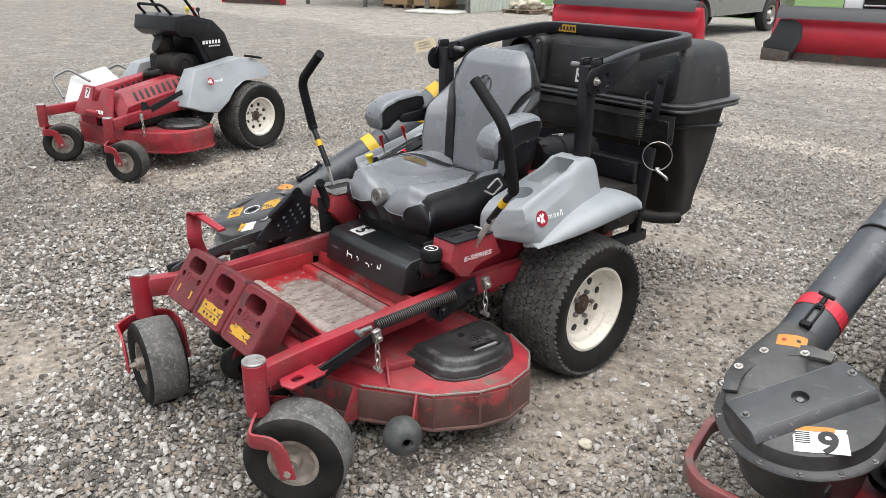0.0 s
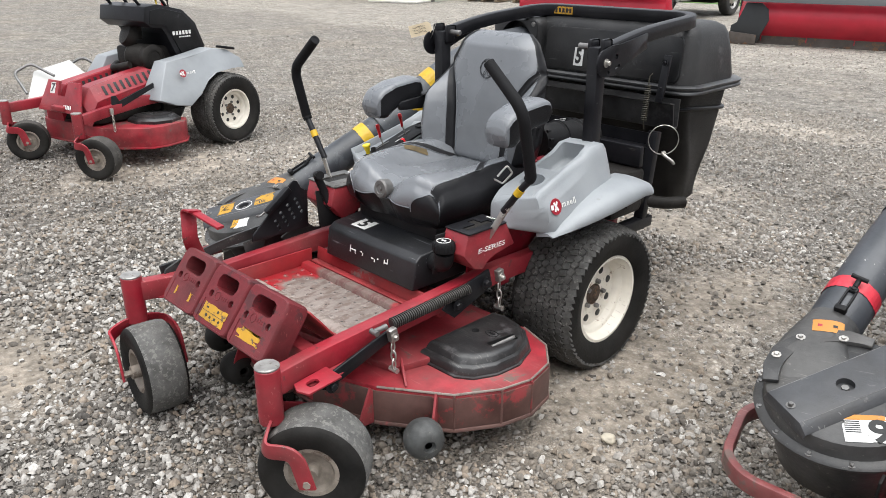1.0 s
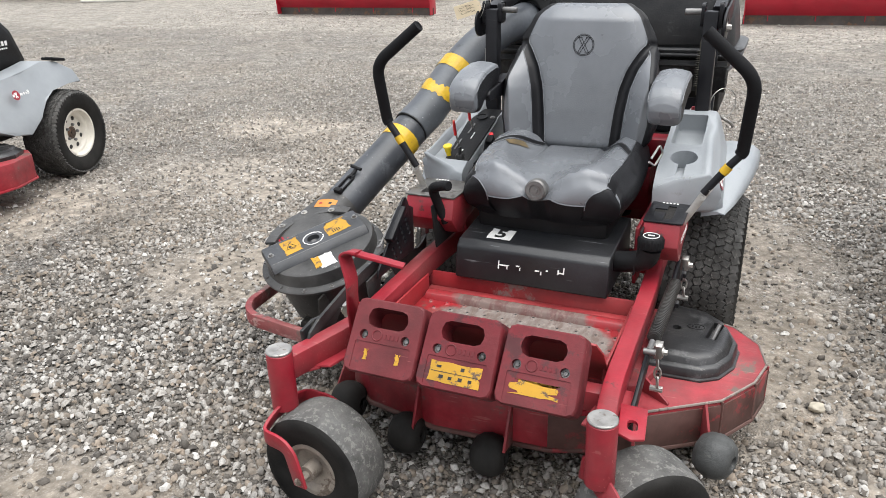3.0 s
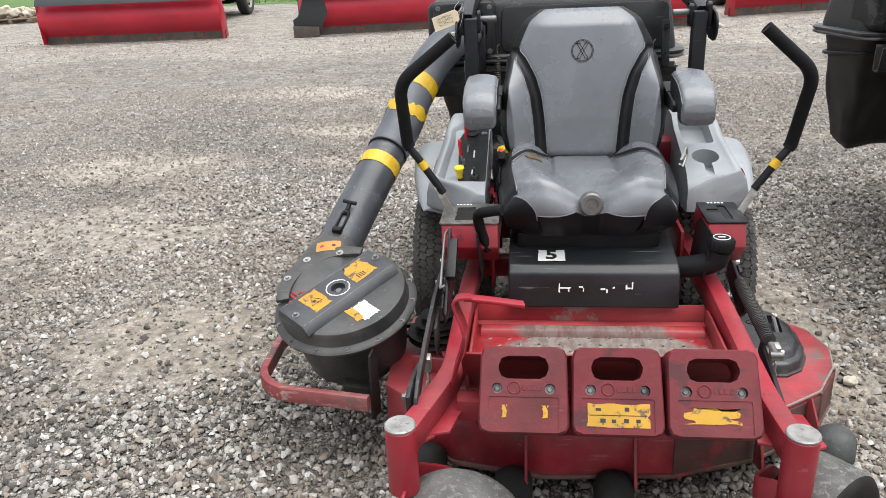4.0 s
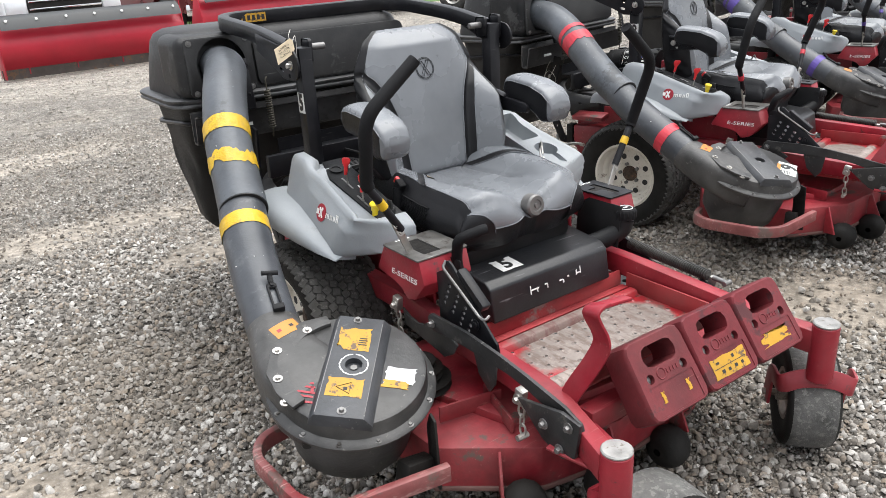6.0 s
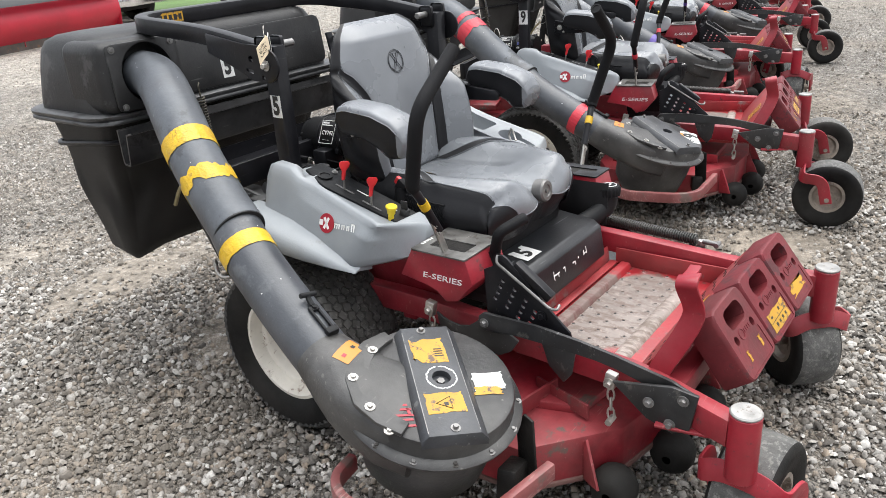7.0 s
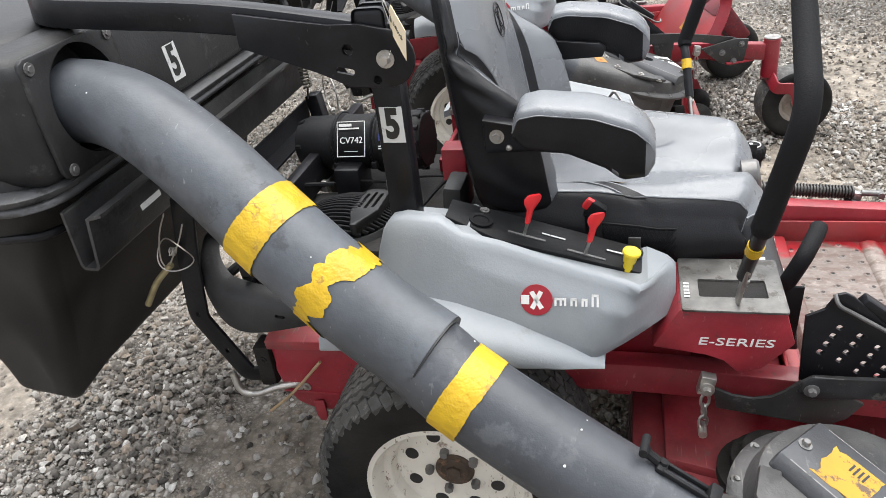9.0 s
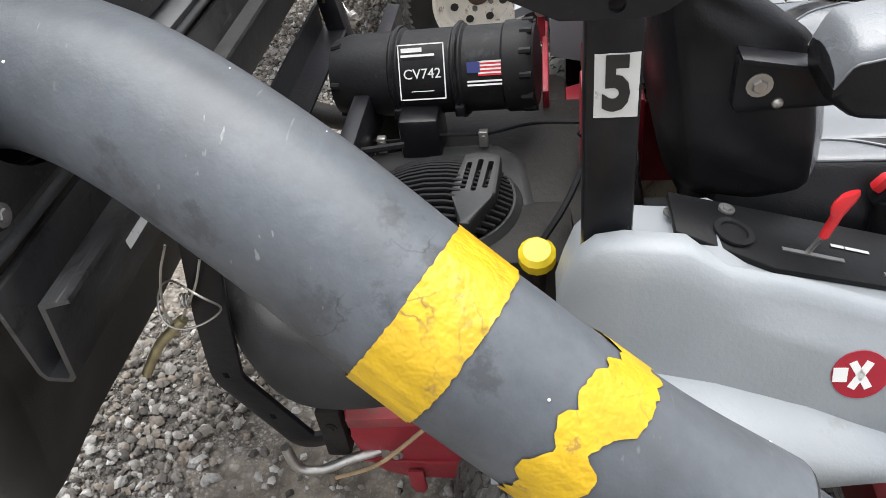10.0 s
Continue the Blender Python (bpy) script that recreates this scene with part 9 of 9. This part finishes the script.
def pallet(x, y, turn, load):
    th = thing("pallet", "weathered wooden pallet standing on the gravel", "pallet", "pallets by the storage bay")
    for i in range(3):
        bm = bmesh.new()
        box(bm, (-0.5 + 0.5 * i, 0, 0.055), (0.1, 1.2, 0.09), bevel=0.005)
        part("stringer", bm, PALLET_WOOD, th)
    for i in range(7):
        bm = bmesh.new()
        box(bm, (0, -0.54 + 0.18 * i, 0.112), (1.2, 0.11, 0.022), bevel=0.003)
        part("deck_board", bm, PALLET_WOOD, th)
    th.matrix_world = pose(x, y, 0, 0, 0, turn)
    rnd = random.Random(int(x * 10))
    if load == "stones":
        for i in range(6):
            s = thing("boulder", "pale rough limestone boulder lying on a wooden pallet", "stone", "boulders on pallets")
            bm = bmesh.new()
            bmesh.ops.create_icosphere(bm, subdivisions=3, radius=0.5)
            off = V((rnd.uniform(0, 50), rnd.uniform(0, 50), 0))
            for v in bm.verts:
                v.co *= 0.75 + 0.55 * noise.noise(v.co * 2.2 + off) + 0.12 * noise.noise(v.co * 7 + off)
            sx = rnd.uniform(0.28, 0.40)
            bmesh.ops.scale(bm, vec=(sx * 1.4, sx, sx * 0.95), verts=bm.verts)
            low = min(v.co.z for v in bm.verts)
            bmesh.ops.translate(bm, vec=(0, 0, -low), verts=bm.verts)
            part("stone", bm, LIMESTONE, s, sharp=50)
            s.matrix_world = pose(x, y, 0, 0, 0, turn) @ pose(-0.38 + 0.38 * (i % 3), -0.25 + 0.5 * (i // 3), 0.118, 0, 0, rnd.uniform(0, 360))
    elif load:
        b = thing("carton", "brown cardboard carton stacked on a wooden pallet", "box", "cartons on pallets")
        bm = bmesh.new()
        box(bm, (0, 0, 0.45), (1.1, 1.05, 0.9), bevel=0.01)
        part("carton_body", bm, mat("brown_cardboard", (0.35, 0.24, 0.13), 0.8, vary=0.15), b)
        b.matrix_world = pose(x, y, 0.124, 0, 0, turn)


for x, y, load in ((-20.3, 15.6, "box"), (-18.95, 15.9, "box"), (-15.6, 17.0, "stones"), (-14.1, 17.5, "stones"), (-12.6, 17.9, "stones")):
    pallet(x, y, 13, load)


# ---- ground ----
# bare trodden patches: centre and half sizes
PATCHES = [(0.76, 0.05, 0.42, 0.60), (0.66, 0.95, 0.34, 0.45), (-1.65, -0.12, 0.55, 0.40), (-0.27, 0.66, 0.24, 0.34), (-0.20, 1.75, 0.45, 0.22), (-1.05, -1.75, 0.45, 0.30), (1.45, -0.9, 0.5, 0.35), (-2.7, 1.2, 0.8, 0.4),
           (-0.95, 2.65, 0.75, 0.24), (-0.85, 4.95, 0.85, 0.30), (-1.75, 3.75, 0.55, 0.22), (-3.6, 0.1, 0.5, 0.7), (-3.2, 2.6, 0.7, 0.35), (-2.6, 5.6, 0.9, 0.3), (2.9, -1.6, 0.6, 0.3)]


def gravel_material():
    m = bpy.data.materials.new("crushed_gravel")
    m.use_nodes = True
    n, l = m.node_tree.nodes, m.node_tree.links
    b = n["Principled BSDF"]
    b.inputs["Roughness"].default_value = 0.88
    b.inputs["Specular IOR Level"].default_value = 0.25
    tc = n.new("ShaderNodeTexCoord")

    def vor(scale, feature="F1"):
        v = n.new("ShaderNodeTexVoronoi")
        v.feature = feature
        v.inputs["Scale"].default_value = scale
        l.new(tc.outputs["Object"], v.inputs["Vector"])
        return v

    def nz(scale, detail=4):
        t = n.new("ShaderNodeTexNoise")
        t.inputs["Scale"].default_value, t.inputs["Detail"].default_value = scale, detail
        l.new(tc.outputs["Object"], t.inputs["Vector"])
        return t.outputs["Fac"]

    def rng(v, a, c, d=0.0, e=1.0):
        r = n.new("ShaderNodeMapRange")
        for key, x in zip(("From Min", "From Max", "To Min", "To Max"), (a, c, d, e)):
            r.inputs[key].default_value = x
        l.new(v, r.inputs["Value"])
        return r.outputs["Result"]

    def mix(f, a, c, mode="MIX"):
        x = n.new("ShaderNodeMix")
        x.data_type, x.blend_type = "RGBA", mode
        for key, v in (("Factor", f), ("A", a), ("B", c)):
            if isinstance(v, (tuple, float)):
                x.inputs[key].default_value = v if key == "Factor" else (*v, 1)
            else:
                l.new(v, x.inputs[key])
        return x.outputs["Result"]

    def ramp(v, stops):
        r = n.new("ShaderNodeValToRGB")
        r.color_ramp.elements[0].position, r.color_ramp.elements[0].color = stops[0][0], (*stops[0][1], 1)
        r.color_ramp.elements[1].position, r.color_ramp.elements[1].color = stops[-1][0], (*stops[-1][1], 1)
        for p, c in stops[1:-1]:
            r.color_ramp.elements.new(p).color = (*c, 1)
        l.new(v, r.inputs["Fac"])
        return r.outputs["Color"]
    big, small = vor(52), vor(120)
    sep = n.new("ShaderNodeSeparateColor")
    l.new(big.outputs["Color"], sep.inputs["Color"])
    sep2 = n.new("ShaderNodeSeparateColor")
    l.new(small.outputs["Color"], sep2.inputs["Color"])
    stops = [(0.0, (0.13, 0.118, 0.105)), (0.3, (0.27, 0.246, 0.22)), (0.6, (0.40, 0.368, 0.33)), (0.85, (0.52, 0.49, 0.45)), (1.0, (0.64, 0.615, 0.58))]
    c1, c2 = ramp(sep.outputs["Red"], stops), ramp(sep2.outputs["Green"], stops)
    pick = rng(nz(14, 3), 0.45, 0.55)
    col = mix(pick, c1, c2)
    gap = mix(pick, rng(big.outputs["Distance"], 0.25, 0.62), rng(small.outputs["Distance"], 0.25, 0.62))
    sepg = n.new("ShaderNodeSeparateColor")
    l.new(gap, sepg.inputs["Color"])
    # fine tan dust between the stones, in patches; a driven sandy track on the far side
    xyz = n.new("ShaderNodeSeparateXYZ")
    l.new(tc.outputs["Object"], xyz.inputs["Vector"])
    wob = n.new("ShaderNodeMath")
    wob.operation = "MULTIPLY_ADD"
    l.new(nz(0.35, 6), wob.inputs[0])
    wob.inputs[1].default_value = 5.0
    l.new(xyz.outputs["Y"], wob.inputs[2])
    track = rng(wob.outputs["Value"], 10.4, 11.6)
    patch = rng(nz(0.7, 8), 0.47, 0.62, 0.0, 0.85)
    mx = n.new("ShaderNodeMath")
    mx.operation = "MAXIMUM"
    l.new(track, mx.inputs[0])
    l.new(patch, mx.inputs[1])
    sandmask = n.new("ShaderNodeMath")
    sandmask.operation = "MULTIPLY"
    l.new(mx.outputs["Value"], sandmask.inputs[0])
    l.new(rng(sep2.outputs["Red"], 0.35, 0.55, 1.0, 0.55), sandmask.inputs[1])
    sand = mix(track, mix(nz(30, 5), (0.20, 0.162, 0.122), (0.42, 0.356, 0.285)), mix(nz(30, 5), (0.48, 0.43, 0.365), (0.66, 0.61, 0.54)))
    # cell gaps are coloured dark: shade between the stones put into the colour
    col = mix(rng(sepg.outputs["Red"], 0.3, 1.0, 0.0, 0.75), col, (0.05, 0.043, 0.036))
    col = mix(sandmask.outputs["Value"], col, sand)
    col = mix(rng(nz(1.1, 5), 0.3, 0.7, 0.0, 0.35), col, (0.27, 0.248, 0.22))
    # the ground colour is blended paler with growing y and |x|
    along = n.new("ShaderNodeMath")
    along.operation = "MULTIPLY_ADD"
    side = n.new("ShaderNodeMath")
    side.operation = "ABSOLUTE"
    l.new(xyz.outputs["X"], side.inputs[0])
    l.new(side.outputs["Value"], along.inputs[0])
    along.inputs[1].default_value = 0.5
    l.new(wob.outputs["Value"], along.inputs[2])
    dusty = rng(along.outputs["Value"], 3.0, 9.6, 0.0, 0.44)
    edge = nz(4.5, 6)
    bare = 0.0
    for cx, cy, hx, hy in PATCHES:
        ev = n.new("ShaderNodeVectorMath")
        ev.operation = "MULTIPLY_ADD"
        l.new(tc.outputs["Object"], ev.inputs[0])
        ev.inputs[1].default_value, ev.inputs[2].default_value = (1 / hx, 1 / hy, 0), (-cx / hx, -cy / hy, 0)
        ln = n.new("ShaderNodeVectorMath")
        ln.operation = "LENGTH"
        l.new(ev.outputs["Vector"], ln.inputs[0])
        wander = n.new("ShaderNodeMath")
        wander.operation = "MULTIPLY_ADD"
        l.new(edge, wander.inputs[0])
        wander.inputs[1].default_value = 1.3
        l.new(ln.outputs["Value"], wander.inputs[2])
        here = rng(wander.outputs["Value"], 1.2, 2.2, 0.8, 0.0)
        over = n.new("ShaderNodeMath")
        over.operation = "MAXIMUM"
        l.new(here, over.inputs[0])
        if isinstance(bare, float):
            over.inputs[1].default_value = bare
        else:
            l.new(bare, over.inputs[1])
        bare = over.outputs["Value"]
    dirt = mix(nz(42, 9), (0.150, 0.126, 0.099), (0.275, 0.236, 0.192))
    grit = rng(nz(170, 3), 0.60, 0.68)
    col = mix(bare, col, mix(grit, dirt, (0.30, 0.272, 0.235)))
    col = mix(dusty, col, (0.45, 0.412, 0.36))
    for size, lo, hi in ((2.4, 0.80, 1.16), (9.0, 0.70, 1.26), (27.0, 0.66, 1.30)):
        shade = n.new("ShaderNodeVectorMath")
        shade.operation = "SCALE"
        l.new(col, shade.inputs[0])
        l.new(rng(nz(size, 5), 0.3, 0.7, lo, hi), shade.inputs["Scale"])
        col = shade.outputs["Vector"]
    l.new(col, b.inputs["Base Color"])
    bp = n.new("ShaderNodeBump")
    bp.invert = True
    bp.inputs["Strength"].default_value, bp.inputs["Distance"].default_value = 1.0, 0.02
    l.new(sepg.outputs["Red"], bp.inputs["Height"])
    l.new(rng(bare, 0.0, 0.8, 1.0, 0.12), bp.inputs["Strength"])
    l.new(bp.outputs["Normal"], b.inputs["Normal"])
    return m


def stone_material():
    m = bpy.data.materials.new("loose_gravel_stones")
    m.use_nodes = True
    n, l = m.node_tree.nodes, m.node_tree.links
    b = n["Principled BSDF"]
    b.inputs["Roughness"].default_value = 0.85
    b.inputs["Specular IOR Level"].default_value = 0.3
    g = n.new("ShaderNodeNewGeometry")
    r = n.new("ShaderNodeValToRGB")
    el = r.color_ramp.elements
    el[0].position, el[0].color = 0.0, (0.070, 0.064, 0.058, 1)
    el[1].position, el[1].color = 1.0, (0.55, 0.53, 0.50, 1)
    for p, c in ((0.14, (0.105, 0.095, 0.085)), (0.32, (0.20, 0.182, 0.162)), (0.44, (0.27, 0.222, 0.176)), (0.52, (0.175, 0.146, 0.118)), (0.60, (0.255, 0.238, 0.218)), (0.80, (0.335, 0.316, 0.292)), (0.93, (0.42, 0.402, 0.375))):
        el.new(p).color = (*c, 1)
    l.new(g.outputs["Random Per Island"], r.inputs["Fac"])
    tc, t = n.new("ShaderNodeTexCoord"), n.new("ShaderNodeTexNoise")
    t.inputs["Scale"].default_value, t.inputs["Detail"].default_value = 120, 4
    l.new(tc.outputs["Object"], t.inputs["Vector"])
    x = n.new("ShaderNodeMix")
    x.data_type, x.blend_type = "RGBA", "OVERLAY"
    x.inputs["Factor"].default_value = 0.6
    l.new(r.outputs["Color"], x.inputs["A"])
    l.new(t.outputs["Fac"], x.inputs["B"])
    # dirt lies on the stones in drifts; their colour turns paler with growing y and |x|
    def field(scale, a, c, d, e, detail=5):
        q, r_ = n.new("ShaderNodeTexNoise"), n.new("ShaderNodeMapRange")
        q.inputs["Scale"].default_value, q.inputs["Detail"].default_value = scale, detail
        l.new(tc.outputs["Object"], q.inputs["Vector"])
        for key, val in zip(("From Min", "From Max", "To Min", "To Max"), (a, c, d, e)):
            r_.inputs[key].default_value = val
        l.new(q.outputs["Fac"], r_.inputs["Value"])
        return q.outputs["Fac"], r_.outputs["Result"]

    def blend(f, a, c):
        y = n.new("ShaderNodeMix")
        y.data_type = "RGBA"
        l.new(f, y.inputs["Factor"])
        l.new(a, y.inputs["A"])
        y.inputs["B"].default_value = (*c, 1)
        return y.outputs["Result"]
    col = blend(field(0.9, 0.45, 0.65, 0.0, 0.5, 7)[1], x.outputs["Result"], (0.188, 0.158, 0.124))
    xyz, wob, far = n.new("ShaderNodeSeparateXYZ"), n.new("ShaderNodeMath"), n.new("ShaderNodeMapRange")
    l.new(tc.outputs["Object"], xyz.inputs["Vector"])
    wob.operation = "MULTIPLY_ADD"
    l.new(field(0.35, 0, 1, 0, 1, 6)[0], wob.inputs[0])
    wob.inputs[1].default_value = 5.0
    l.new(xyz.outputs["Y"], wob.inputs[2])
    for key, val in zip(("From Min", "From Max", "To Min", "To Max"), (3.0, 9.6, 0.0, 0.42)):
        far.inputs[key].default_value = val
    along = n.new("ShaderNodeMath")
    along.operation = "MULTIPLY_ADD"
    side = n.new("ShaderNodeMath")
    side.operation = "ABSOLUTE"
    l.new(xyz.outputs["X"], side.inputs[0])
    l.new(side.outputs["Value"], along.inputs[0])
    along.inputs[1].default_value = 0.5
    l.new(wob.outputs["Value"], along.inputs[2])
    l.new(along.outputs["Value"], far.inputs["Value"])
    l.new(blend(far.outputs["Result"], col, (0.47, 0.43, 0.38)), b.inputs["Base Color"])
    return m


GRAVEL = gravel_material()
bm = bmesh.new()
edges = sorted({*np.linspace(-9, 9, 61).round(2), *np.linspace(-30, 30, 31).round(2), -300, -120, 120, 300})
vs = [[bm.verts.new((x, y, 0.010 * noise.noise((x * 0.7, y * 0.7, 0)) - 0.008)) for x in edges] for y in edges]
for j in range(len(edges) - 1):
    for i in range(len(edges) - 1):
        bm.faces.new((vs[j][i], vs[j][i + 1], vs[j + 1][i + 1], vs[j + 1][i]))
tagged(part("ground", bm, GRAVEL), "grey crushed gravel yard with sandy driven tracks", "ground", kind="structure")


def scatter_stones(name, count, x0, x1, y0, y1, smin, smax, seed, label, sides=5, hole=None, thin=0.78):
    """Worn angular loose stones as one mesh: a ring of jittered corners low down and one on top, each; hole: a rectangle left out."""
    rng = np.random.default_rng(seed)
    pos = np.column_stack((rng.uniform(x0, x1, count), rng.uniform(y0, y1, count), np.zeros(count)))
    if hole:
        pos = pos[~((pos[:, 0] > hole[0]) & (pos[:, 0] < hole[1]) & (pos[:, 1] > hole[2]) & (pos[:, 1] < hole[3]))]
    px, py = pos[:, 0], pos[:, 1]
    f = np.sin(px * 1.3 + 1.7 * np.sin(py * 0.9)) * np.sin(py * 1.1 + 0.8 * np.cos(px * 1.7))
    g = np.sin(px * 2.9 + 2.1 * np.sin(py * 1.7 + 1)) * np.sin(py * 3.3 + 1.6 * np.cos(px * 2.3)) + 0.6 * np.sin(px * 7 + 3 * np.sin(py * 5)) * np.sin(py * 8)
    bare = np.zeros(len(pos))
    for cx, cy, hx, hy in PATCHES:
        e = ((px - cx) / hx) ** 2 + ((py - cy) / hy) ** 2 + 0.5 * g
        bare = np.maximum(bare, np.clip(1.5 - e, 0, 1))
    pos = pos[rng.uniform(0, 1, len(pos)) < np.clip(thin + 0.10 * f + 0.13 * g, 0.25, 1) * (1 - (0.82 if smin < 0.011 else 0.45) * bare)]
    k, n = len(pos), sides
    s = smin * (smax / smin) ** (rng.uniform(0, 1, k) ** 1.5)
    t = 2 * np.pi * (np.arange(n)[None] + rng.uniform(-0.32, 0.32, (k, n))) / n
    r_low, r_top = rng.uniform(0.42, 0.60, (k, n)), rng.uniform(0.20, 0.44, (k, n))
    low = np.stack((r_low * np.cos(t), r_low * np.sin(t), rng.uniform(-0.35, 0.12, (k, n))), -1)
    top = np.stack((r_top * np.cos(t + 0.25), r_top * np.sin(t + 0.25), rng.uniform(0.30, 0.66, (k, n))), -1)
    pts = np.concatenate((low, top), 1)
    pts *= np.stack((s * rng.uniform(0.9, 1.5, k), s * rng.uniform(0.75, 1.1, k), s * rng.uniform(0.55, 0.95, k)), 1)[:, None]
    ang, til, rol = rng.uniform(0, 2 * np.pi, k), rng.normal(0, 0.30, k), rng.normal(0, 0.30, k)
    pts[..., 0], pts[..., 2] = pts[..., 0] * np.cos(rol)[:, None] - pts[..., 2] * np.sin(rol)[:, None], pts[..., 0] * np.sin(rol)[:, None] + pts[..., 2] * np.cos(rol)[:, None]
    y_, z_ = pts[..., 1] * np.cos(til)[:, None] - pts[..., 2] * np.sin(til)[:, None], pts[..., 1] * np.sin(til)[:, None] + pts[..., 2] * np.cos(til)[:, None]
    x_ = pts[..., 0] * np.cos(ang)[:, None] - y_ * np.sin(ang)[:, None]
    y2 = pts[..., 0] * np.sin(ang)[:, None] + y_ * np.cos(ang)[:, None]
    out = np.stack((x_, y2, z_), -1) + pos[:, None]
    out[..., 2] += (s * rng.uniform(0.0, 0.42, k) - 0.006)[:, None]
    quads = [v for a in range(n) for v in (a, (a + 1) % n, n + (a + 1) % n, n + a)] + list(range(n, 2 * n))
    starts = np.arange(0, 4 * n + 1, 4)
    idx = (np.array(quads)[None] + 2 * n * np.arange(k)[:, None]).reshape(-1)
    me = bpy.data.meshes.new(name)
    me.vertices.add(2 * n * k)
    me.vertices.foreach_set("co", out.reshape(-1))
    me.loops.add(len(idx))
    me.loops.foreach_set("vertex_index", idx)
    me.polygons.add((n + 1) * k)
    me.polygons.foreach_set("loop_start", (starts[None] + 5 * n * np.arange(k)[:, None]).reshape(-1))
    me.update(calc_edges=True)
    me.shade_smooth()
    me.set_sharp_from_angle(angle=radians(85))
    me.materials.append(STONES)
    return tagged(new(name, me), label, "gravel", kind="stuff")


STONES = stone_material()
near_ = (-2.7, 2.7, -2.0, 2.3)
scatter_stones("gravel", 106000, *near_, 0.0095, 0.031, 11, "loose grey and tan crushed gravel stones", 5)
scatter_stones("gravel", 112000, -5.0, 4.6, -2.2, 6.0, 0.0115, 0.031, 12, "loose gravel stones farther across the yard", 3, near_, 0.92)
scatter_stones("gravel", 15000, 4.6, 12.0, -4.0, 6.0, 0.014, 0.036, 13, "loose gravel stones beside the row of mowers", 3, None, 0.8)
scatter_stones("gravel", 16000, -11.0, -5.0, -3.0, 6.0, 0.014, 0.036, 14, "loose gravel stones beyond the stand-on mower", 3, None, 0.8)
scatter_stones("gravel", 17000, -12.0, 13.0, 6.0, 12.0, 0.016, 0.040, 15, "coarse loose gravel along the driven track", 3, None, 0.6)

# a dry stem leaning on the drive cover
stem = thing("dry_stem", "dry straw-coloured stem leaning on the red drive cover", "stem")
bm = bmesh.new()
tube(bm, spline([(-0.412, 0.38, 0.466), (-0.410, 0.47, 0.365), (-0.372, 0.57, 0.262)], 6), 0.0038, 7, scales=None)
part("stalk", bm, mat("dry_straw", (0.42, 0.30, 0.17), 0.8, vary=0.3, scale=30), stem)

# a tuft of grass beside the blower
tuft = thing("grass_tuft", "small green and straw-coloured tuft of grass growing in the gravel", "grass")
bm = bmesh.new()
rn = random.Random(21)
for i in range(26):
    a, h, r_ = rn.uniform(0, 6.28), rn.uniform(0.05, 0.12), rn.uniform(0.0, 0.03)
    d_ = V((math.cos(a), math.sin(a), 0))
    tube(bm, [d_ * r_, d_ * (r_ + h * 0.18) + V((0, 0, h * 0.55)), d_ * (r_ + h * 0.55) + V((0, 0, h * 0.9))], 0.0022, 4, scales=[1.0, 0.8, 0.2])
part("blades", bm, mat("yard_weed", (0.11, 0.14, 0.045), 0.8, vary=0.4, scale=30, wear=(0.26, 0.21, 0.10), wear_at=0.55, wear_scale=20), tuft)
tuft.matrix_world = pose(-0.243, -0.626, 0.0)

# one pale cobble beside the deck
cob = thing("cobble", "single pale rounded stone lying on the gravel", "stone")
bm = bmesh.new()
bmesh.ops.create_icosphere(bm, subdivisions=3, radius=1.0)
for v in bm.verts:
    v.co *= 0.85 + 0.3 * noise.noise(v.co * 1.5)
bmesh.ops.scale(bm, vec=(0.032, 0.025, 0.02), verts=bm.verts)
part("stone", bm, LIMESTONE, cob, sharp=60)
cob.matrix_world = pose(0.937, -0.384, 0.013, 0, 0, 30)


# ---- lawn strip behind the trucks ----
def lawn():
    g = mat("mown_grass", (0.075, 0.14, 0.03), 0.9, vary=0.35, scale=1.5, grain=25, bump=0.8)
    bm = bmesh.new()
    n = 40
    lo = [bm.verts.new((-60 + 100 * i / n, (21.0 if -60 + 100 * i / n < -5.5 else 17.2) + 0.5 * noise.noise((i * 0.7, 3, 0)), 0.0)) for i in range(n + 1)]
    mi_ = [bm.verts.new((v.co.x, v.co.y + 0.4, 0.03)) for v in lo]
    hi = [bm.verts.new((v.co.x * 1.5, 120, 0.1)) for v in lo]
    for a, b in ((lo, mi_), (mi_, hi)):
        for i in range(n):
            bm.faces.new((a[i], a[i + 1], b[i + 1], b[i]))
    tagged(part("lawn", bm, g), "mown green lawn behind the parked trucks", "lawn", kind="structure")
    rng = np.random.default_rng(5)
    k = 14000
    x, y = rng.uniform(-14, 8, k), 17.4 + rng.uniform(0, 1, k) ** 1.6 * 12
    keep = (x > -5.3) | (y > 21.2)
    x, y = x[keep], y[keep]
    k = len(x)
    a = rng.uniform(0, 2 * np.pi, k)
    h = rng.uniform(0.04, 0.10, k)
    w = 0.02
    co = np.empty((k, 3, 3))
    co[:, 0] = np.stack((x - w * np.cos(a), y - w * np.sin(a), np.full(k, 0.02)), 1)
    co[:, 1] = np.stack((x + w * np.cos(a), y + w * np.sin(a), np.full(k, 0.02)), 1)
    co[:, 2] = np.stack((x + 0.03 * np.sin(a), y + 0.03 * np.cos(a), 0.02 + h), 1)
    me = bpy.data.meshes.new("grass")
    me.from_pydata(co.reshape(-1, 3).tolist(), [], np.arange(3 * k).reshape(-1, 3).tolist())
    me.materials.append(g)
    tagged(new("grass", me), "short mown green grass blades", "grass", kind="stuff")


lawn()
